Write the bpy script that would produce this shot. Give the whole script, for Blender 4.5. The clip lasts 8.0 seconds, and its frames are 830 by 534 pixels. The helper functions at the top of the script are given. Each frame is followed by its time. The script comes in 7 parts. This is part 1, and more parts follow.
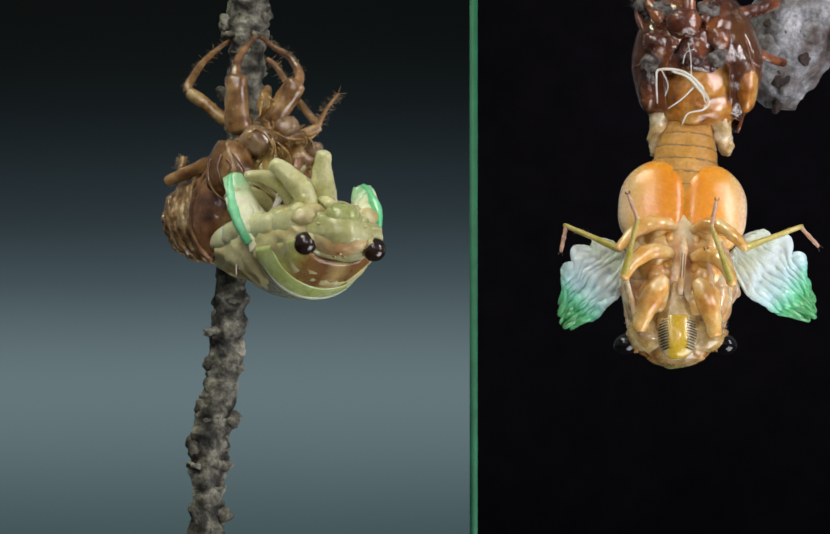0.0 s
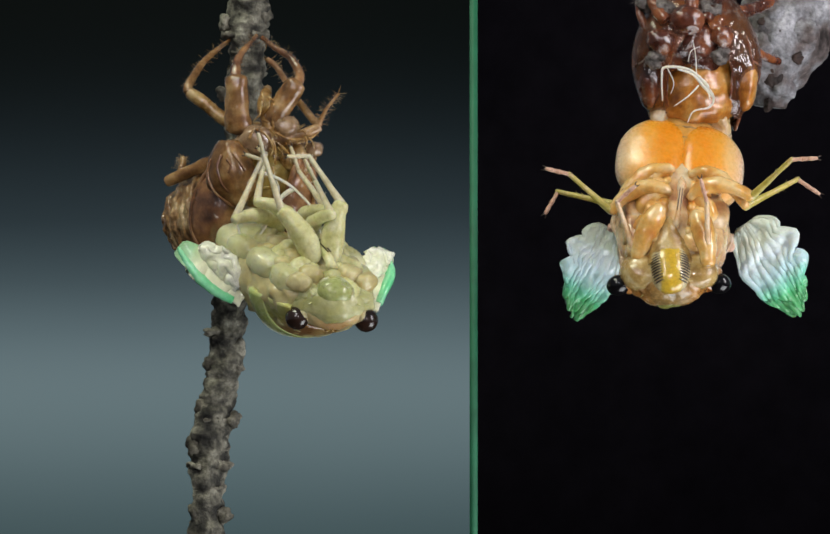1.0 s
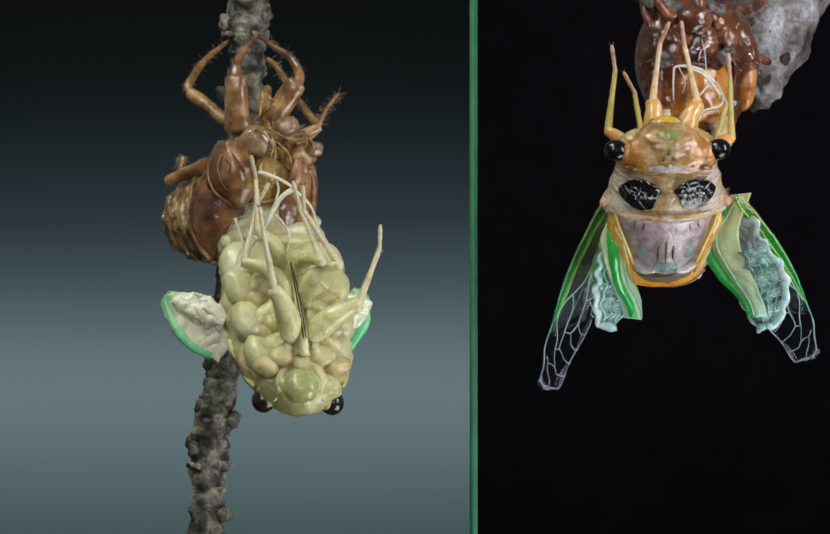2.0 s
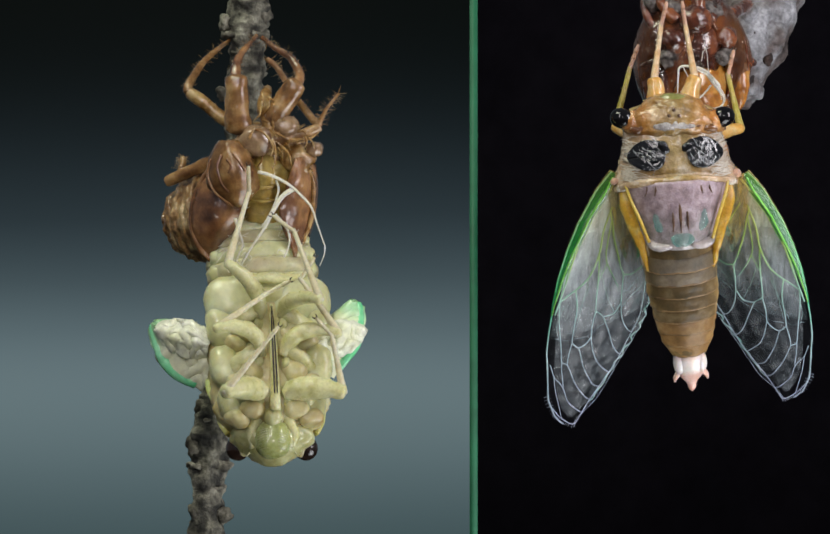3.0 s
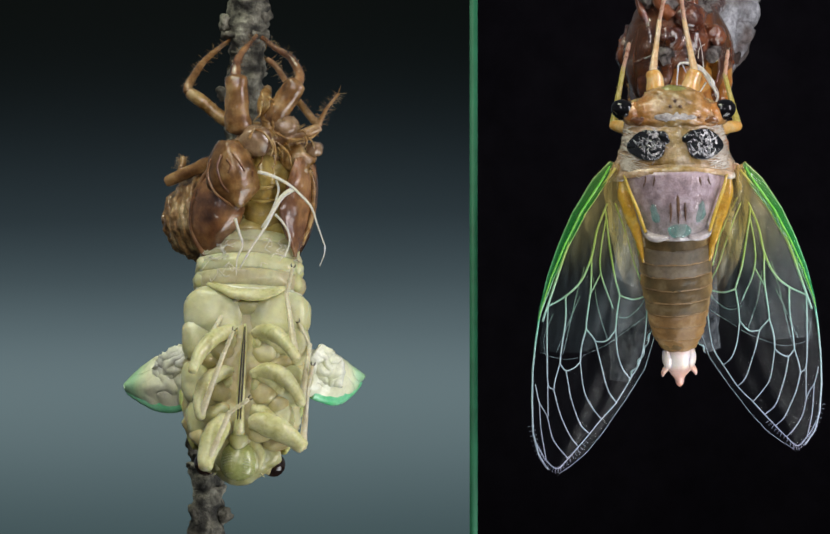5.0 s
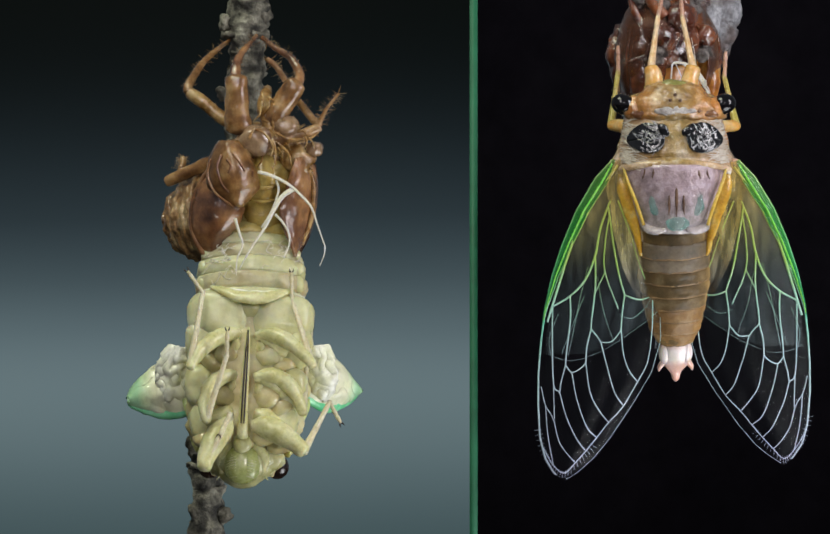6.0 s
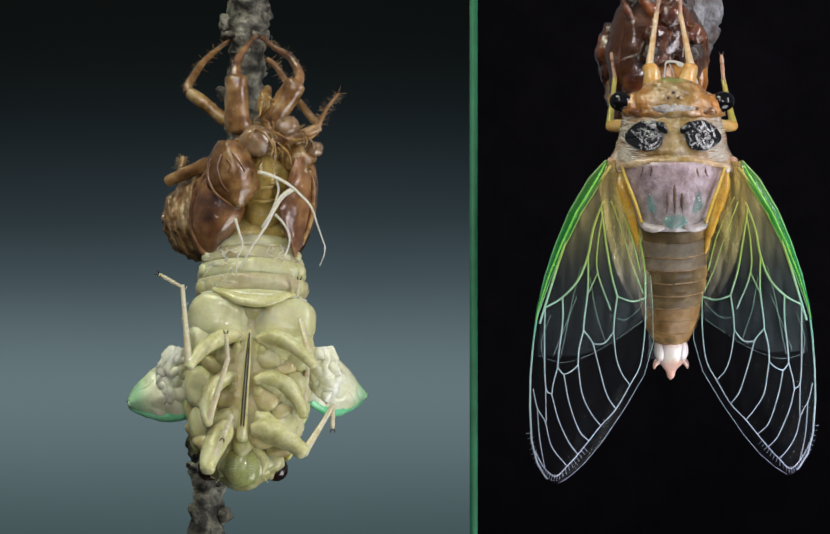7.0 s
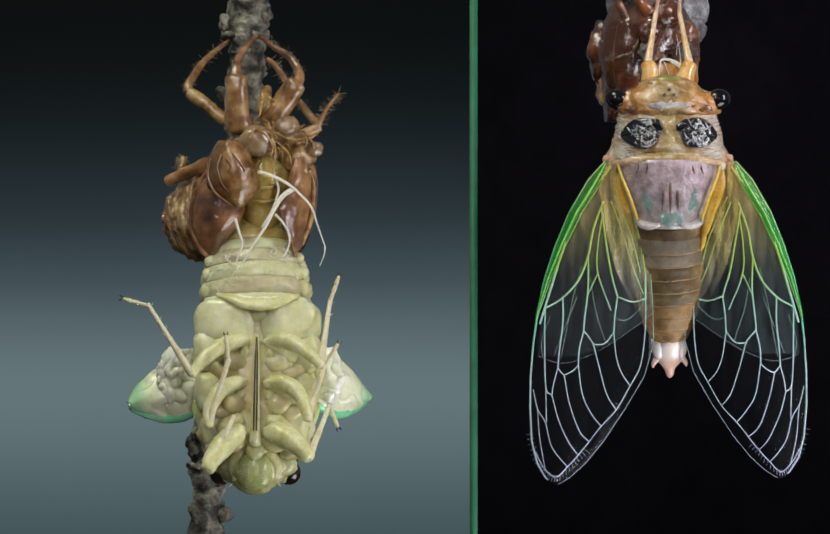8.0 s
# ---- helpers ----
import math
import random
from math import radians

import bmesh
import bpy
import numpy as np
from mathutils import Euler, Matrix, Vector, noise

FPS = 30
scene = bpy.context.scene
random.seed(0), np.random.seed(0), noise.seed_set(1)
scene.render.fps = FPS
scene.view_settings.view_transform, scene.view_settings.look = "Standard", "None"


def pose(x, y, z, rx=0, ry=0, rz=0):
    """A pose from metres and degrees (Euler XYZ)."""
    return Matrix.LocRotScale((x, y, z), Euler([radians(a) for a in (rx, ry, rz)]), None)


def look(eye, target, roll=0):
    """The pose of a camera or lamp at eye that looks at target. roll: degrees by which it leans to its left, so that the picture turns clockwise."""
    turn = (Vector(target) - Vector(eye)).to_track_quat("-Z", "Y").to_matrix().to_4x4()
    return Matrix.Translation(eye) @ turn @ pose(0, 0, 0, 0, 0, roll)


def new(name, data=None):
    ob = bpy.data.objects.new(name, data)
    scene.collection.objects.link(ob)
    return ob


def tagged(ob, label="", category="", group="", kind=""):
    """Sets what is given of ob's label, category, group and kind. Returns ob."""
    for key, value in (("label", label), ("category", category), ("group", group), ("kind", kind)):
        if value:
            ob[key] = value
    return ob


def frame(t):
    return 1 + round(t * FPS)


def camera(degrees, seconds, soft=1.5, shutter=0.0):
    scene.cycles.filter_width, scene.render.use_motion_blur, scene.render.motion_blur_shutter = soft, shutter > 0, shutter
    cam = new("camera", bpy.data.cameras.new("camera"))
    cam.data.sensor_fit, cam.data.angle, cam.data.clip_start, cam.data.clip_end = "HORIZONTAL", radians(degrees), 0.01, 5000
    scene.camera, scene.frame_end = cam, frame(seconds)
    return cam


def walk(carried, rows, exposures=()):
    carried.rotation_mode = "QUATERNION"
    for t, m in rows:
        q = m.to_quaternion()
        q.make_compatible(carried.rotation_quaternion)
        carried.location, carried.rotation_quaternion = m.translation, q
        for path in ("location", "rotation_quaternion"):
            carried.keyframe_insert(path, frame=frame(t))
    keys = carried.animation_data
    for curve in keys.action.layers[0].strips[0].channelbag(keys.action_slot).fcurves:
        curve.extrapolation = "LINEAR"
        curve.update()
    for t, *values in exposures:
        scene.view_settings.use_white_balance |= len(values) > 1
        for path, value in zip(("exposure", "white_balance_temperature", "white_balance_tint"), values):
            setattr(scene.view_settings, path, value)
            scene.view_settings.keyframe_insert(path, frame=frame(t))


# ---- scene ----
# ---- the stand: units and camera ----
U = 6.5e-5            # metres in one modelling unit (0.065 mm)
DIST = 784 * U / math.tan(radians(7))


def at(px, py, d=0.0):
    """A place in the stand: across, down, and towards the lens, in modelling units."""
    k = 1 - d * U / DIST
    return Vector(((px - 784) * k * U, -d * U, (504 - py) * k * U))


cam = camera(14, 8.0, soft=1.6)
EYE = look((0, -DIST, 0), (0, 0, 0))
walk(cam, [(0.0, EYE), (8.0, EYE)])

# ---- light ----
world = bpy.data.worlds.new("world")
scene.world = world
world.use_nodes = True
world.node_tree.nodes["Background"].inputs[0].default_value = (0.80, 0.90, 1.0, 1)
world.node_tree.nodes["Background"].inputs[1].default_value = 0.13


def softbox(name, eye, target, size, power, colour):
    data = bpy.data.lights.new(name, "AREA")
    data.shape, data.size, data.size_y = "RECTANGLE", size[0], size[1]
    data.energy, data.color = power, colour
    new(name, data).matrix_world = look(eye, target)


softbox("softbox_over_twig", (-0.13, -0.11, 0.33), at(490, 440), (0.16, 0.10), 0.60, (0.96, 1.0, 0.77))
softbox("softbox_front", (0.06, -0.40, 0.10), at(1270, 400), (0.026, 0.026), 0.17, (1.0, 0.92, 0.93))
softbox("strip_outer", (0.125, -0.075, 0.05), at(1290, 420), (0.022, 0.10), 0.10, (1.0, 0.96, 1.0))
# Fill from below, added so the tilted wing film catches a sheen.
softbox("added_low_fill", (0.085, -0.045, -0.085), at(1300, 560, 60), (0.08, 0.08), 0.11, (0.96, 0.98, 1.0))
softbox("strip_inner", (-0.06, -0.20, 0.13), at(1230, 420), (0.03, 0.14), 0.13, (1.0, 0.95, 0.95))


# ---- materials ----
def paint(name, cols, scale=900.0, rough=0.4, bump=0.25, sss=0.0, coat=0.0, alpha=1.0, grad=None, vary=0.5, spec=0.5, dust=0.0, sparkle=0.0, grain=0.16, fine=4.0, bumpscale=None, trans=0.0):
    """A mottled material. grad=(axis, lo, hi, [(place, colour), ...]) in modelling units runs along the object, with the mottling over it."""
    m = bpy.data.materials.new(name)
    m.use_nodes = True
    nt = m.node_tree
    N, L = nt.nodes, nt.links
    b = N["Principled BSDF"]
    co = N.new("ShaderNodeTexCoord")
    n1 = N.new("ShaderNodeTexNoise")
    n1.inputs["Scale"].default_value, n1.inputs["Detail"].default_value = scale, 6
    L.new(co.outputs["Object"], n1.inputs["Vector"])
    ramp = N.new("ShaderNodeValToRGB")
    e = ramp.color_ramp.elements
    for i, c in enumerate(cols):
        p = 0.3 + 0.4 * i / max(1, len(cols) - 1)
        if i < 2:
            e[i].position, e[i].color = p, (*c, 1)
        else:
            e.new(p).color = (*c, 1)
    L.new(n1.outputs["Fac"], ramp.inputs[0])
    colour = ramp.outputs[0]
    if grad:
        axis, lo, hi, stops = grad
        sep = N.new("ShaderNodeSeparateXYZ")
        L.new(co.outputs["Object"], sep.inputs[0])
        src = sep.outputs[axis % 3]
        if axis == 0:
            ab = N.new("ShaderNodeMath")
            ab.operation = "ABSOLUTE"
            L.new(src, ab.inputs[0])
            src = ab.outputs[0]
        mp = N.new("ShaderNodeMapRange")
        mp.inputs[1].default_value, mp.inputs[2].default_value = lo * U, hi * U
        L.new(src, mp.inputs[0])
        wob = N.new("ShaderNodeMath")
        wob.operation = "MULTIPLY_ADD"
        L.new(n1.outputs["Fac"], wob.inputs[0])
        wob.inputs[1].default_value = 0.16
        off = N.new("ShaderNodeMath")
        off.operation = "SUBTRACT"
        L.new(mp.outputs[0], off.inputs[0])
        off.inputs[1].default_value = 0.08
        L.new(off.outputs[0], wob.inputs[2])
        r2 = N.new("ShaderNodeValToRGB")
        g = r2.color_ramp.elements
        for i, (p, c) in enumerate(stops):
            if i < 2:
                g[i].position, g[i].color = p, (*c, 1)
            else:
                g.new(p).color = (*c, 1)
        L.new(wob.outputs[0], r2.inputs[0])
        mix = N.new("ShaderNodeMix")
        mix.data_type = "RGBA"
        mix.inputs[0].default_value = vary
        L.new(r2.outputs[0], mix.inputs[6])
        L.new(colour, mix.inputs[7])
        colour = mix.outputs[2]
    if dust:
        n3 = N.new("ShaderNodeTexNoise")
        n3.inputs["Scale"].default_value, n3.inputs["Detail"].default_value, n3.inputs["Roughness"].default_value = scale * 2.3, 8, 0.7
        L.new(co.outputs["Object"], n3.inputs["Vector"])
        th = N.new("ShaderNodeMapRange")
        th.inputs[1].default_value, th.inputs[2].default_value, th.inputs[4].default_value = 0.60 - dust * 0.2, 0.72, 0.85
        L.new(n3.outputs["Fac"], th.inputs[0])
        dm = N.new("ShaderNodeMix")
        dm.data_type = "RGBA"
        L.new(th.outputs[0], dm.inputs[0])
        L.new(colour, dm.inputs[6])
        dm.inputs[7].default_value = (0.42, 0.37, 0.33, 1)
        colour = dm.outputs[2]
    if grain:
        n5 = N.new("ShaderNodeTexNoise")
        n5.inputs["Scale"].default_value, n5.inputs["Detail"].default_value, n5.inputs["Roughness"].default_value = scale * 5.5, 6, 0.65
        L.new(co.outputs["Object"], n5.inputs["Vector"])
        gr = N.new("ShaderNodeMapRange")
        gr.inputs[1].default_value, gr.inputs[2].default_value = 0.3, 0.7
        gr.inputs[3].default_value, gr.inputs[4].default_value = 1 - grain * 1.6, 1 + grain
        L.new(n5.outputs["Fac"], gr.inputs[0])
        gm = N.new("ShaderNodeVectorMath")
        gm.operation = "SCALE"
        L.new(colour, gm.inputs[0])
        L.new(gr.outputs[0], gm.inputs["Scale"])
        colour = gm.outputs[0]
    L.new(colour, b.inputs["Base Color"])
    n2 = N.new("ShaderNodeTexNoise")
    n2.inputs["Scale"].default_value, n2.inputs["Detail"].default_value = bumpscale or scale * fine, 5
    L.new(co.outputs["Object"], n2.inputs["Vector"])
    bp = N.new("ShaderNodeBump")
    bp.inputs["Strength"].default_value, bp.inputs["Distance"].default_value = bump, 6 * U
    L.new(n2.outputs["Fac"], bp.inputs["Height"])
    L.new(bp.outputs[0], b.inputs["Normal"])
    if sparkle:
        n4 = N.new("ShaderNodeTexNoise")
        n4.inputs["Scale"].default_value, n4.inputs["Detail"].default_value = 700, 3
        L.new(co.outputs["Object"], n4.inputs["Vector"])
        b4 = N.new("ShaderNodeBump")
        b4.inputs["Strength"].default_value, b4.inputs["Distance"].default_value = sparkle, 14 * U
        L.new(n4.outputs["Fac"], b4.inputs["Height"])
        L.new(b4.outputs[0], b.inputs["Coat Normal"])
    rr = N.new("ShaderNodeMapRange")
    rr.inputs[3].default_value, rr.inputs[4].default_value = max(0.02, rough - 0.12), rough + 0.12
    L.new(n2.outputs["Fac"], rr.inputs[0])
    L.new(rr.outputs[0], b.inputs["Roughness"])
    b.inputs["Coat Weight"].default_value, b.inputs["Coat Roughness"].default_value = coat, 0.07
    b.inputs["Alpha"].default_value = alpha
    b.inputs["Transmission Weight"].default_value = trans
    if sss:
        b.inputs["Subsurface Weight"].default_value = sss
        b.inputs["Subsurface Radius"].default_value = (1.0, 0.75, 0.4)
        b.inputs["Subsurface Scale"].default_value = 14 * U
    b.inputs["Specular IOR Level"].default_value = spec
    return m


GREEN, LEAF, TEAL, MILK = (0.02, 0.42, 0.06), (0.42, 0.52, 0.05), (0.30, 0.72, 0.58), (0.72, 0.78, 0.80)
M = {
    "bark": paint("bark", [(0.005, 0.005, 0.004), (0.05, 0.048, 0.038), (0.21, 0.20, 0.155), (0.42, 0.41, 0.33)], 480, 0.85, 0.9, fine=4, grain=0.3),
    "bark_pale": paint("pale_bark", [(0.02, 0.018, 0.014), (0.14, 0.13, 0.10), (0.42, 0.40, 0.32)], 500, 0.85, 0.8, fine=3, grain=0.3),
    "lichen": paint("lichen_bark", [(0.02, 0.013, 0.011), (0.12, 0.095, 0.09), (0.25, 0.25, 0.265), (0.46, 0.46, 0.49)], 260, 0.8, 0.9, fine=6, grain=0.35),
    "crust": paint("dark_crust", [(0.012, 0.007, 0.006), (0.07, 0.035, 0.024)], 500, 0.7, 0.8),
    "shell": paint("cast_skin", [(0.09, 0.038, 0.013), (0.27, 0.135, 0.045), (0.52, 0.33, 0.14)], 420, 0.22, 0.45, sss=0.3, coat=1.0, bumpscale=420, sparkle=0.45),
    "shell_dark": paint("cast_skin_dark", [(0.05, 0.019, 0.010), (0.19, 0.082, 0.034), (0.42, 0.22, 0.09)], 330, 0.18, 0.35, sss=0.3, coat=1.0, bumpscale=420, sparkle=0.6),
    "shell_pale": paint("cast_skin_pale", [(0.13, 0.058, 0.016), (0.36, 0.20, 0.06), (0.62, 0.45, 0.20)], 600, 0.28, 0.4, sss=0.3, coat=0.9, bumpscale=600, sparkle=0.45),
    "shell_tan": paint("cast_skin_tan", [(0.10, 0.048, 0.018), (0.32, 0.18, 0.07), (0.60, 0.44, 0.23)], 620, 0.34, 0.3, sss=0.2, coat=0.7, sparkle=0.6, grain=0.3),
    "globe": paint("cast_eye", [(0.16, 0.08, 0.04), (0.36, 0.22, 0.12), (0.54, 0.38, 0.22)], 420, 0.08, 0.2, coat=1.0, trans=0.2, sparkle=0.4),
    "shell2": paint("glossy_cast_skin", [(0.018, 0.006, 0.004), (0.10, 0.028, 0.014), (0.33, 0.105, 0.034)], 300, 0.12, 0.45, sss=0.1, coat=1.0, bumpscale=700, sparkle=0.6, dust=0.22),
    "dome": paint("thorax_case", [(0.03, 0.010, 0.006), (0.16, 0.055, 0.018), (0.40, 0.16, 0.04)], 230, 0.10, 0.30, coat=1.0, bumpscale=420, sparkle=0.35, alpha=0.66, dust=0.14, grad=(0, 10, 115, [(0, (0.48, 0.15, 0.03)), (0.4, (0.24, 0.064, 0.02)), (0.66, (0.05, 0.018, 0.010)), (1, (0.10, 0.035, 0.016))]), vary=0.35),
    "amber": paint("amber_cast_skin", [(0.20, 0.06, 0.01), (0.50, 0.20, 0.03), (0.66, 0.38, 0.11)], 420, 0.22, 0.12, sss=0.3, coat=1.0, sparkle=0.5),
    "ash": paint("dry_lining", [(0.05, 0.04, 0.035), (0.30, 0.27, 0.25)], 1500, 0.7, 0.8),
    "glint_bead": paint("bright_bead", [(0.25, 0.14, 0.10), (0.45, 0.32, 0.26)], 900, 0.05, 0.0, coat=1.0, trans=0.4),
    "thread": paint("thread", [(0.72, 0.66, 0.52), (0.85, 0.82, 0.72)], 900, 0.5, 0.2, sss=0.3),
    "pale": paint("pale_skin", [(0.50, 0.48, 0.23), (0.63, 0.62, 0.34), (0.72, 0.72, 0.48)], 200, 0.30, 0.08, sss=0.5, coat=0.3, fine=6, sparkle=0.25, grain=0.08),
    # Belly tan, made browner to hold the shade of the leg creases.
    "pale_belly_shade": paint("pale_belly_shade", [(0.46, 0.36, 0.16), (0.60, 0.53, 0.27), (0.69, 0.66, 0.39)], 240, 0.32, 0.1, sss=0.5, coat=0.3, fine=5, sparkle=0.25, grain=0.1),
    "pale_leg": paint("pale_leg", [(0.52, 0.50, 0.21), (0.66, 0.64, 0.33), (0.75, 0.73, 0.46)], 460, 0.3, 0.1, sss=0.4, coat=0.25, grain=0.1),
    "pale_nose": paint("pale_face", [(0.32, 0.36, 0.11), (0.46, 0.49, 0.20)], 500, 0.28, 0.1, sss=0.4, coat=0.6, grain=0.1),
    "brown_mark": paint("brown_collar", [(0.30, 0.13, 0.03), (0.50, 0.34, 0.12), (0.55, 0.55, 0.20)], 230, 0.30, 0.2, sss=0.25, coat=0.4, grad=(0, 0, 110, [(0, (0.52, 0.36, 0.14)), (0.25, (0.15, 0.05, 0.014)), (0.6, (0.24, 0.10, 0.025)), (0.78, (0.56, 0.58, 0.16)), (1, (0.62, 0.66, 0.32))]), vary=0.2),
    "ochre": paint("ochre_skin", [(0.36, 0.24, 0.05), (0.50, 0.38, 0.11), (0.58, 0.49, 0.20)], 320, 0.3, 0.1, sss=0.3, coat=0.6, sparkle=0.2),
    "brow_pale": paint("rosy_brow", [(0.50, 0.34, 0.16), (0.62, 0.52, 0.28)], 420, 0.3, 0.08, sss=0.3, coat=0.05, spec=0.25, grain=0.1, grad=(0, 0, 56, [(0, (0.40, 0.20, 0.08)), (0.3, (0.48, 0.28, 0.11)), (0.6, (0.58, 0.44, 0.20)), (1, (0.62, 0.58, 0.32))]), vary=0.3),
    "eye_brown": paint("brown_eye", [(0.010, 0.005, 0.004), (0.036, 0.017, 0.011)], 500, 0.2, 0.1, coat=0.5),
    "eye_black": paint("black_eye", [(0.002, 0.002, 0.003), (0.006, 0.005, 0.006)], 500, 0.10, 0.0, coat=0.0, spec=0.5, grain=0.0),
    "pad_a": paint("green_wing_rim", [(0.09, 0.60, 0.24), (0.36, 0.83, 0.50)], 420, 0.32, 0.12, coat=0.5, sss=0.2, grain=0.08),
    "bud": paint("white_wing_bud", [(0.78, 0.80, 0.52), (0.90, 0.91, 0.72), (0.95, 0.95, 0.86)], 300, 0.35, 0.05, coat=0.4, sss=0.04),
    "bud_big": paint("green_tipped_bud", [(0.76, 0.78, 0.44), (0.88, 0.89, 0.62), (0.93, 0.93, 0.80)], 420, 0.32, 0.15, coat=0.5, sss=0.04, sparkle=0.2, grain=0.06, grad=(2, 0, 150, [(0, (0.90, 0.90, 0.70)), (0.66, (0.88, 0.89, 0.62)), (0.80, (0.52, 0.80, 0.42)), (0.88, (0.14, 0.66, 0.30)), (1, (0.08, 0.58, 0.24))]), vary=0.4),
    "orange": paint("orange_belly", [(0.70, 0.22, 0.012), (0.80, 0.34, 0.03), (0.84, 0.50, 0.14)], 420, 0.28, 0.1, sss=0.35, coat=0.45, fine=6, sparkle=0.3, grain=0.08, grad=(0, 40, 122, [(0, (0.82, 0.29, 0.012)), (0.40, (0.84, 0.38, 0.04)), (0.68, (0.82, 0.56, 0.26)), (1, (0.80, 0.72, 0.62))]), vary=0.3),
    "belly": paint("amber_belly", [(0.46, 0.20, 0.10), (0.67, 0.43, 0.20), (0.80, 0.67, 0.46)], 420, 0.18, 0.12, sss=0.35, coat=1.0, sparkle=0.4, grain=0.1),
    "leg": paint("amber_leg", [(0.56, 0.22, 0.04), (0.74, 0.42, 0.11), (0.84, 0.66, 0.36)], 420, 0.18, 0.1, sss=0.35, coat=1.0, sparkle=0.3, grain=0.1),
    "shin": paint("cream_shin", [(0.66, 0.36, 0.14), (0.76, 0.54, 0.32), (0.80, 0.66, 0.52)], 420, 0.28, 0.1, sss=0.2, coat=0.8, sparkle=0.2),
    "tibia": paint("olive_shin", [(0.38, 0.32, 0.04), (0.50, 0.42, 0.10), (0.62, 0.44, 0.20)], 500, 0.3, 0.3, sss=0.2, coat=0.4),
    "toe": paint("pink_foot", [(0.55, 0.30, 0.20), (0.70, 0.45, 0.34)], 900, 0.35, 0.3, sss=0.2),
    "tan": paint("tan_head", [(0.08, 0.030, 0.01), (0.36, 0.18, 0.05), (0.68, 0.54, 0.36)], 620, 0.24, 0.25, sss=0.2, coat=1.0, fine=3, sparkle=0.7, grain=0.2, grad=(0, 0, 90, [(0, (0.30, 0.26, 0.10)), (0.3, (0.42, 0.28, 0.10)), (0.6, (0.64, 0.26, 0.04)), (1, (0.46, 0.24, 0.08))]), vary=0.55),
    "collar": paint("tan_collar", [(0.16, 0.085, 0.025), (0.48, 0.30, 0.13), (0.82, 0.70, 0.58)], 700, 0.22, 0.3, sss=0.2, coat=1.0, fine=3, sparkle=0.8, grain=0.2, grad=(0, 0, 110, [(0, (0.26, 0.23, 0.05)), (0.22, (0.34, 0.25, 0.07)), (0.5, (0.54, 0.36, 0.16)), (0.8, (0.70, 0.53, 0.39)), (1, (0.76, 0.58, 0.46))]), vary=0.6),
    "nose": paint("yellow_face", [(0.50, 0.30, 0.03), (0.64, 0.46, 0.06)], 500, 0.22, 0.1, sss=0.25, coat=0.8, sparkle=0.3, grad=(0, 4, 36, [(0, (0.66, 0.42, 0.03)), (0.40, (0.62, 0.42, 0.06)), (0.55, (0.66, 0.58, 0.38)), (1, (0.60, 0.50, 0.30))]), vary=0.2),
    "brow": paint("olive_brow", [(0.20, 0.19, 0.04), (0.34, 0.34, 0.12)], 600, 0.25, 0.15, sss=0.2, coat=0.9, sparkle=0.4),
    "nose2": paint("yellow_rim", [(0.58, 0.36, 0.03), (0.70, 0.52, 0.12)], 700, 0.22, 0.3, sss=0.2, coat=0.7),
    "cheek": paint("golden_cheek", [(0.26, 0.14, 0.035), (0.50, 0.34, 0.12), (0.70, 0.58, 0.34)], 520, 0.25, 0.15, sss=0.25, coat=1.0, sparkle=0.5, grain=0.12),
    "amber2": paint("amber_hinge", [(0.46, 0.24, 0.02), (0.60, 0.36, 0.04), (0.62, 0.46, 0.14)], 600, 0.22, 0.4, sss=0.3, coat=0.8),
    "stripe": paint("dark_stripe", [(0.06, 0.03, 0.02), (0.16, 0.09, 0.05)], 900, 0.3, 0.2),
    "pearl": paint("pearly_back", [(0.08, 0.055, 0.05), (0.32, 0.24, 0.26), (0.62, 0.53, 0.57)], 900, 0.22, 0.25, sss=0.15, coat=1.0, fine=3, sparkle=0.8, grad=(2, -130, 0, [(0, (0.60, 0.58, 0.56)), (0.25, (0.30, 0.28, 0.27)), (0.6, (0.34, 0.25, 0.28)), (1, (0.62, 0.47, 0.51))]), vary=0.5),
    "teal_mark": paint("teal_mark", [(0.05, 0.30, 0.25), (0.20, 0.48, 0.42)], 900, 0.24, 0.3, coat=0.8, alpha=0.38, sparkle=0.5, grain=0.5),
    "black_patch": paint("black_patch", [(0.003, 0.003, 0.004), (0.010, 0.010, 0.012)], 900, 0.1, 0.05, coat=1.0, sparkle=0.45),
    "band": paint("tan_band", [(0.05, 0.027, 0.010), (0.24, 0.13, 0.045), (0.58, 0.44, 0.25)], 420, 0.42, 0.2, sss=0.1, coat=0.06, sparkle=0.3, spec=0.2, grain=0.14, grad=(1, -50, 45, [(0, (0.15, 0.088, 0.042)), (0.36, (0.40, 0.23, 0.085)), (0.6, (0.60, 0.30, 0.07)), (1, (0.70, 0.34, 0.06))]), vary=0.3),
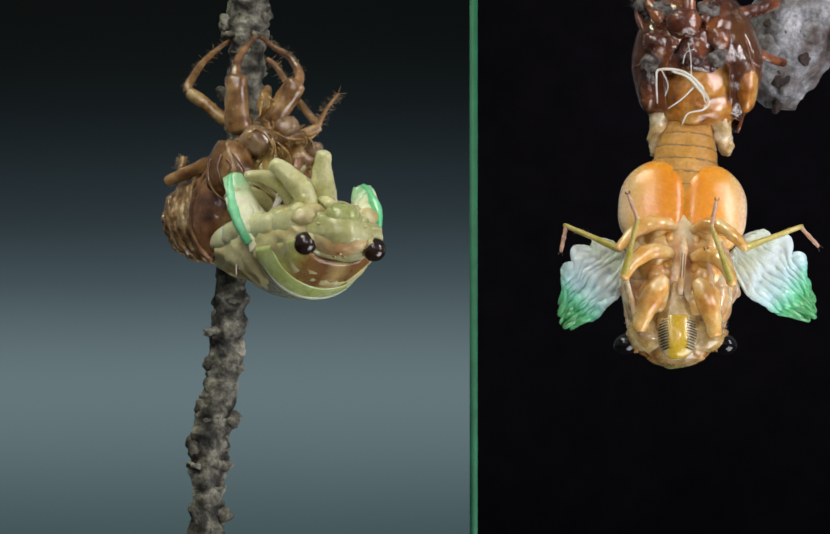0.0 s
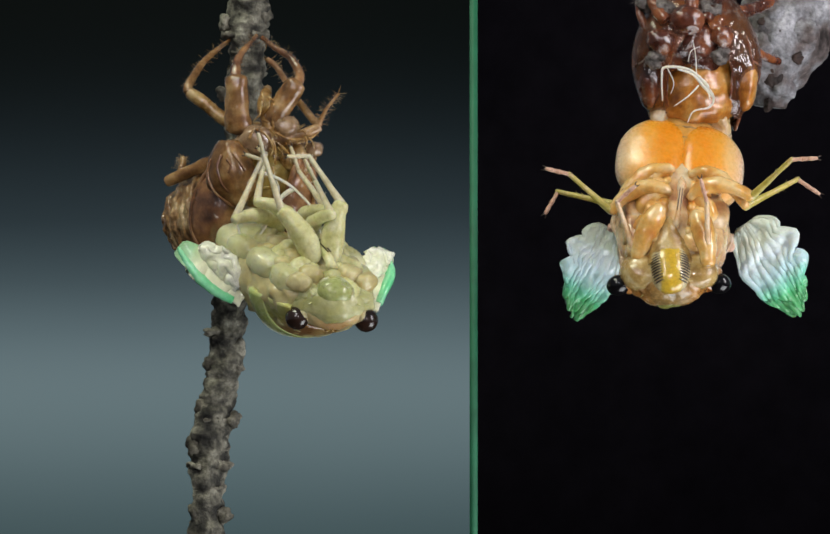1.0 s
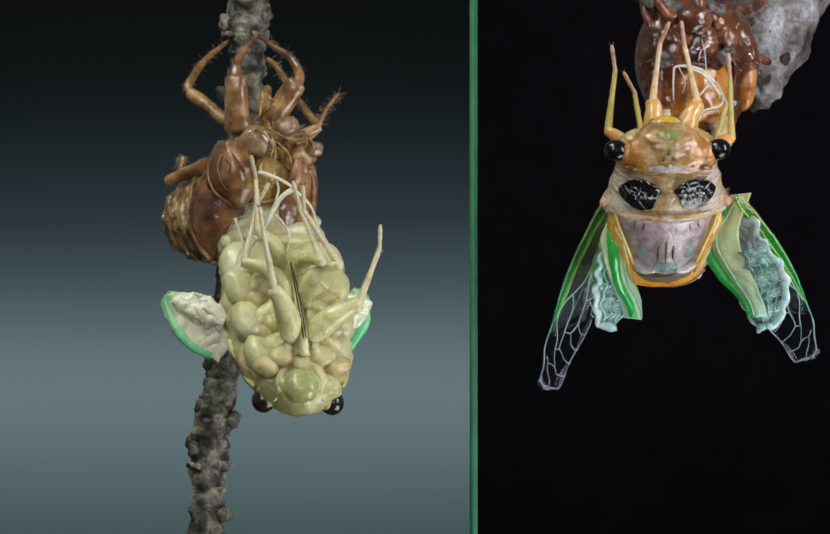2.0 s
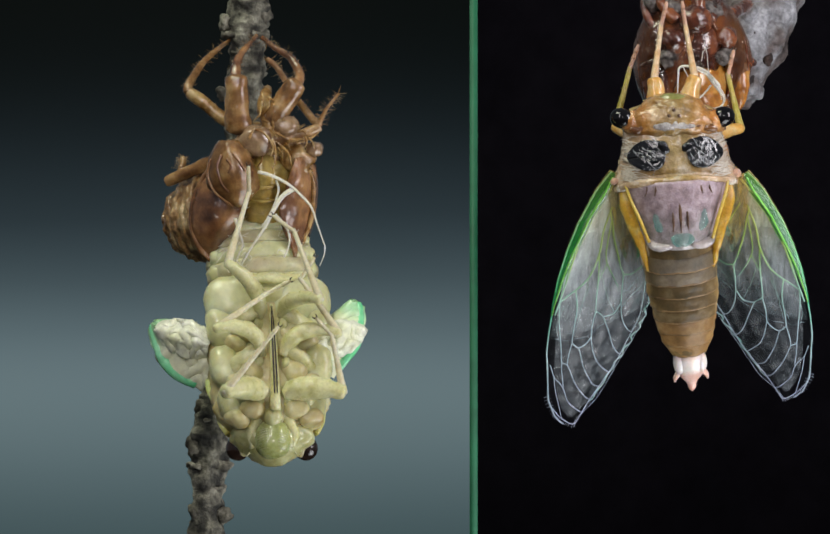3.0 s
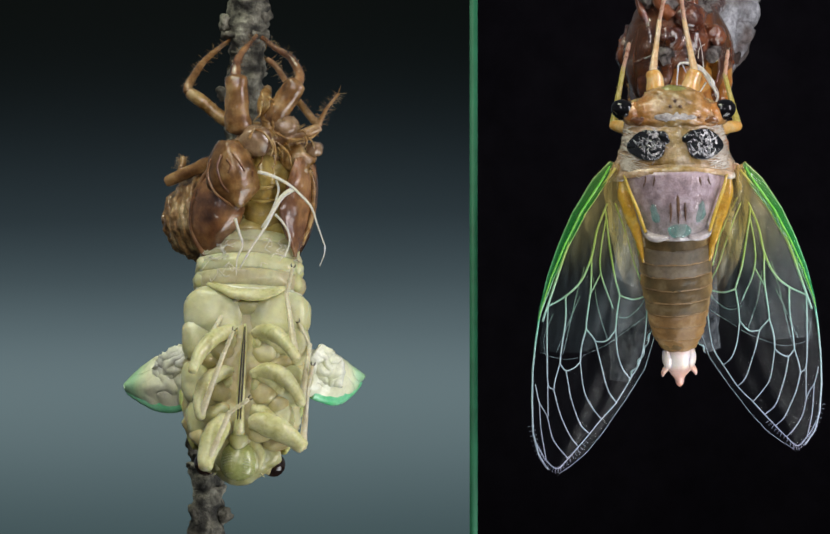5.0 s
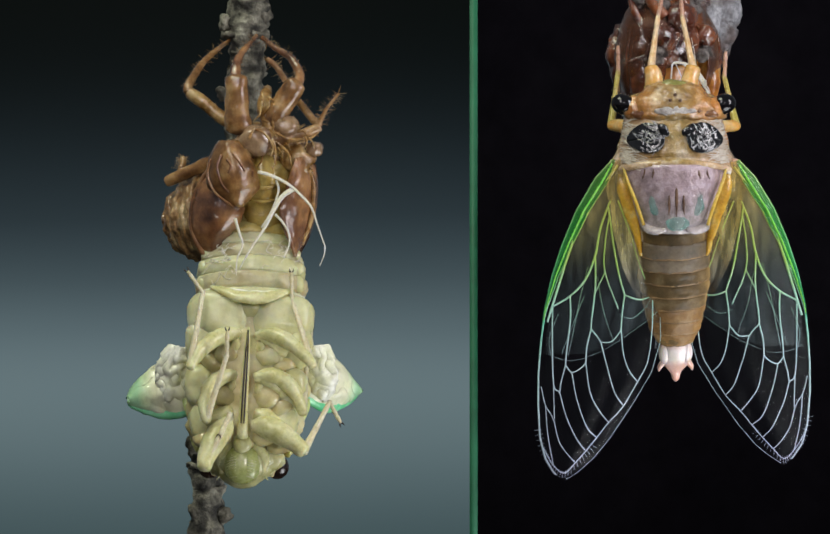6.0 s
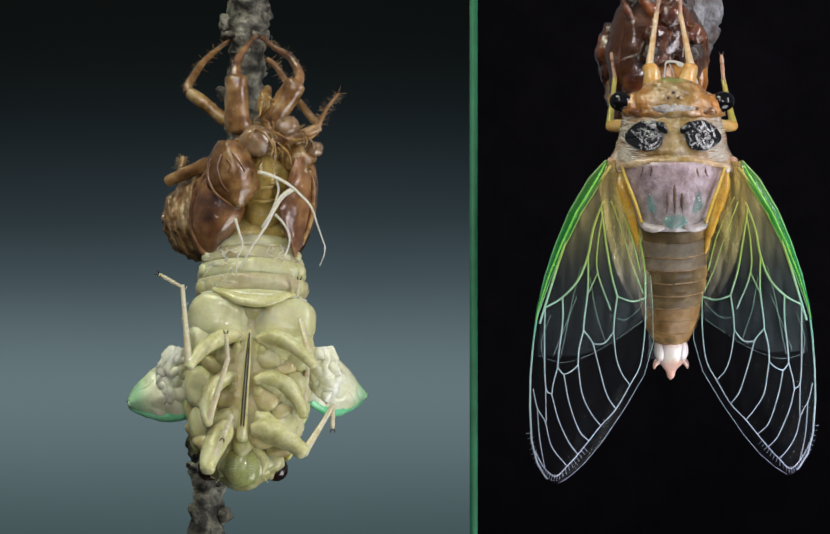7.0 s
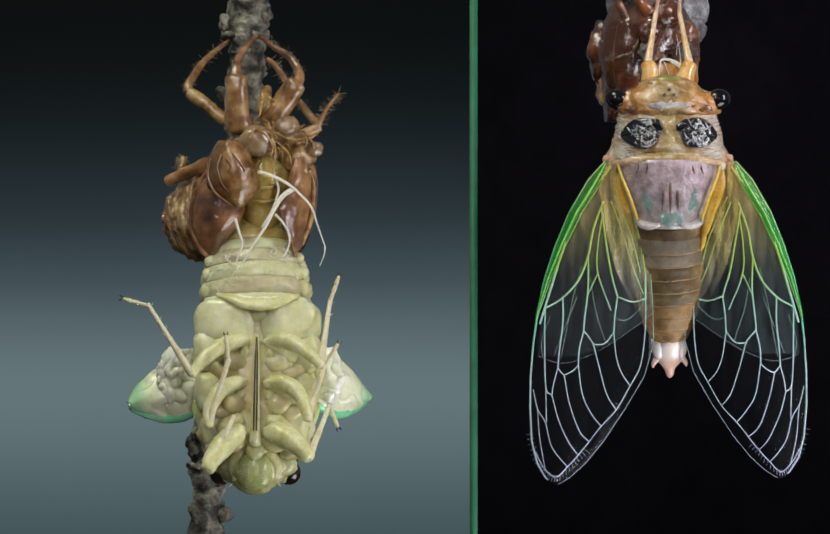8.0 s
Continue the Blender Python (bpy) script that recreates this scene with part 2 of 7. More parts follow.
    "band_dark": paint("brown_band", [(0.05, 0.027, 0.010), (0.24, 0.13, 0.045), (0.58, 0.44, 0.25)], 420, 0.42, 0.2, sss=0.1, coat=0.06, sparkle=0.3, spec=0.2, grain=0.14, grad=(1, -50, 45, [(0, (0.062, 0.050, 0.026)), (0.26, (0.15, 0.105, 0.048)), (0.42, (0.42, 0.27, 0.09)), (0.6, (0.60, 0.30, 0.07)), (1, (0.70, 0.34, 0.06))]), vary=0.22),
    "band_grey": paint("silvery_band", [(0.05, 0.027, 0.010), (0.24, 0.13, 0.045), (0.58, 0.44, 0.25)], 420, 0.42, 0.2, sss=0.1, coat=0.06, sparkle=0.3, spec=0.2, grain=0.14, grad=(1, -50, 45, [(0, (0.17, 0.155, 0.125)), (0.25, (0.12, 0.10, 0.065)), (0.45, (0.26, 0.17, 0.07)), (0.6, (0.60, 0.30, 0.07)), (1, (0.70, 0.34, 0.06))]), vary=0.22),
    "edge": paint("segment_edge", [(0.17, 0.10, 0.045), (0.34, 0.21, 0.09)], 700, 0.4, 0.4, coat=0.2),
    "glint": paint("crinkle_glint", [(0.20, 0.21, 0.23), (0.50, 0.50, 0.52)], 900, 0.2, 0.1, coat=1.0),
    "wrinkle": paint("pale_wrinkle", [(0.55, 0.46, 0.36), (0.80, 0.75, 0.66)], 900, 0.3, 0.1, coat=0.8),
    "tail": paint("pink_tail", [(0.78, 0.46, 0.38), (0.90, 0.76, 0.70)], 500, 0.3, 0.1, sss=0.35, coat=0.8, sparkle=0.2, grain=0.05, grad=(2, -290, -205, [(0, (0.78, 0.38, 0.30)), (0.45, (0.82, 0.50, 0.42)), (0.62, (0.92, 0.84, 0.80)), (0.85, (0.90, 0.80, 0.76)), (1, (0.70, 0.38, 0.26))]), vary=0.2),
    "crumple": paint("crumpled_wing", [(0.60, 0.80, 0.80), (0.86, 0.93, 0.95)], 700, 0.3, 0.12, coat=0.7, alpha=0.94, sss=0.2, sparkle=0.35, grain=0.06, grad=(2, -72, 50, [(0, (0.004, 0.34, 0.04)), (0.12, (0.02, 0.50, 0.14)), (0.26, (0.16, 0.66, 0.44)), (0.44, (0.50, 0.76, 0.78)), (0.8, (0.72, 0.82, 0.82)), (1, (0.66, 0.74, 0.62))]), vary=0.14),
    "vein": paint("wing_vein", [(0.5, 0.6, 0.5), (0.7, 0.75, 0.7)], 900, 0.3, 0.1, coat=0.5, grain=0.1, grad=(2, -600, 0, [(0, (0.50, 0.51, 0.76)), (0.40, (0.48, 0.64, 0.72)), (0.55, (0.34, 0.64, 0.50)), (0.68, (0.30, 0.52, 0.08)), (0.88, (0.40, 0.44, 0.04)), (1, (0.52, 0.38, 0.04))]), vary=0.08),
    "costa": paint("wing_edge", [(0.3, 0.6, 0.3), (0.5, 0.7, 0.4)], 900, 0.25, 0.1, coat=0.8, grad=(2, -600, 0, [(0, (0.46, 0.48, 0.68)), (0.36, (0.42, 0.62, 0.66)), (0.50, (0.14, 0.60, 0.42)), (0.75, (0.16, 0.54, 0.18)), (1, (0.34, 0.46, 0.16))]), vary=0.10),
    "bright_vein": paint("bright_green_vein", [(0.16, 0.60, 0.06), (0.34, 0.72, 0.12)], 900, 0.25, 0.2, coat=0.8),
    "membrane": paint("ochre_membrane", [(0.30, 0.18, 0.035), (0.48, 0.34, 0.09), (0.60, 0.48, 0.18)], 320, 0.24, 0.35, sss=0.35, coat=0.9, bumpscale=600, sparkle=0.5),
    "claw": paint("dark_claw", [(0.012, 0.008, 0.006), (0.05, 0.03, 0.02)], 900, 0.3, 0.2),
    "lime": paint("lime_collar", [(0.42, 0.50, 0.14), (0.54, 0.62, 0.24), (0.62, 0.68, 0.38)], 260, 0.28, 0.1, sss=0.4, coat=0.35, fine=5, sparkle=0.25, grain=0.08),
    "pale_back": paint("milky_back", [(0.36, 0.40, 0.26), (0.50, 0.54, 0.40), (0.60, 0.64, 0.50)], 200, 0.28, 0.08, sss=0.5, coat=0.6, fine=6, sparkle=0.2, grain=0.06),
    "pale_face": paint("cream_face", [(0.38, 0.37, 0.14), (0.52, 0.51, 0.25), (0.62, 0.62, 0.38)], 300, 0.3, 0.1, sss=0.45, coat=0.3, fine=5, sparkle=0.3, grain=0.1),
    "pale_ring": paint("pale_ring", [(0.44, 0.34, 0.20), (0.56, 0.51, 0.30), (0.64, 0.62, 0.40)], 240, 0.3, 0.1, sss=0.45, coat=0.35, fine=5, sparkle=0.35, grain=0.1),
    "pale_shin": paint("pale_shin", [(0.60, 0.52, 0.30), (0.70, 0.64, 0.44), (0.77, 0.73, 0.56)], 460, 0.3, 0.1, sss=0.3, coat=0.4, grain=0.12),
    "temple": paint("orange_temple", [(0.26, 0.09, 0.02), (0.54, 0.22, 0.05), (0.70, 0.42, 0.20)], 520, 0.22, 0.2, sss=0.25, coat=1.0, sparkle=0.6, grain=0.2),
    "amber_bulb": paint("amber_bulb", [(0.54, 0.22, 0.05), (0.72, 0.42, 0.13), (0.82, 0.60, 0.32)], 420, 0.16, 0.1, sss=0.35, coat=1.0, sparkle=0.4, grain=0.1),
    "flank_skin": paint("wet_flank", [(0.42, 0.24, 0.08), (0.62, 0.44, 0.20), (0.80, 0.70, 0.50)], 520, 0.14, 0.3, sss=0.3, coat=1.0, sparkle=0.8, grain=0.14),
    "bloom": paint("white_bloom", [(0.30, 0.27, 0.25), (0.60, 0.57, 0.56), (0.78, 0.76, 0.75)], 900, 0.4, 0.4, coat=0.3, alpha=0.75, grain=0.3),
    "head_dark": paint("dark_head_mark", [(0.10, 0.035, 0.012), (0.24, 0.10, 0.03)], 700, 0.22, 0.3, coat=0.8, sparkle=0.5),
    "strap": paint("wing_stalk", [(0.50, 0.62, 0.36), (0.70, 0.76, 0.55)], 500, 0.25, 0.3, coat=0.8, sss=0.2, alpha=0.80, sparkle=0.5, grain=0.06, grad=(2, -115, 115, [(0, (0.24, 0.60, 0.48)), (0.4, (0.46, 0.64, 0.32)), (1, (0.58, 0.60, 0.24))]), vary=0.35),
    "cell_solid": paint("green_wing_edge", [(0.006, 0.34, 0.03), (0.03, 0.50, 0.09)], 500, 0.22, 0.15, coat=0.8, sss=0.1),
    "vein_soft": paint("soft_vein", [(0.14, 0.52, 0.26), (0.44, 0.72, 0.55)], 500, 0.25, 0.1, coat=0.7),
    "paddle": paint("clear_wing_tip", [(0.012, 0.035, 0.04), (0.22, 0.42, 0.45), (0.52, 0.74, 0.78)], 620, 0.18, 0.35, coat=0.8, alpha=0.74, sparkle=0.6, grain=0.4),
    "pucker": paint("white_pucker", [(0.26, 0.62, 0.54), (0.52, 0.76, 0.76), (0.70, 0.82, 0.86)], 260, 0.28, 0.2, coat=0.8, sss=0.1, alpha=0.88),
    "divider": paint("green_divider", [(0.012, 0.13, 0.06), (0.016, 0.16, 0.075)], 60, 0.6, 0.05),
    "velvet": paint("black_velvet", [(0.013, 0.011, 0.016), (0.019, 0.016, 0.022)], 20, 0.9, 0.05, spec=0.0),
    "ground": paint("dark_ground", [(0.01, 0.01, 0.009), (0.03, 0.03, 0.026)], 60, 0.9, 0.5),
}
M["hair"] = M["shell_pale"]


def membrane(name="wing_film", cols=((0.55, 0.60, 0.62), (0.75, 0.80, 0.84)), stops=((0, (0.44, 0.54, 0.76)), (0.45, (0.42, 0.60, 0.68)), (0.66, (0.54, 0.54, 0.10)), (1, (0.72, 0.46, 0.02))), reach=(-230, 10), thick=(0.004, 0.40)):
    """Clear wing film: milky and yellow near the body, glass-clear towards the tip."""
    m = paint(name, list(cols), 500, 0.18, 0.35, coat=0.3, grad=(2, -600, 0, list(stops)), vary=0.2)
    N, L = m.node_tree.nodes, m.node_tree.links
    b = N["Principled BSDF"]
    co = N.new("ShaderNodeTexCoord")
    sep = N.new("ShaderNodeSeparateXYZ")
    L.new(co.outputs["Object"], sep.inputs[0])
    mp = N.new("ShaderNodeMapRange")
    mp.interpolation_type = "SMOOTHSTEP"
    mp.inputs[1].default_value, mp.inputs[2].default_value = reach[0] * U, reach[1] * U
    mp.inputs[3].default_value, mp.inputs[4].default_value = thick
    L.new(sep.outputs[2], mp.inputs[0])
    n = N.new("ShaderNodeTexNoise")
    n.inputs["Scale"].default_value = 350
    streak = N.new("ShaderNodeMapping")
    streak.inputs["Scale"].default_value = (4.0, 4.0, 0.5)
    L.new(co.outputs["Object"], streak.inputs["Vector"])
    L.new(streak.outputs[0], n.inputs["Vector"])
    mu = N.new("ShaderNodeMath")
    mu.operation = "MULTIPLY"
    k = N.new("ShaderNodeMapRange")
    k.inputs[1].default_value, k.inputs[2].default_value, k.inputs[3].default_value, k.inputs[4].default_value = 0.3, 0.7, 0.4, 1.6
    L.new(n.outputs["Fac"], k.inputs[0])
    L.new(mp.outputs[0], mu.inputs[0])
    L.new(k.outputs[0], mu.inputs[1])
    L.new(mu.outputs[0], b.inputs["Alpha"])
    gl = N.new("ShaderNodeBsdfGlossy")
    gl.inputs["Roughness"].default_value = 0.17
    clear = N.new("ShaderNodeBsdfTransparent")
    fr = N.new("ShaderNodeFresnel")
    fr.inputs["IOR"].default_value = 1.22
    wr = N.new("ShaderNodeTexNoise")
    wr.inputs["Scale"].default_value, wr.inputs["Detail"].default_value = 2600, 3
    L.new(co.outputs["Object"], wr.inputs["Vector"])
    wb = N.new("ShaderNodeBump")
    wb.inputs["Strength"].default_value, wb.inputs["Distance"].default_value = 0.25, 8 * U
    L.new(wr.outputs["Fac"], wb.inputs["Height"])
    L.new(wb.outputs[0], gl.inputs["Normal"])
    sheen = N.new("ShaderNodeMixShader")
    L.new(fr.outputs[0], sheen.inputs[0])
    L.new(clear.outputs[0], sheen.inputs[1])
    L.new(gl.outputs[0], sheen.inputs[2])
    both = N.new("ShaderNodeMixShader")
    L.new(mu.outputs[0], both.inputs[0])
    L.new(sheen.outputs[0], both.inputs[1])
    L.new(b.outputs[0], both.inputs[2])
    for link in list(b.inputs["Alpha"].links):
        L.remove(link)
    L.new(both.outputs[0], N["Material Output"].inputs[0])
    return m


M["film"] = membrane()
M["haze"] = membrane("bluish_film", ((0.40, 0.54, 0.60), (0.56, 0.70, 0.76)), ((0, (0.40, 0.54, 0.62)), (0.6, (0.44, 0.62, 0.66)), (1, (0.60, 0.62, 0.40))), (-360, -100), (0.07, 0.10))
M["cloud"] = membrane("milky_cloud", ((0.60, 0.64, 0.66), (0.86, 0.89, 0.92)), ((0, (0.70, 0.76, 0.82)), (0.6, (0.78, 0.82, 0.84)), (0.8, (0.70, 0.76, 0.62)), (1, (0.62, 0.62, 0.30))), (-390, -200), (0.06, 1.0))
M["veil"] = paint("milky_wing", [(0.05, 0.06, 0.07), (0.32, 0.36, 0.40), (0.74, 0.78, 0.82)], 900, 0.22, 0.5, coat=0.5, alpha=0.30, sparkle=0.5, grain=0.5, fine=3)
M["anal"] = membrane("milky_wing_cell", ((0.66, 0.60, 0.40), (0.82, 0.78, 0.66)), ((0.45, (0.70, 0.66, 0.60)), (0.6, (0.74, 0.70, 0.52)), (0.75, (0.62, 0.52, 0.12)), (0.92, (0.66, 0.46, 0.04)), (1, (0.66, 0.36, 0.03))), (-290, -120), (0.02, 0.42))
M["cell"] = paint("green_wing_cell", [(0.01, 0.22, 0.03), (0.03, 0.36, 0.06)], 900, 0.16, 0.3, coat=0.8, alpha=0.72, sparkle=0.4, grad=(2, -330, 0, [(0, (0.08, 0.46, 0.30)), (0.25, (0.02, 0.34, 0.09)), (0.7, (0.010, 0.24, 0.02)), (1, (0.10, 0.26, 0.04))]), vary=0.3)


# ---- shaping ----
def vec(p):
    return Vector(p) if len(p) == 3 else Vector((p[0], p[1], 0))


def smooth_path(pts, k=4):
    """Catmull-Rom through rows of numbers."""
    a = [np.array(p, float) for p in pts]
    a = [2 * a[0] - a[1]] + a + [2 * a[-1] - a[-2]]
    out = []
    for i in range(1, len(a) - 2):
        for j in range(k):
            t = j / k
            p0, p1, p2, p3 = a[i - 1:i + 3]
            out.append(0.5 * (2 * p1 + (p2 - p0) * t + (2 * p0 - 5 * p1 + 4 * p2 - p3) * t * t + (3 * p1 - p0 - 3 * p2 + p3) * t ** 3))
    return out + [a[-2]]


def skin(bm, rings, close=True):
    vs = [[bm.verts.new(p) for p in r] for r in rings]
    n = len(vs[0])
    for a, b in zip(vs, vs[1:]):
        for i in range(n):
            bm.faces.new((a[i], a[(i + 1) % n], b[(i + 1) % n], b[i]))
    if close:
        for r, flip in ((vs[0], True), (vs[-1], False)):
            c = bm.verts.new(sum((v.co for v in r), Vector()) / n)
            for i in range(n):
                f = (r[i], r[(i + 1) % n], c)
                bm.faces.new(f[::-1] if flip else f)


def tube(bm, rows, n=9, k=3, flat=1.0, rough=0.0, freq=0.05):
    """A round limb through rows (x, y, z, radius)."""
    rows = smooth_path(rows, k)
    rings, side = [], None
    for i, r in enumerate(rows):
        p = Vector(r[:3])
        d = Vector(rows[min(i + 1, len(rows) - 1)][:3]) - Vector(rows[max(i - 1, 0)][:3])
        d = d.normalized() if d.length else Vector((0, 0, 1))
        if side is None:
            side = d.orthogonal().normalized()
            if abs(d.z) > 0.5:
                side = (Vector((1, 0, 0)) - d * d.x).normalized()
        side = (side - d * side.dot(d)).normalized()
        up = d.cross(side)
        ring = []
        for j in range(n):
            a = 2 * math.pi * j / n
            w = side * math.cos(a) + up * math.sin(a) * flat
            q = p + w * max(r[3], 0.05)
            if rough:
                q += w * rough * noise.fractal(q * freq, 1.0, 2.0, 4)
            ring.append(q)
        rings.append(ring)
    skin(bm, rings)


def hull(bm, stations, n=26, k=4, rough=0.0, freq=0.03):
    """A body along z through rows (z, half width, back height, belly height)."""
    rings = []
    for z, w, hd, hv in smooth_path(stations, k):
        ring = []
        for j in range(n):
            a = 2 * math.pi * j / n
            x, s = max(w, 0.3) * math.cos(a), math.sin(a)
            q = Vector((x, -max(hd, 0.3) * s if s > 0 else -max(hv, 0.3) * s, z))
            if rough:
                q += Vector((q.x, q.y, 0)).normalized() * rough * noise.fractal(q * freq, 1.0, 2.0, 3)
            ring.append(q)
        rings.append(ring)
    skin(bm, rings)


def egg(bm, c, r, turn=None, seg=18, rough=0.0, freq=0.05):
    m = Matrix.Translation(c) @ (turn or Matrix()) @ Matrix.Diagonal((*r, 1))
    made = bmesh.ops.create_uvsphere(bm, u_segments=seg, v_segments=max(8, seg * 2 // 3), radius=1.0, matrix=m)
    if rough:
        for v in made["verts"]:
            v.co += (v.co - Vector(c)).normalized() * rough * noise.fractal(v.co * freq, 1.0, 2.0, 3)


def sheet(bm, f, nu, nv, thick):
    """A curved plate: f(u, v) gives places for u, v in 0..1; thick in units, 0 for a film."""
    g = [[Vector(f(i / nu, j / nv)) for j in range(nv + 1)] for i in range(nu + 1)]
    if not thick:
        vs = [[bm.verts.new(p) for p in r] for r in g]
        for i in range(nu):
            for j in range(nv):
                bm.faces.new((vs[i][j], vs[i + 1][j], vs[i + 1][j + 1], vs[i][j + 1]))
        return
    top, low = [], []
    for i in range(nu + 1):
        a, b = [], []
        for j in range(nv + 1):
            du = g[min(i + 1, nu)][j] - g[max(i - 1, 0)][j]
            dv = g[i][min(j + 1, nv)] - g[i][max(j - 1, 0)]
            nrm = du.cross(dv)
            nrm = nrm.normalized() if nrm.length > 1e-9 else Vector((0, -1, 0))
            a.append(bm.verts.new(g[i][j] + nrm * thick / 2))
            b.append(bm.verts.new(g[i][j] - nrm * thick / 2))
        top.append(a)
        low.append(b)
    for i in range(nu):
        for j in range(nv):
            bm.faces.new((top[i][j], top[i + 1][j], top[i + 1][j + 1], top[i][j + 1]))
            bm.faces.new((low[i][j], low[i][j + 1], low[i + 1][j + 1], low[i + 1][j]))
    rim = [(i, 0) for i in range(nu)] + [(nu, j) for j in range(nv)] + [(i, nv) for i in range(nu, 0, -1)] + [(0, j) for j in range(nv, 0, -1)]
    for (i, j), (p, q) in zip(rim, rim[1:] + rim[:1]):
        bm.faces.new((top[p][q], top[i][j], low[i][j], low[p][q]))


def part(name, bm, material, parent=None, label="", pivot=None):
    """Links a bmesh, shaped in modelling units, as one mesh object; pivot: its own origin in its parent's space."""
    me = bpy.data.meshes.new(name)
    bmesh.ops.recalc_face_normals(bm, faces=bm.faces)
    if pivot is not None:
        bmesh.ops.translate(bm, verts=bm.verts, vec=-Vector(pivot))
    bmesh.ops.scale(bm, verts=bm.verts, vec=(U, U, U))
    bm.to_mesh(me)
    bm.free()
    for p in me.polygons:
        p.use_smooth = True
    me.materials.append(material)
    ob = new(name, me)
    ob.parent = parent
    if pivot is not None:
        ob.location = Vector(pivot) * U
    if label:
        tagged(ob, label)
    return ob


def shaped(f, *a, **k):
    bm = bmesh.new()
    f(bm, *a, **k)
    return bm


def box(bm, lo, hi):
    bmesh.ops.create_cube(bm, size=1, matrix=Matrix.Translation((Vector(lo) + Vector(hi)) / 2) @ Matrix.Diagonal((*(Vector(hi) - Vector(lo)), 1)))


def local(px, py, d=0.0):
    """As at(), in modelling units."""
    return at(px, py, d) / U


# ---- setting: two backdrops, a divider between them, the ground ----
def backdrop_film():
    """Blurred distance: dark above, pale grey below, its brightness given off by the film itself."""
    m = bpy.data.materials.new("blurred_distance")
    m.use_nodes = True
    N, L = m.node_tree.nodes, m.node_tree.links
    b = N["Principled BSDF"]
    co = N.new("ShaderNodeTexCoord")
    sep = N.new("ShaderNodeSeparateXYZ")
    L.new(co.outputs["Object"], sep.inputs[0])
    n = N.new("ShaderNodeTexNoise")
    n.inputs["Scale"].default_value, n.inputs["Detail"].default_value = 9, 2
    L.new(co.outputs["Object"], n.inputs["Vector"])
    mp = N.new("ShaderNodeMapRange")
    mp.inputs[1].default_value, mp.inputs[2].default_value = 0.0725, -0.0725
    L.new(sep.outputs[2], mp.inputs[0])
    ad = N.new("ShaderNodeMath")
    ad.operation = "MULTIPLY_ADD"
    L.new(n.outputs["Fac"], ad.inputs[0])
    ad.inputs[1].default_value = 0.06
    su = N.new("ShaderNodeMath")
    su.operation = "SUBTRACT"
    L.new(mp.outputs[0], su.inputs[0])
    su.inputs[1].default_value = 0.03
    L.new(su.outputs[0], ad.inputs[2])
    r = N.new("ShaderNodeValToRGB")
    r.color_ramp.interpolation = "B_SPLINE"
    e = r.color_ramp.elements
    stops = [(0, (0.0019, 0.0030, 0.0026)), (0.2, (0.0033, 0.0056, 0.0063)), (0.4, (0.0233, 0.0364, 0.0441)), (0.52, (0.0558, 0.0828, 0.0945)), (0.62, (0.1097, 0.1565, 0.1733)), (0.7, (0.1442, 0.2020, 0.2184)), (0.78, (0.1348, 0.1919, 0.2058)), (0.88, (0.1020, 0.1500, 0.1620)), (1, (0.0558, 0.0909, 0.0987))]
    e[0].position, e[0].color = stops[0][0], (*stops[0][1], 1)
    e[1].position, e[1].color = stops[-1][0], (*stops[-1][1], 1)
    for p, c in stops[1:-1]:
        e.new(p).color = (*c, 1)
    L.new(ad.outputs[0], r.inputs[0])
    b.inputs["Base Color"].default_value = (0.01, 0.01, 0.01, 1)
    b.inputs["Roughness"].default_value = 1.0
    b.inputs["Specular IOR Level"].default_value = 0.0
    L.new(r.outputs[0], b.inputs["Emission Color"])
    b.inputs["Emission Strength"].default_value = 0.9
    return m


FAR = 0.5
SEAM = (894.5 - 784) * U * (DIST + FAR) / DIST
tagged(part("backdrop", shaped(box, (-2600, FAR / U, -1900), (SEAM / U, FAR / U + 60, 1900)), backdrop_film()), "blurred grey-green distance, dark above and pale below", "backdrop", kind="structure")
tagged(part("backdrop", shaped(box, (SEAM / U, FAR / U, -1900), (2600, FAR / U + 60, 1900)), M["velvet"]), "plain black night backdrop", "backdrop", kind="structure")
div = bmesh.new()
box(div, (103.2, -6, -1850), (118.2, 6, 700))
bmesh.ops.bevel(div, geom=list(div.edges), offset=1.2, segments=2, affect="EDGES")
tagged(part("divider", div, M["divider"]), "slim green upright bar between the two backdrops", "divider", kind="structure")
tagged(part("ground", shaped(box, (-9000, -9000, -1960), (9000, 9000, -1850)), M["ground"]), "dark bare ground under the twig", "ground", kind="structure")


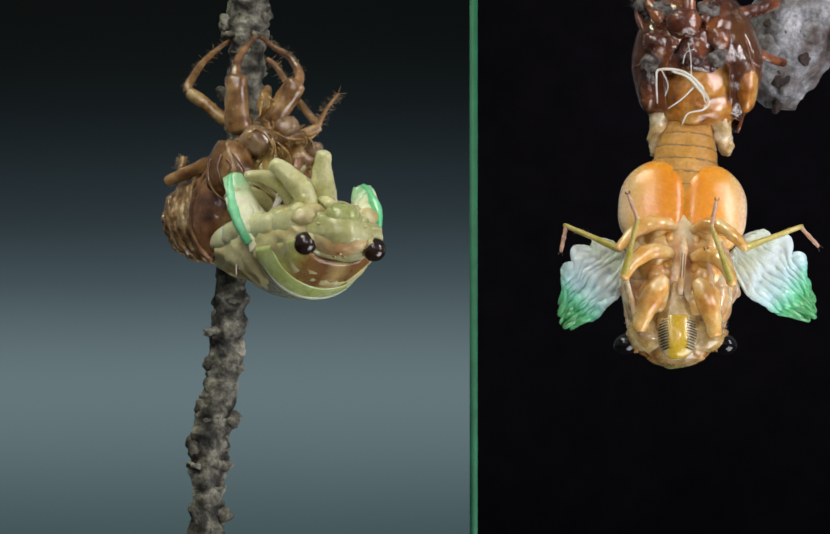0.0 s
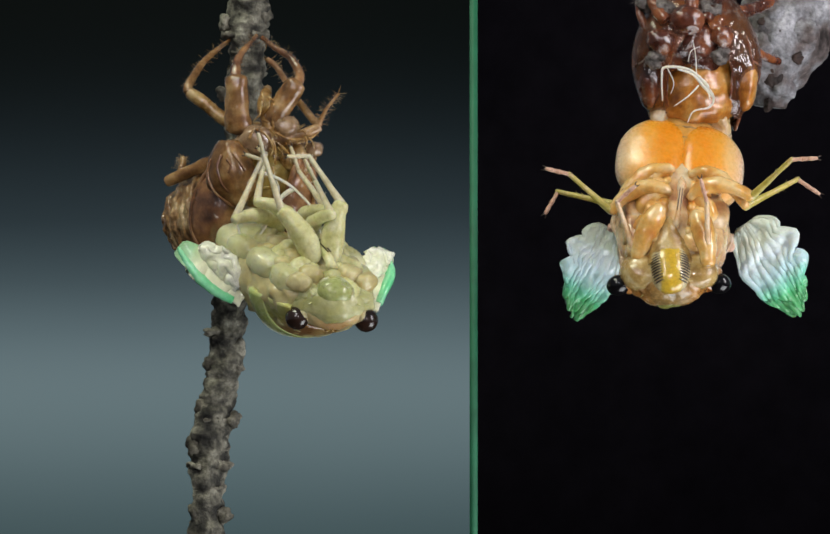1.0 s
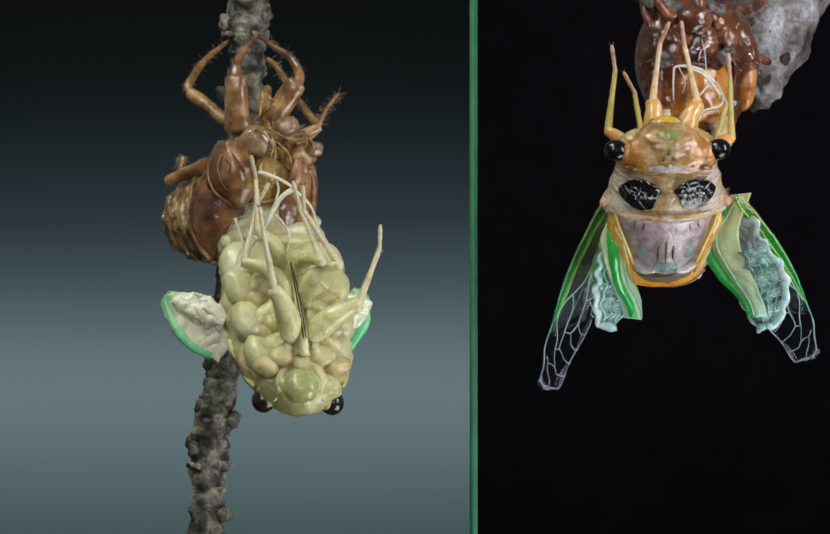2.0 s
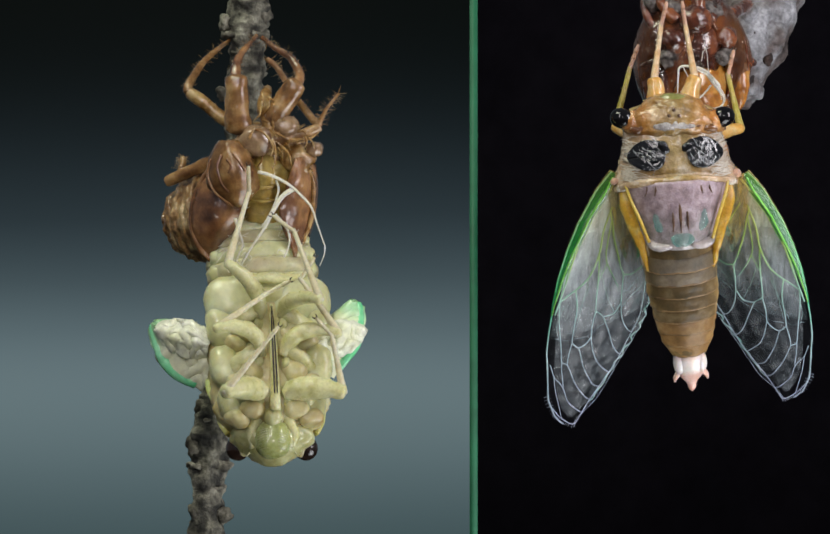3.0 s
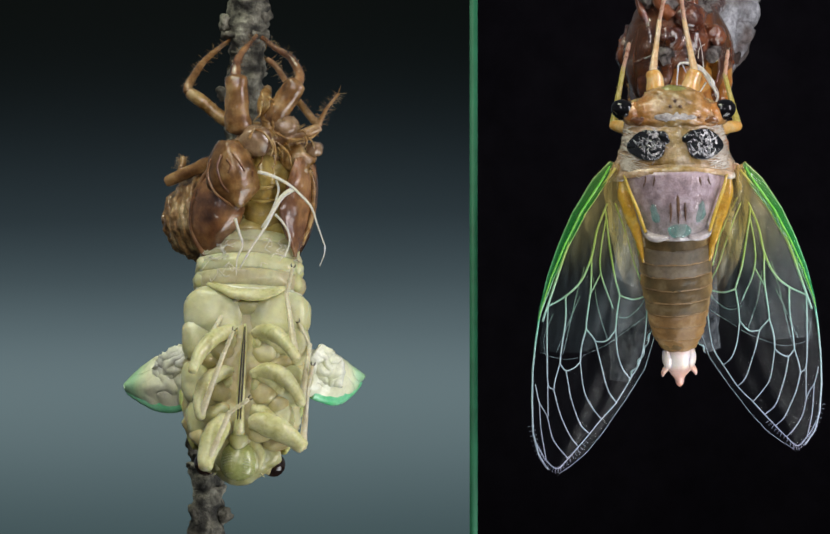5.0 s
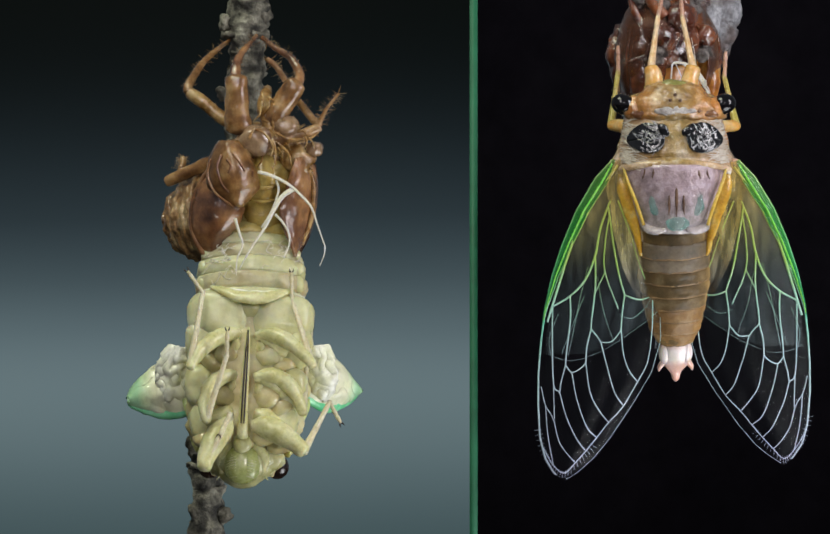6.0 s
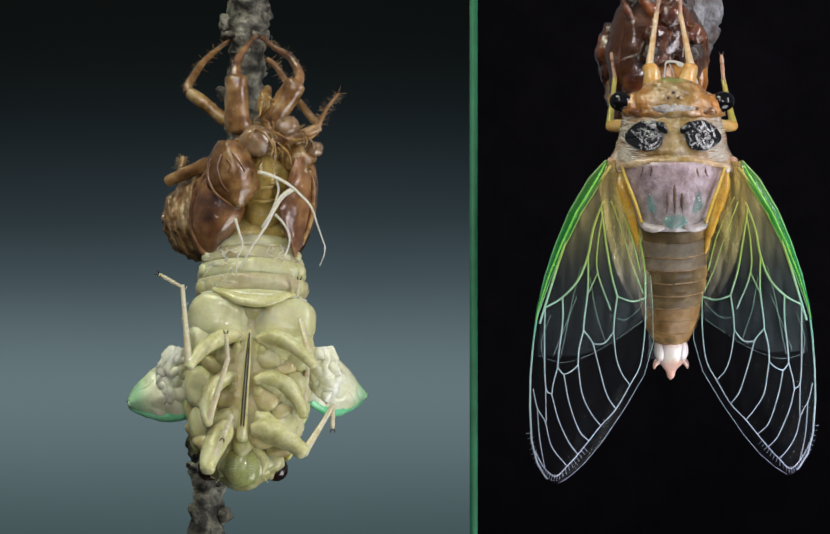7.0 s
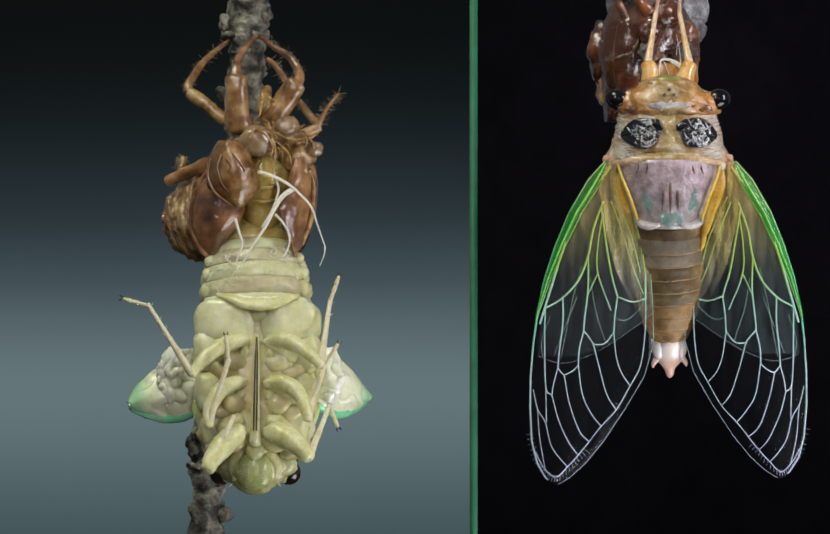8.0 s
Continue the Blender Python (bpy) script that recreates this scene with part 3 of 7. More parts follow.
# ---- the twig with its cast skin ----
def twig():
    bm = bmesh.new()
    d = -95
    path = [(472, -700, 46), (470, -200, 44), (468, -40, 40), (470, 10, 42), (466, 50, 40), (468, 80, 34), (466, 130, 34), (462, 180, 37), (462, 240, 36), (458, 320, 34), (450, 420, 33), (441, 500, 30), (436, 560, 32), (433, 610, 33), (430, 650, 31), (424, 690, 33), (416, 730, 31), (409, 770, 35), (404, 800, 36), (398, 840, 38), (394, 880, 37), (391, 930, 34), (390, 1000, 36), (388, 1100, 38), (380, 1400, 42), (376, 2400, 60)]
    rows = [(*local(x, y, d), r) for x, y, r in path]
    rings = []
    fine = smooth_path(rows, 12)
    rng = random.Random(4)
    for i, r in enumerate(fine):
        ring = []
        knob = 0.0
        for j in range(44):
            a = 2 * math.pi * j / 44
            w = Vector((math.cos(a), math.sin(a), 0))
            q = Vector(r[:3]) + w * r[3]
            bump = 9 * noise.fractal(Vector((q.x * 0.02, q.y * 0.02, q.z * 0.035)), 1.0, 2.0, 4)
            bump += 6 * noise.noise(Vector((a * 0.6, 2.0, q.z * 0.055)))
            bump -= 5 * max(0, noise.noise(Vector((q.x * 0.09, q.y * 0.09, q.z * 0.14))))
            ring.append(q + w * bump)
        rings.append(ring)
    skin(bm, rings)
    top = tagged(part("twig", bm, M["bark"]), "rough grey and black bark twig with knobbly nodes", "twig")
    for x, y, r, h in ((434, 612, 32, 8), (436, 566, 31, 6), (417, 718, 31, 7), (424, 680, 31, 6), (402, 792, 34, 9), (404, 806, 34, 8), (393, 878, 36, 9), (395, 846, 36, 7), (391, 958, 33, 7), (391, 920, 33, 6), (466, 64, 38, 8), (467, 132, 33, 6), (463, 100, 33, 5)):
        kb = bmesh.new()
        c = local(x, y, d)
        loop = []
        start = rng.uniform(0, 6.28)
        for j in range(rng.randint(8, 12)):
            a = start + 2 * math.pi * j / 24
            w = Vector((math.cos(a), math.sin(a), 0))
            q = c + w * r + Vector((0, 0, 7 * noise.noise(Vector((w.x * 1.5, w.y * 1.5, y)))))
            loop.append((*q, 0.75 * h * (0.75 + 0.5 * noise.noise(Vector((w.x * 2, w.y * 2, y + 9))))))
        tube(kb, loop, n=9, k=2, rough=4, freq=0.08)
        part("bark_ridge", kb, M["bark_pale"], top, "pale ridge round the twig")
    for x, y, rx, rz in ((418, 176, 14, 14), (426, 45, 15, 16), (505, 25, 15, 18), (440, 65, 22, 9), (490, 66, 22, 9), (393, 688, 14, 16), (448, 695, 12, 14), (378, 770, 17, 18), (440, 790, 16, 17), (402, 793, 30, 12), (362, 842, 17, 20), (375, 880, 20, 10), (412, 878, 24, 11), (366, 965, 18, 18), (422, 975, 15, 18), (404, 600, 10, 16), (455, 545, 10, 16), (404, 625, 26, 9), (450, 655, 12, 18)):
        kb = bmesh.new()
        egg(kb, local(x + (440 - x) * 0.10, y, d + 12), (rx, rx * 0.9, rz), seg=20, rough=9, freq=0.07)
        part("bark_knob", kb, M["bark_pale"], top, "pale worn bark knob")


def joint(bm, pts, r0, r1, n=9, flat=1.0, bend=0):
    """A tapering limb through places (across, down, towards)."""
    k = len(pts) - 1
    rows = [(*local(*p), r0 + (r1 - r0) * i / k) for i, p in enumerate(pts)]
    if r0 > 6:
        a, b = Vector(rows[0][:3]), Vector(rows[1][:3])
        c, d = Vector(rows[-1][:3]), Vector(rows[-2][:3])
        rows = [(*(a + (a - b).normalized() * r0 * 0.5), r0 * 0.45), *rows, (*(c + (c - d).normalized() * r1 * 0.5), r1 * 0.5)]
    tube(bm, rows, n=n, k=6, flat=flat, rough=r0 * 0.10 if r0 > 6 else 0.0, freq=0.05)


def bristles(bm, pts, count, length, seed, r=0.7):
    rng = random.Random(seed)
    for _ in range(count):
        i = rng.randrange(len(pts) - 1)
        t = rng.random()
        a, b = local(*pts[i]), local(*pts[i + 1])
        p = a.lerp(b, t)
        w = Vector((rng.uniform(-1, 1), rng.uniform(-0.7, 0.7), rng.uniform(-0.6, 1))).normalized()
        tube(bm, [(*p, r), (*(p + w * length * rng.uniform(0.6, 1.2)), r * 0.4)], n=4, k=1)


def cast_skin():
    top = new("cast_skin")
    tagged(top, "brown papery cast cicada skin split open, gripping the twig", "insect shell")
    # abdomen, ribbed, pointing back
    c0, c1 = local(452, 402, -10), local(333, 420, -105)
    for i in range(7):
        t0, t1 = i / 7, (i + 1) / 7
        bm = bmesh.new()
        rows = []
        for t, s in ((t0 - 0.01, 0.98), (t0 + 0.02, 1.02), ((t0 + t1) / 2, 1.01), (t1 - 0.02, 0.985), (t1, 0.945)):
            rows.append((*(c0.lerp(c1, t)), s * (88 * math.sqrt(max(0.02, 1 - (max(0, t) * 0.93) ** 2.4)) + 4)))
        tube(bm, rows, n=56, k=5, flat=1.0, rough=9, freq=0.06)
        part("abdomen_ring", bm, M["shell_tan"], top)
    # left flank: bent wing case
    bm = bmesh.new()

    outer = smooth_path([(400, 318), (378, 350), (364, 390), (364, 430), (378, 466), (399, 492)], 6)
    inner = smooth_path([(440, 318), (456, 350), (462, 385), (452, 420), (428, 452), (402, 490)], 6)

    def flank(u, v):
        k = v * (len(outer) - 1)
        i = min(int(k), len(outer) - 2)
        a = outer[i] + (outer[i + 1] - outer[i]) * (k - i)
        b = inner[i] + (inner[i + 1] - inner[i]) * (k - i)
        q = a + (b - a) * u
        return local(q[0], q[1], 38 + 46 * math.sin(2.3 * u + 0.3) * math.sin(math.pi * (0.15 + 0.8 * v)) + 3 * noise.noise(Vector((u * 4, v * 6, 2))))
    sheet(bm, flank, 14, 16, 5)
    part("flank", bm, M["shell_dark"], top, "dark brown glossy flank")
    bm = bmesh.new()
    joint(bm, [(402, 305, 50), (376, 350, 48), (363, 390, 48), (363, 432, 48), (377, 467, 48), (400, 492, 50)], 4, 6)
    part("flank_rim", bm, M["shell_dark"], top)
    # right flank
    bm = bmesh.new()

    edge_a = smooth_path([(558, 298), (545, 340), (528, 392), (532, 424), (546, 456), (557, 484)], 6)
    edge_b = smooth_path([(588, 292), (598, 330), (598, 372), (592, 415), (580, 452), (560, 487)], 6)

    def flank_r(u, v):
        k = v * (len(edge_a) - 1)
        i = min(int(k), len(edge_a) - 2)
        a = edge_a[i] + (edge_a[i + 1] - edge_a[i]) * (k - i)
        b = edge_b[i] + (edge_b[i + 1] - edge_b[i]) * (k - i)
        q = a + (b - a) * u
        return local(q[0], q[1], 70 - 62 * u * u + 6 * noise.noise(Vector((u * 5, v * 6, 4))))
    sheet(bm, flank_r, 16, 20, 5)
    part("flank", bm, M["shell_dark"], top)
    bm = bmesh.new()
    joint(bm, [(574, 300, 40), (590, 340, 30), (592, 380, 30), (586, 420, 30), (570, 462, 34)], 5.5, 4)
    part("flank_rim", bm, M["shell_pale"], top)
    # back lining, behind the soft body
    bm = bmesh.new()

    def lining(u, v):
        a = math.pi * u
        return local(484 - (70 + 24 * math.sin(math.pi * min(1, v * 0.8))) * math.cos(a), 290 + 185 * v, -20 - 66 * math.sin(a))
    sheet(bm, lining, 16, 8, 5)
    part("lining", bm, M["shell_pale"], top)
    # membrane left between the flanks
    bm = bmesh.new()
    tube(bm, [(*local(512, 300, 10), 40), (*local(504, 336, 14), 50), (*local(494, 380, 4), 52), (*local(488, 430, -16), 46), (*local(486, 462, -40), 34)], n=36, k=6, rough=9, freq=0.04)
    part("inner_membrane", bm, M["membrane"], top, "ochre wrinkled inner membrane")
    for y, w, d in ((352, 47, 64), (378, 50, 58), (404, 49, 48), (428, 46, 34)):
        bm = bmesh.new()
        tube(bm, [(*local(498 - w, y - 6, d - 46), 2), (*local(496 - w * 0.5, y, d - 8), 3.4), (*local(494, y + 3, d), 3.8), (*local(494 + w * 0.5, y, d - 8), 3.4), (*local(494 + w, y - 6, d - 46), 2)], n=8, k=4, rough=2)
        part("membrane_fold", bm, M["membrane"], top)
    # shield
    bm = bmesh.new()

    def shield(u, v):
        w = (0.06 + 0.94 * math.sin(math.pi * min(1, v * 0.72 + 0.06)) ** 0.7) * (1 - max(0, v - 0.72) * 2.6)
        x = 432 + 12 * v + (u - 0.5) * 96 * w + 14 * max(0, v - 0.6)
        y = 266 + 124 * v
        return local(x, y, 82 + 34 * math.sin(math.pi * u) * math.sin(math.pi * (0.25 + 0.6 * v)) + 3 * noise.noise(Vector((u * 5, v * 5, 0))))
    sheet(bm, shield, 14, 14, 6)
    part("shield", bm, M["shell"], top, "brown veined shield plate")
    for pts in ([(418, 292, 112), (410, 315, 118), (418, 345, 120), (432, 362, 116)], [(440, 290, 116), (452, 305, 120), (462, 322, 116)], [(398, 300, 100), (392, 330, 104), (405, 362, 104), (430, 382, 100), (452, 392, 92), (470, 352, 96), (478, 322, 96)], [(428, 300, 118), (436, 312, 121), (431, 326, 121)]):
        bm = bmesh.new()
        joint(bm, pts, 2.6, 2.0, n=6)
        part("ridge", bm, M["shell_dark"], top)
    # head with its eye globes
    bm = bmesh.new()
    egg(bm, local(512, 268, 20), (66, 40, 40), rough=12, freq=0.04, seg=24)
    part("head", bm, M["shell_pale"], top)
    for x, y, d, r in ((484, 264, 62, 33), (540, 240, 60, 26), (594, 282, 40, 18), (456, 270, 60, 17)):
        bm = bmesh.new()
        egg(bm, local(x, y, d), (r, r * 0.85, r * 0.92), seg=24, rough=6, freq=0.04)
        part("eye_globe", bm, M["globe"], top, "glossy clear eye globe")
    bm = bmesh.new()
    egg(bm, local(448, 285, 60), (34, 24, 20), rough=10, freq=0.05)
    egg(bm, local(505, 300, 30), (60, 20, 30), rough=12, freq=0.05)
    egg(bm, local(560, 300, 40), (36, 22, 26), rough=12, freq=0.05)
    part("collar", bm, M["shell_pale"], top)
    for pts in ([(470, 262, 94), (480, 245, 94), (500, 252, 92), (515, 275, 88), (512, 295, 84)], [(514, 262, 84), (520, 282, 82), (520, 310, 78)], [(520, 250, 84), (545, 262, 84), (575, 262, 80)], [(525, 270, 80), (545, 290, 80), (550, 312, 70)], [(560, 270, 74), (585, 262, 70), (602, 250, 60)]):
        bm = bmesh.new()
        joint(bm, pts, 3.0, 1.6, n=6)
        part("ridge", bm, M["shell_pale"], top)
    # legs
    legs = [
        ("fore", [(452, 240, 50), (448, 222, 56), (448, 190, 60), (447, 150, 62)], 26, 21, [(446, 150, 62), (446, 125, 46), (456, 100, 18), (482, 70, -42)], 11, 5),
        ("fore", [(516, 240, 50), (520, 218, 56), (540, 188, 60), (558, 160, 62)], 24, 20, [(563, 158, 62), (566, 138, 46), (548, 108, 18), (522, 92, -8), (497, 72, -42)], 10, 5),
        ("mid", [(446, 236, 30), (420, 222, 22), (388, 196, 16), (360, 176, 10)], 13, 12, [(356, 174, 10), (358, 158, 4), (380, 122, -30), (405, 98, -60), (432, 76, -75)], 10, 4),
        ("mid", [(512, 262, 60), (540, 262, 62), (575, 252, 60), (602, 240, 56)], 12, 9, [(602, 240, 56), (606, 226, 56), (618, 204, 58), (640, 176, 58)], 5, 2.5),
        ("hind", [(430, 298, 20), (395, 308, 10), (355, 325, 0), (318, 342, -10)], 15, 11, [(340, 326, -10), (345, 312, -14), (346, 298, -18)], 7, 6),
        ("hind", [(602, 238, 30), (592, 226, 22), (576, 206, 12), (562, 190, 4)], 8, 7, [(556, 176, 2), (538, 150, -40), (522, 126, -66), (506, 112, -66)], 7, 5),
    ]
    for i, (kind, f, a, b, g, c, e) in enumerate(legs):
        bm = bmesh.new()
        joint(bm, f, a, b, n=14)
        part("femur", bm, M["shell"] if i != 2 else M["shell_pale"], top)
        bm = bmesh.new()
        bristles(bm, f, 40, 17, i, 0.5)
        bristles(bm, g, 90, 17, i + 20, 0.5)
        tagged(part("bristles", bm, M["shell"], top), kind="stuff")
        bm = bmesh.new()
        joint(bm, g, c, e, n=12)
        part("tibia", bm, M["shell_dark"] if i in (0, 1, 5) else M["shell"], top)
    # tangle of spines about the mouth
    rng = random.Random(9)
    for i in range(26):
        x, y = rng.uniform(492, 590), rng.uniform(170, 320)
        if y < 230:
            x = rng.uniform(492, 520)
        bm = bmesh.new()
        dx, dy = rng.uniform(-22, 22), rng.uniform(8, 46)
        joint(bm, [(x, y, 66 + rng.uniform(-20, 16)), (x + dx * 0.4 + 4, y + dy * 0.5, 74), (x + dx, y + dy, 60)], rng.uniform(1.6, 3.6), 1.0, n=5)
        part("spine", bm, M["shell_pale"], top)
    bm = bmesh.new()
    tube(bm, [(*local(505, 165, 20), 9), (*local(500, 195, 44), 13), (*local(508, 230, 56), 16), (*local(515, 270, 60), 14)], n=12, rough=5, freq=0.06)
    part("mouth_stalk", bm, M["shell_pale"], top)
    bm = bmesh.new()
    bristles(bm, [(500, 165, 20), (505, 270, 60)], 40, 18, 77)
    bristles(bm, [(530, 225, 80), (580, 250, 70)], 24, 14, 78)
    tagged(part("bristles", bm, M["shell_pale"], top), kind="stuff")
    # white breathing-tube threads
    for pts, r0, r1 in (([(488, 324, 104), (515, 332, 112), (548, 350, 118), (578, 378, 124), (590, 395, 126), (600, 425, 128), (614, 465, 130)], 4.4, 1.3), ([(614, 465, 130), (612, 482, 130), (604, 502, 130)], 1.5, 0.6), ([(556, 355, 118), (532, 372, 122), (514, 402, 128), (500, 430, 132), (476, 465, 134), (452, 508, 134)], 5.6, 1.3), ([(522, 340, 112), (526, 362, 114), (512, 400, 124), (494, 430, 130)], 2.4, 2.0), ([(520, 405, 128), (534, 420, 130), (545, 440, 130), (546, 462, 130), (536, 486, 130)], 2.6, 1.6), ([(444, 412, 126), (452, 440, 130), (458, 462, 132), (448, 488, 132), (446, 520, 130)], 3.2, 1.2)):
        bm = bmesh.new()
        k = len(pts) - 1
        tube(bm, [(*local(*p), r0 + (r1 - r0) * i / k) for i, p in enumerate(pts)], n=7, k=5, flat=0.5)
        part("thread", bm, M["thread"], top, "white breathing-tube thread")
    return top


twig()
cast_skin()


# ---- the second perch and its cast skin, which turn slowly ----
PIVOT = local(1300, 100, -40)


def lichen_branch():
    bm = bmesh.new()
    rows = [(*local(1800, -420, -380), 90), (*local(1650, -190, -250), 92), (*local(1545, -30, -190), 96), (*local(1500, 60, -165), 92), (*local(1482, 120, -160), 78), (*local(1472, 170, -150), 56), (*local(1468, 205, -150), 24)]
    tube(bm, rows, n=60, k=14, rough=16, freq=0.016)
    ob = part("lichen_branch", bm, M["lichen"], None, pivot=PIVOT)
    for x, y, d, r in ((1536, 66, -96, 34), (1452, 92, -112, 30), (1492, 168, -112, 26), (1470, 24, -100, 28), (1552, 28, -104, 20)):
        kb = bmesh.new()
        egg(kb, local(x, y, d), (r, r * 0.8, r), seg=22, rough=12, freq=0.03)
        bmesh.ops.translate(kb, verts=kb.verts, vec=-PIVOT)
        part("lichen_clump", kb, M["lichen"], ob)
    for x, y, d, rx, rz in ((1534, 28, -92, 12, 15), (1500, 60, -88, 20, 9), (1476, 150, -100, 16, 20), (1520, 112, -88, 12, 10), (1450, 40, -92, 9, 9), (1540, 92, -100, 9, 12), (1466, 196, -116, 9, 16), (1432, 150, -110, 10, 14)):
        kb = bmesh.new()
        egg(kb, local(x, y, d), (rx, 10, rz), seg=18, rough=9, freq=0.06)
        bmesh.ops.translate(kb, verts=kb.verts, vec=-PIVOT)
        part("dark_pit", kb, M["crust"], ob, "dark brown rotten spot")
    return tagged(ob, "pale lichen-covered branch stub against black", "branch")


def glossy_skin():
    top = new("cast_skin")
    top.location = PIVOT * U
    tagged(top, "glossy dark amber cast cicada skin under the branch", "insect shell")

    def p(name, bm, mat, label=""):
        bmesh.ops.translate(bm, verts=bm.verts, vec=-PIVOT)
        return part(name, bm, mat, top, label)
    bm = bmesh.new()

    def lining(u, v):
        a = math.pi * u
        return local(1316 - 98 * math.cos(a) * (1 - 0.35 * (v - 0.45) ** 2 * 2), 60 + 190 * v, -10 - 78 * math.sin(a))
    sheet(bm, lining, 18, 10, 5)
    p("lining", bm, M["shell2"])
    def case(s, u, v):
        """One half of the split thorax case; u runs from the outer side to the slit."""
        slit = 8 + 24 * min(1.0, max(0.0, (v - 0.28) / 0.4)) + 40 * max(0.0, v - 0.75)
        a = radians(s * (118 - (118 - slit) * u))
        w = 122 * math.sin(math.pi * (0.10 + 0.74 * v)) ** 0.55
        q = Vector((1317 + w * math.sin(a), -6 + (232 - 34 * max(0.0, math.cos(a)) ** 3) * v, 0))
        lump = 12 * math.exp(-((u - 0.5) / 0.2) ** 2) * math.sin(math.pi * v)
        rr = 6 * noise.fractal(Vector((q.x * 0.022, q.y * 0.022, 5)), 0.9, 2.0, 4)
        return local(q.x, q.y, -4 + 72 * math.cos(a) * math.sin(math.pi * (0.14 + 0.7 * v)) + lump + rr)
    for s in (-1, 1):
        bm = bmesh.new()
        sheet(bm, lambda u, v: case(s, u, v), 44, 44, 4)
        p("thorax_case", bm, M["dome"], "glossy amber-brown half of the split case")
        bm = bmesh.new()
        rows = []
        for i in range(26):
            q = Vector(case(s, 1.0, 0.26 + 0.74 * i / 25))
            rows.append((q.x, q.y - 1, q.z, 1.6 + 0.5 * math.sin(i)))
        for i in range(1, 16):
            q = Vector(case(s, 1.0 - i / 16, 1.0))
            rows.append((q.x, q.y - 1, q.z, 1.8 + 0.5 * math.sin(i * 2)))
        tube(bm, rows, n=8, k=2, rough=1.2)
        p("case_rim", bm, M["shell2"], "dark torn rim")
        for u0, v0, u1, v1 in ((0.30, 0.30, 0.36, 0.92), (0.62, 0.34, 0.66, 0.80), (0.18, 0.62, 0.70, 0.54)):
            bm = bmesh.new()
            rows = []
            for i in range(7):
                k = i / 6
                q = Vector(case(s, u0 + (u1 - u0) * k + 0.02 * math.sin(5 * k), v0 + (v1 - v0) * k))
                rows.append((q.x, q.y - 1.5, q.z, 1.2 + 1.6 * math.sin(math.pi * k)))
            tube(bm, rows, n=7, k=3, rough=1.0)
            p("case_fold", bm, M["shell2"])
    bm = bmesh.new()
    tube(bm, [(*local(1306, 80, -30), 66), (*local(1310, 130, -26), 76), (*local(1314, 180, -24), 80), (*local(1316, 214, -26), 78), (*local(1316, 232, -28), 60)], n=40, k=6, rough=9, freq=0.04)
    p("inner_lining", bm, M["amber"], "orange inner lining seen through the slit")
    rng = random.Random(17)
    # Tiny bright beads stand in for glints on the glossy case.
    bm = bmesh.new()
    for i in range(34):
        s = rng.choice((-1, 1))
        q = Vector(case(s, rng.uniform(0.05, 0.5), rng.uniform(0.12, 0.94)))
        r = rng.uniform(0.9, 2.2)
        egg(bm, q + Vector((0, -1.5, 0)), (r, r * 0.7, r), seg=8)
    tagged(p("glint_beads", bm, M["glint_bead"], "tiny bright beads in place of glints"), kind="stuff")
    bm = bmesh.new()
    egg(bm, local(1263, 118, -66), (38, 36, 62), seg=26, rough=10, freq=0.04)
    p("flank", bm, M["shell2"])
    for s, cx in ((-1, 1240), (1, 1394)):
        bm = bmesh.new()
        egg(bm, local(cx + s * 16, 150, 16), (24, 30, 62), seg=22, rough=5, freq=0.03)
        p("flank", bm, M["shell2"] if s < 0 else M["amber"])
        bm = bmesh.new()
        tube(bm, [(*local(cx + (8 if s < 0 else -36), 196, 0), 20), (*local(cx + (6 if s < 0 else -34), 226, 4), 20), (*local(cx + (2 if s < 0 else -28), 256, 2), 18), (*local(cx - (2 if s < 0 else 22), 280, -6), 14), (*local(cx - (2 if s < 0 else 20), 292, -12), 7)], n=22, k=8, rough=6, freq=0.06)
        p("side_strip", bm, M["flank_skin"], "whitish wrinkled strip of soft lining")
    bm = bmesh.new()

    def face(u, v):
        return local(1250 + 120 * u + 10 * math.sin(6 * v), 66 + 82 * v - 16 * math.sin(math.pi * u), 26 + 34 * math.sin(math.pi * u) + 10 * math.sin(math.pi * v))
    sheet(bm, face, 12, 8, 5)
    p("face", bm, M["shell2"])
    for x, y, d, r, mk in ((1240, 82, 62, 27, "shell2"), (1358, 72, 62, 25, "shell2"), (1292, 42, 60, 34, "shell2"), (1230, 116, 58, 17, "ash"), (1354, 108, 58, 17, "ash"), (1250, 20, 40, 20, "ash"), (1335, 22, 40, 20, "ash"), (1215, 8, 20, 18, "ash"), (1385, 40, 10, 24, "shell2")):
        bm = bmesh.new()
        egg(bm, local(x, y, d), (r, r * 0.8, r * 0.9), seg=20, rough=10 if mk == "ash" else 5, freq=0.07)
        p("eye_globe" if mk == "shell2" else "dry_crust", bm, M[mk])
        if mk == "ash":
            bm = bmesh.new()
            bristles(bm, [(x - r, y, d + 10), (x + r, y + 4, d + 10), (x, y - r, d + 14)], 170, 15, int(x), 0.22)
            tagged(p("fluff", bm, M["ash"], "pale dry fluff"), kind="stuff")
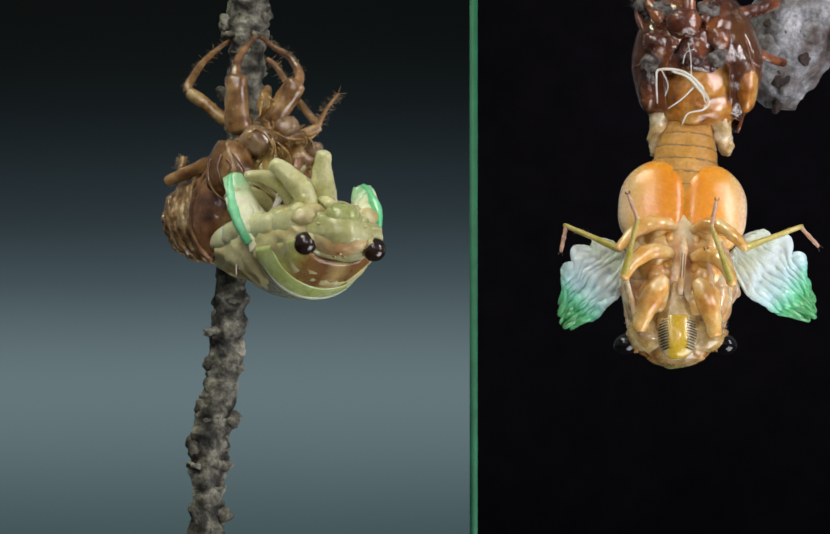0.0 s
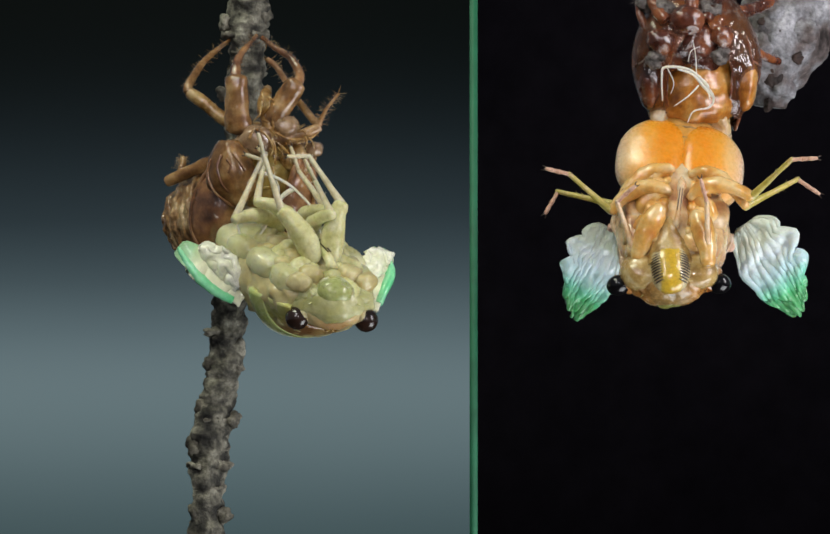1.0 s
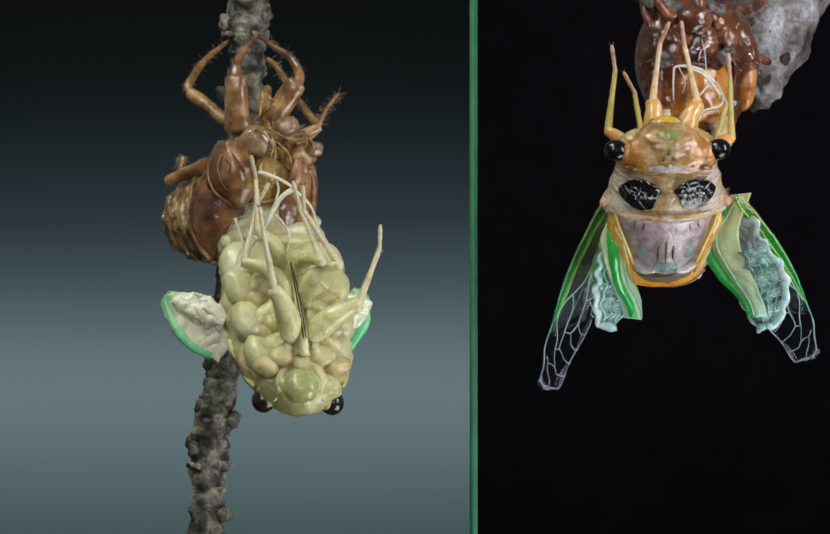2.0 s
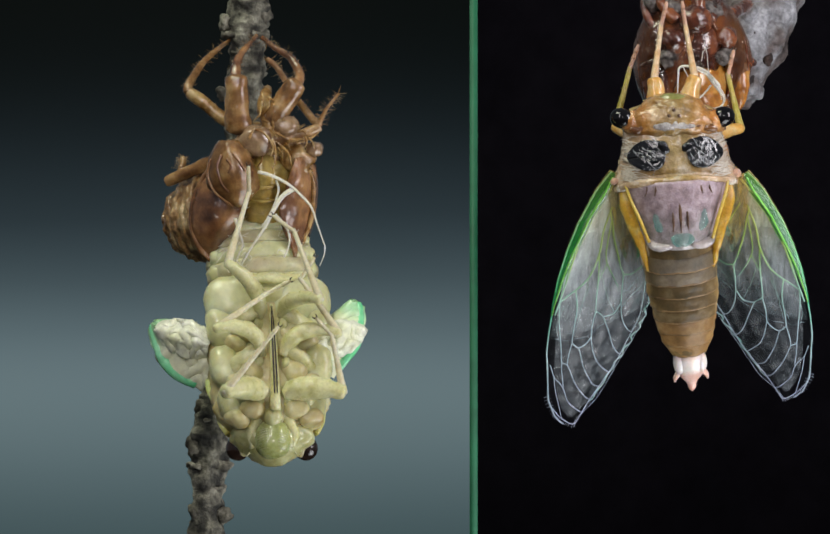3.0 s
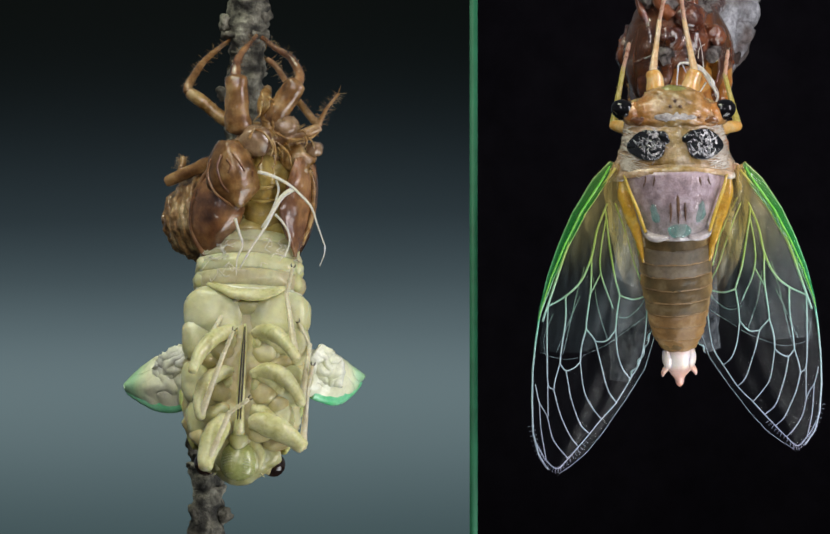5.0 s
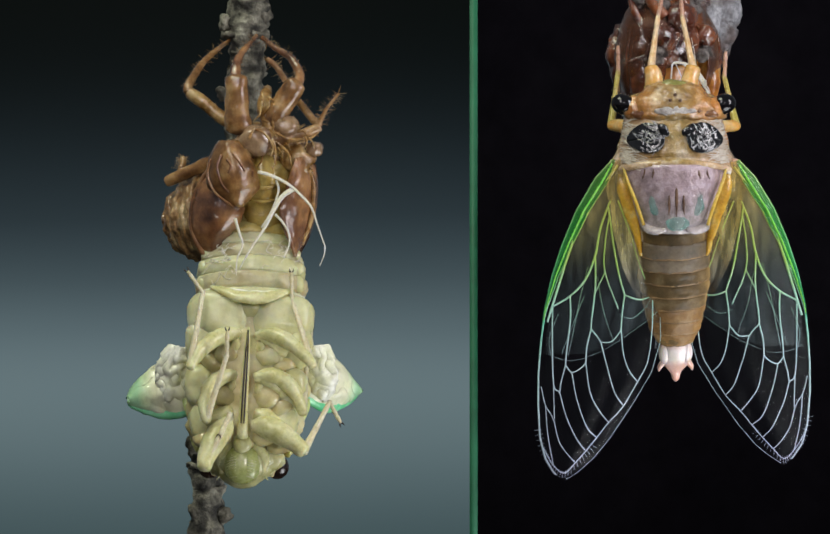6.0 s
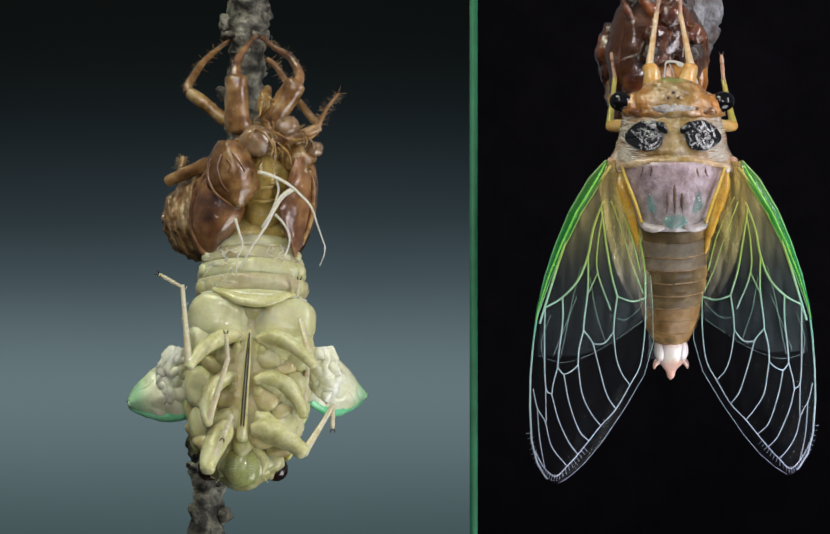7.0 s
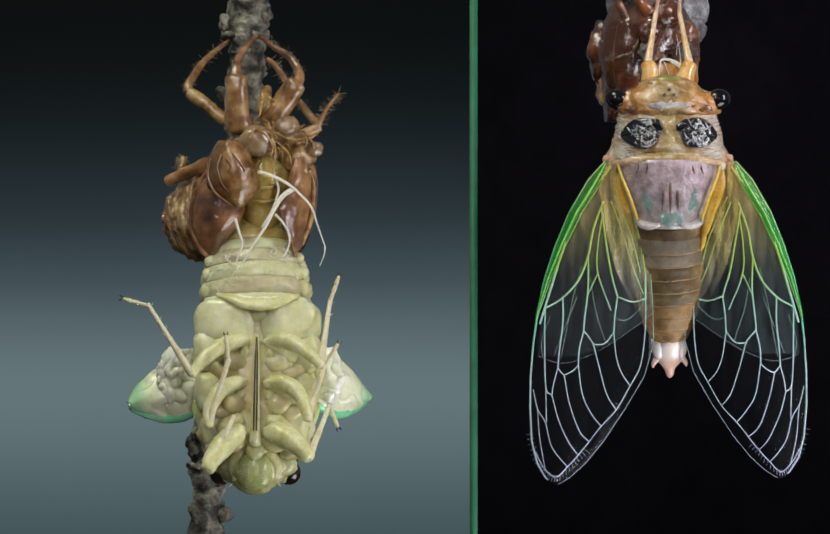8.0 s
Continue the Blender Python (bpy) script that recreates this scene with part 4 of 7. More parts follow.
    legs = [([(1370, 60, 30), (1410, 85, 10), (1450, 108, -20), (1480, 118, -45)], 11, 8), ([(1380, 30, 10), (1420, 22, -10), (1462, 6, -40)], 15, 12), ([(1330, 40, 50), (1352, 8, 30), (1366, -40, 0)], 13, 9), ([(1250, 40, 50), (1228, 6, 30), (1212, -40, 0)], 13, 9), ([(1300, 40, 60), (1302, -10, 50), (1300, -60, 30)], 14, 12), ([(1218, 60, 20), (1205, 20, 10), (1216, -20, -10)], 8, 6)]
    for i, (f, a, b) in enumerate(legs):
        bm = bmesh.new()
        joint(bm, f, a, b, n=12)
        p("leg", bm, M["shell2"])
        bm = bmesh.new()
        bristles(bm, f, 16, 16, 50 + i, 0.8)
        tagged(p("bristles", bm, M["shell2"]), kind="stuff")
    for pts, r0, r1 in (([(1242, 195, 78), (1240, 150, 84), (1246, 131, 86), (1290, 135, 90), (1322, 160, 92), (1328, 170, 92)], 1.4, 4), ([(1300, 142, 90), (1318, 166, 92), (1338, 188, 92), (1330, 206, 92), (1300, 214, 92), (1288, 236, 92)], 3.6, 0.9), ([(1306, 150, 88), (1305, 110, 84), (1300, 80, 80)], 1.2, 0.6), ([(1270, 134, 88), (1300, 146, 92), (1326, 176, 94), (1332, 192, 94)], 3.0, 1.2), ([(1250, 132, 86), (1262, 160, 90), (1256, 182, 90)], 1.2, 0.6), ([(1322, 166, 92), (1334, 176, 94), (1340, 190, 94), (1336, 200, 94)], 1.4, 0.7), ([(1290, 120, 88), (1296, 100, 86), (1312, 92, 84)], 0.9, 0.5), ([(1310, 165, 90), (1290, 185, 92), (1262, 205, 90)], 2, 0.9)):
        bm = bmesh.new()
        k = len(pts) - 1
        tube(bm, [(*local(*q), r0 + (r1 - r0) * i / k) for i, q in enumerate(pts)], n=7, k=5, flat=0.5)
        p("thread", bm, M["thread"], "white breathing-tube thread")
    return top


branch = lichen_branch()
skin_right = glossy_skin()


# ---- the insects ----
def leg_parts(top, mats, lengths, fat, bend):
    """femur, tibia and tarsus, each along its own z, as parts of the insect."""
    lf, lt, ls = lengths
    bm = bmesh.new()
    tube(bm, [(-bend * 0.2, 0, -8, 6 * fat), (bend * 0.45, 0, lf * 0.06, 11.5 * fat), (bend * 0.95, 0, lf * 0.26, 13.5 * fat), (bend, 0, lf * 0.50, 13 * fat), (bend * 0.62, 0, lf * 0.78, 10.5 * fat), (0, 0, lf, 8 * fat), (-bend * 0.15, 0, lf + 5, 4 * fat)], n=18, k=4, rough=2.4, freq=0.05)
    f = part("femur", bm, M[mats[0]], top)
    bm = bmesh.new()
    tube(bm, [(0, 0, -5, 4.0), (0, 0, 0, 7.6), (0, 0, lt * 0.2, 6.6), (0, 0, lt * 0.6, 4.9), (0, 0, lt, 4.4), (0, 0, lt + 3, 3.0)], n=10, rough=0.8)
    rng = random.Random(int(lt))
    for _ in range(9):
        z, a = rng.uniform(0.3, 1) * lt, rng.uniform(0, 6.28)
        tube(bm, [(4 * math.cos(a), 4 * math.sin(a), z, 0.8), (9 * math.cos(a), 9 * math.sin(a), z + 5, 0.3)], n=4, k=1)
    t = part("tibia", bm, M[mats[1]], top)
    bm = bmesh.new()
    tube(bm, [(0, 0, -2, 4.2), (0, 0, ls * 0.34, 3.4), (0, 1, ls * 0.40, 4.4), (0, 1, ls * 0.66, 3.4), (0, 0, ls * 0.72, 4.2), (0, 0, ls, 2.8)], n=8)
    foot = part("tarsus", bm, M[mats[2]], top)
    for s in (-1, 1):
        bm = bmesh.new()
        tube(bm, [(s * 1, 0, ls - 1, 1.6), (s * 3.5, 0, ls + 3, 1.3), (s * 4, 1, ls + 7, 0.4)], n=5, k=2)
        part("claw", bm, M["claw"], foot, "dark claw")
    return f, t, foot


PALE_HIPS = [(24, 66, 26), (24, 70, -44), (22, 66, -122)]
AMBER_HIPS = [(26, 64, 12), (24, 68, -40), (22, 60, -96)]
PALE_SIZES = [(102, 108, 45), (104, 122, 48), (120, 148, 50)]
AMBER_SIZES = [(100, 112, 46), (108, 112, 48), (116, 128, 50)]
NECK = Vector((0, 0, 84))
HINGE = Vector((0, 0, -130))


def blob(bm, c, r, power=0.8, tilt=0.0, rough=3.0, freq=0.04, seg=24, seed=0.0):
    """A soft pad with squarish outline, swollen towards the belly."""
    n0 = len(bm.verts)
    made = bmesh.ops.create_uvsphere(bm, u_segments=seg, v_segments=seg * 2 // 3, radius=1.0)
    turn = Matrix.Rotation(radians(tilt), 3, "Y")
    for v in made["verts"]:
        e = Vector([math.copysign(abs(q) ** power, q) for q in v.co])
        p = Vector((e.x * r[0], e.y * r[1], e.z * r[2]))
        p += v.co * rough * noise.fractal((p + Vector(c)) * freq + Vector((seed, 0, 0)), 1.0, 2.0, 4)
        v.co = turn @ p + Vector(c)


def venter(top, hips, wide, mats, deep, lumpy):
    """The underside of the thorax: for every leg an arched coxa, a bulb under the arch and side plates."""
    m_coxa, m_bulb, m_side = (M[k] for k in mats)
    for i, (x, y, z) in enumerate(hips):
        w = wide[i]
        for s in (-1, 1):
            bm = bmesh.new()
            tube(bm, [(s * (w - 16), y - 50, z + 40, 9), (s * (w - 30), y - 34, z + 32, 14), (s * (x + 36), y - 16, z + 14, 16), (s * (x + 14), y - 8, z + 1, 15), (s * (x - 4), y - 9, z - 4, 10)], n=16, k=4, rough=5, freq=0.05)
            part("coxa", bm, m_coxa, top)
            bm = bmesh.new()
            blob(bm, (s * (x + 16), y - 19, z + 32), (25, 19, 22), 0.85, s * 12, 3 if lumpy else 5, 0.05, seed=i)
            part("coxa_bulb", bm, m_bulb, top)
            bm = bmesh.new()
            blob(bm, (s * (x + 2), y - 12, z + 18), (10, 12, 14), 0.9, 0, 3, 0.08, 14, i + 3)
            part("trochanter", bm, m_coxa, top)
            bm = bmesh.new()
            blob(bm, (s * (w - 26), y - 36, z + 14), (28, deep, 40), 0.75, s * -8, 3.5 if lumpy else 2, 0.04, 30, i + 7)
            part("side_plate", bm, m_side, top)
            if not lumpy:
                continue
            bm = bmesh.new()
            blob(bm, (s * (x + 44), y - 26, z + 50), (24, 18, 16), 0.9, s * 18, 3, 0.05, 22, i + 11)
            part("sternal_fold", bm, m_bulb, top)


def pale_insect(label):
    top = tagged(new("cicada"), label, "cicada")
    bm = bmesh.new()
    hull(bm, [(96, 44, 24, 34), (82, 84, 34, 46), (50, 102, 76, 56), (0, 110, 90, 60), (-50, 115, 90, 60), (-100, 117, 80, 56), (-150, 114, 62, 46), (-190, 104, 46, 40), (-215, 88, 40, 34)], n=48, k=6, rough=11, freq=0.04)
    part("thorax", bm, M["pale_belly_shade"], top)
    # collar plate and hump of the back
    bm = bmesh.new()

    def collar(u, v):
        a = math.pi * (0.04 + 0.92 * u)
        w = 84 + 28 * math.sin(math.pi * 0.5 * v) + 3 * math.sin(9 * v)
        h = 50 + 84 * v - 32 * v * v
        return (-w * math.cos(a), 6 - h * math.sin(a), 90 - 98 * v - 4 * math.sin(a) * (1 - v) - 12 * (abs(math.cos(a)) ** 3) * v + 2.5 * noise.noise(Vector((u * 8, v * 5, 1))))
    sheet(bm, lambda u, v: collar(u, 0.62 * v), 34, 12, 9)
    part("pronotum", bm, M["brown_mark"], top, "brown collar plate with a yellow-green rim")
    bm = bmesh.new()
    sheet(bm, lambda u, v: collar(u, 0.60 + 0.40 * v), 34, 10, 11)
    part("pronotum_rim", bm, M["lime"], top, "lime green hind rim of the collar")
    bm = bmesh.new()

    def hump(u, v):
        a = math.pi * (0.06 + 0.88 * u)
        w = 114 - 40 * v - 4 * math.sin(math.pi * v)
        return (-w * math.cos(a), 2 - (101 - 22 * v * v) * math.sin(a), -4 - 134 * v + 8 * math.cos(a) ** 2 * v)
    sheet(bm, hump, 28, 14, 9)
    part("mesonotum", bm, M["pale_back"], top, "milky green back plate")
    # head
    bm = bmesh.new()
    hull(bm, [(66, 50, 30, 30), (84, 76, 42, 40), (104, 78, 38, 44), (118, 66, 32, 44), (132, 48, 26, 40), (144, 32, 18, 32), (152, 18, 8, 20), (155, 4, 2, 6)], n=40, rough=5, freq=0.04)
    head = part("head", bm, M["pale_face"], top, pivot=NECK)

    def hp(name, bm, mat, label=""):
        bmesh.ops.translate(bm, verts=bm.verts, vec=-NECK)
        return part(name, bm, M[mat], head, label)
    for s in (-1, 1):
        bm = bmesh.new()
        egg(bm, (s * 63, -20, 112), (22, 22, 23), seg=30)
        hp("eye", bm, "eye_brown", "dark brown glossy eye")
        bm = bmesh.new()
        egg(bm, (s * 54, -14, 108), (16, 20, 24), seg=20, rough=3)
        hp("eye_socket", bm, "brow_pale")
        bm = bmesh.new()
        tube(bm, [(s * 38, 14, 130, 3.0), (s * 43, 15, 135, 1.6), (s * 48, 14, 141, 0.6)], n=6)
        hp("antenna", bm, "pale_leg")
        bm = bmesh.new()
        blob(bm, (s * 40, 16, 98), (34, 18, 28), 0.9, s * 14, 5)
        hp("cheek", bm, "pale_face")
        bm = bmesh.new()
        tube(bm, [(s * 14, 40, 62, 8), (s * 30, 38, 80, 11), (s * 40, 32, 104, 9), (s * 36, 26, 130, 5)], n=12, k=4, rough=3)
        hp("cheek_rim", bm, "pale_leg")
    for x, z in ((0, 128), (-9, 118), (9, 118)):
        bm = bmesh.new()
        egg(bm, (x, -37 + (128 - z) * -0.3, z), (4, 3.5, 4), seg=10)
        hp("ocellus", bm, "brown_mark")
    bm = bmesh.new()
    blob(bm, (0, 31, 114), (34, 28, 38), 0.95, 0, 2, 0.05, 30)
    hp("clypeus", bm, "pale_nose", "bulging yellow-green face")
    for s in (-1, 1):
        for i in range(9):
            z = 96 + i * 5
            r = math.sqrt(max(0.05, 1 - ((z - 114) / 38) ** 2))
            bm = bmesh.new()
            tube(bm, [(s * 34 * r * math.sin(radians(a)), 31 + 28 * r * math.cos(radians(a)), z + a * 0.08, 1.0) for a in (18, 36, 56)], n=5)
            hp("face_stripe", bm, "pale_face")
    bm = bmesh.new()
    egg(bm, (0, -9, 116), (54, 29, 30), seg=30, rough=4, freq=0.05)
    hp("brow", bm, "brow_pale", "rosy brown brow")
    bm = bmesh.new()
    blob(bm, (0, 48, 76), (17, 16, 22), 0.95, 0, 3)
    hp("mouth_plate", bm, "pale_face")
    # beak along the midline
    bm = bmesh.new()
    tube(bm, [(0, 62, 66, 11), (0, 76, 40, 9), (0, 82, 0, 7.5), (0, 82, -80, 6), (0, 76, -136, 2.4)], n=11)
    part("rostrum", bm, M["pale_leg"], top)
    for x in (-2.6, 2.6):
        bm = bmesh.new()
        tube(bm, [(x, 87, 44, 1.2), (x, 90, 0, 1.6), (x * 0.8, 89, -80, 1.5), (x * 0.3, 82, -130, 0.7)], n=6)
        part("rostrum_groove", bm, M["claw"], top, "dark line along the beak")
    venter(top, PALE_HIPS, (98, 112, 116), ("pale_leg", "pale_belly_shade", "pale"), 26, True)
    # smooth plates over the waist, with a crescent fold and a notch between
    for s in (-1, 1):
        bm = bmesh.new()
        blob(bm, (0, 0, 0), (59, 30, 48), 0.66, 0, 3, 0.03, 36, s)
        for v in bm.verts:
            c = v.co
            v.co = Vector((s * (60 + c.x), 30 + c.y * (1 - 0.0028 * c.x) - 0.0016 * c.x * c.x, -163 + c.z * (1 - 0.0016 * c.x) + 0.16 * abs(c.x - 30) * (c.z < 0) * 0.6))
        part("operculum", bm, M["pale"], top, "smooth pale green belly plate")
    bm = bmesh.new()
    tube(bm, [(-76, 40, -214, 5), (-52, 54, -205, 10), (-26, 62, -196, 14), (0, 65, -193, 16), (26, 62, -196, 14), (52, 54, -205, 10), (76, 40, -214, 5)], n=14, k=5, flat=0.6, rough=2)
    part("belly_fold", bm, M["pale_leg"], top, "cream crescent fold across the belly")
    bm = bmesh.new()
    tube(bm, [(-98, 18, -206, 3), (-60, 46, -209, 4), (0, 58, -205, 3.4), (60, 46, -209, 4), (98, 18, -206, 3)], n=8, k=6, rough=1.5)
    part("waist_seam", bm, M["bud"], top, "whitish seam at the waist")
    # abdomen, hinged at the waist
    wide = [(-110, 78), (-150, 88), (-205, 99), (-250, 101), (-290, 92), (-325, 74), (-360, 56), (-400, 38), (-424, 14)]
    zs, ws = [a for a, _ in wide][::-1], [b for _, b in wide][::-1]
    bm = bmesh.new()
    hull(bm, [(z, w * 0.90, w * 0.70, w * 0.60) for z, w in wide], n=30)
    ab = part("abdomen", bm, M["pale_belly_shade"], top, pivot=HINGE)
    edges = [-150, -180, -209, -241, -272, -298, -322, -346, -370, -394, -416]
    for i, (a, b) in enumerate(zip(edges, edges[1:])):
        bm = bmesh.new()
        w0, w1 = np.interp(a, zs, ws), np.interp(b, zs, ws)
        wm = (w0 + w1) / 2
        hull(bm, [(a + 4, w0 * 0.90, w0 * 0.66, w0 * 0.56), (a - 1, w0 * 0.99, w0 * 0.76, w0 * 0.63), (a * 0.6 + b * 0.4, wm * 1.045, wm * 0.79, wm * 0.665), (b + 5, w1 * 1.03, w1 * 0.79, w1 * 0.655), (b - 1, w1 * 0.96, w1 * 0.7, w1 * 0.60)], n=40, k=4, rough=4.5, freq=0.05)
        bmesh.ops.translate(bm, verts=bm.verts, vec=-HINGE)
        part("abdomen_segment", bm, M["ochre" if i > 5 else "pale_ring" if i in (2, 4) else "pale"], ab)
        for s in (-1, 1):
            bm = bmesh.new()
            blob(bm, (s * wm * 0.88, wm * 0.22, (a + b) / 2), (wm * 0.14, 14, abs(b - a) * 0.48), 0.85, 0, 3, 0.06, 14, i)
            bmesh.ops.translate(bm, verts=bm.verts, vec=-HINGE)
            part("side_fold", bm, M["ochre" if i > 5 else "pale"], ab)
    rng = random.Random(12)
    for k in range(26):
        s = -1 if k % 3 else 1
        x, z = s * rng.uniform(34, 84), rng.uniform(-300, -236)
        pts = []
        for _ in range(4):
            w = np.interp(z, zs, ws)
            pts.append((x, w * 0.69 * math.sqrt(max(0.05, 1 - (x / (w * 1.05)) ** 2)), z + 130, 0.75))
            x, z = x + rng.uniform(-14, 14), z + rng.uniform(-14, 14)
            x = max(-90, min(90, x))
        bm = bmesh.new()
        tube(bm, pts, n=5, k=4)
        part("wisp", bm, M["thread"], ab, "silvery skin wisp")
    legs = {}
    for i, kind in enumerate(("front", "mid", "hind")):
        for s, side in ((-1, "a"), (1, "b")):
            legs[kind, side] = leg_parts(top, ("pale_leg", "pale_shin", "pale_shin"), PALE_SIZES[i], (1.62, 1.12, 1.10)[i], (-s) * (9, 24, 16)[i])
    return top, head, ab, legs


def amber_insect(label):
    top = tagged(new("cicada"), label, "cicada")
    bm = bmesh.new()
    hull(bm, [(92, 40, 20, 34), (80, 74, 28, 44), (50, 98, 34, 56), (0, 106, 36, 60), (-50, 102, 36, 60), (-100, 84, 34, 54), (-135, 68, 30, 46), (-160, 56, 24, 36)], n=44, k=6, rough=4, freq=0.035)
    part("thorax", bm, M["belly"], top)
    bm = bmesh.new()

    def collar(u, v):
        a = math.pi * (0.04 + 0.92 * u)
        flare = 7 * math.exp(-((v - 0.80) / 0.16) ** 2) * abs(math.cos(a)) ** 2
        w = 86 + 24 * math.sin(math.pi * 0.5 * v) - 6 * math.sin(math.pi * v) + flare
        h = 45 + 44 * v - 20 * v * v - 4 * math.exp(-((v - 0.82) / 0.05) ** 2)
        return (-w * math.cos(a), 6 - h * math.sin(a), 90 - 98 * v - 4 * math.sin(a) * (1 - v) - 14 * (abs(math.cos(a)) ** 3) * v + 2.5 * noise.noise(Vector((u * 8, v * 5, 1))))
    sheet(bm, collar, 44, 30, 9)
    part("pronotum", bm, M["collar"], top, "tan wrinkled collar plate")
    bm = bmesh.new()

    def hump(u, v):
        a = math.pi * (0.06 + 0.88 * u)
        w = 94 - 36 * v + 5 * math.sin(math.pi * v)
        h = 74 - 10 * v * v + 2.5 * math.exp(-((u - 0.5) / 0.03) ** 2) * v
        return (-w * math.cos(a), 2 - h * math.sin(a), -4 - 126 * v + 8 * math.cos(a) ** 2 * v)
    sheet(bm, hump, 44, 20, 9)
    part("mesonotum", bm, M["pearl"], top, "pearly pink-grey back plate")

    fibres = random.Random(33)
    bm = bmesh.new()
    for i in range(90):
        u, v0 = fibres.uniform(0.16, 0.84), fibres.uniform(0.02, 0.7)
        run = fibres.uniform(0.08, 0.24)
        pts = []
        for q in (0, 0.5, 1):
            x, y, z = hump(u + 0.004 * math.sin(9 * q + i), min(0.96, v0 + run * q))
            pts.append((x, y - 0.6, z, (0.3, 0.8, 0.3)[int(q * 2)]))
        tube(bm, pts, n=4, k=2)
    tagged(part("back_fibre", bm, M["wrinkle"], top, "fine pearly fibres"), kind="stuff")

    def over(x, z):
        """Height of the collar plate's skin."""
        hz = (90 - z) / 98
        return 2 - (48 + 44 * hz - 20 * hz * hz) * math.sqrt(max(0.05, 1 - (x / (90 + 24 * hz)) ** 2))
    rng = random.Random(21)
    for s in (-1, 1):
        bm = bmesh.new()

        def patch(u, v, s=s):
            a, r = 2 * math.pi * u, v
            x = 49 + r * (34 + 4 * math.sin(3 * a + 1)) * math.cos(a)
            z = 45 + r * ((28 + 3 * math.sin(2 * a)) * math.sin(a)) - 0.16 * (x - 49)
            crease = 3.4 * abs(noise.noise(Vector((x * 0.09, z * 0.09, 4)))) + 2.5 * noise.noise(Vector((x * 0.22, z * 0.22, s)))
            return (s * x, over(x, z) - 2.5 - crease * (1 - 0.7 * r), z)
        sheet(bm, patch, 40, 18, 6)
        part("pronotal_patch", bm, M["black_patch"], top, "glossy crinkled black patch")
        bm = bmesh.new()
        egg(bm, (s * 22, -62, 58), (9, 5, 13), turn=Matrix.Rotation(radians(s * 40), 4, "Y"), rough=3, freq=0.08)
        part("pronotal_patch", bm, M["black_patch"], top, "glossy crinkled black patch")
        # Pale strands paint the white glints on the crinkled black patch.
        bm = bmesh.new()
        for i in range(30):
            x0, z0 = 50 + rng.gauss(0, 14), 44 + rng.gauss(0, 11)
            a = rng.gauss(s * 0.5 + 1.4, 0.5)
            dx, dz = 9 * math.cos(a), 9 * math.sin(a)
            tube(bm, [(s * x, over(x, z) - 5.0 - rng.uniform(0, 1.5), z, r) for x, z, r in ((x0 - dx, z0 - dz, 0.3), (x0 + rng.uniform(-3, 3), z0, rng.uniform(0.5, 1.5)), (x0 + dx, z0 + dz, 0.25))], n=5, k=3)
        tagged(part("painted_glint", bm, M["glint"], top, "silvery crinkles painted as glints on the black patch"), kind="stuff")
        bm = bmesh.new()
        for i in range(80):
            a = rng.uniform(0, 1)
            x0, z0 = 92 + 8 * a + rng.uniform(-4, 4), 74 - 74 * a
            x1 = x0 - rng.uniform(12, 46)
            z1 = z0 + rng.uniform(-16, 6)
            pts = []
            for q in (0, 0.33, 0.66, 1):
                x, z = x0 + (x1 - x0) * q, z0 + (z1 - z0) * q + 4 * math.sin(3 * q + i)
                pts.append((s * x, over(x, z) - 1.0, z, (0.4, 0.9, 0.8, 0.3)[int(q * 3.1)]))
            tube(bm, pts, n=5, k=3)
        tagged(part("wrinkled_skin", bm, M["wrinkle"], top, "fine whitish wrinkles"), kind="stuff")
    for cx, cz, rx, rz in ((0, -112, 22, 13), (-34, -74, 16, 22), (34, -74, 16, 22)):
        bm = bmesh.new()
        egg(bm, (cx, -71 + abs(cx) * 0.26, cz), (rx, 4, rz), seg=24, rough=4, freq=0.05)
        part("back_mark", bm, M["teal_mark"], top, "teal mark on the back")
    bm = bmesh.new()
    rim = []
    for i in range(15):
        a = math.pi * (0.06 + 0.88 * i / 14)
        rim.append((-109 * math.cos(a), 4 - 72 * math.sin(a), -2 - 12 * abs(math.cos(a)) ** 3, 8 - 2 * abs(math.cos(a))))
    tube(bm, rim, n=10, k=3, rough=1.5)
    part("collar_rim", bm, M["collar"], top)
    for x, z0, z1, r in ((0, -24, -98, 3.4), (-13, -60, -96, 2.6), (13, -60, -96, 2.6), (-40, -8, -30, 2.2), (40, -8, -30, 2.2), (-22, -6, -22, 1.8), (22, -6, -22, 1.8), (-56, -10, -30, 1.5), (56, -10, -30, 1.5)):
        bm = bmesh.new()
        y = 1 - 72 * math.sqrt(1 - (x / 96) ** 2)
        tube(bm, [(x, y - 4, z0, 0.6), (x * 1.03, y - 4, (z0 + z1) / 2, r), (x * 1.1, y - 3, z1, 0.6)], n=7, flat=0.5, rough=1.5, freq=0.2)
        part("back_streak", bm, M["stripe"], top)
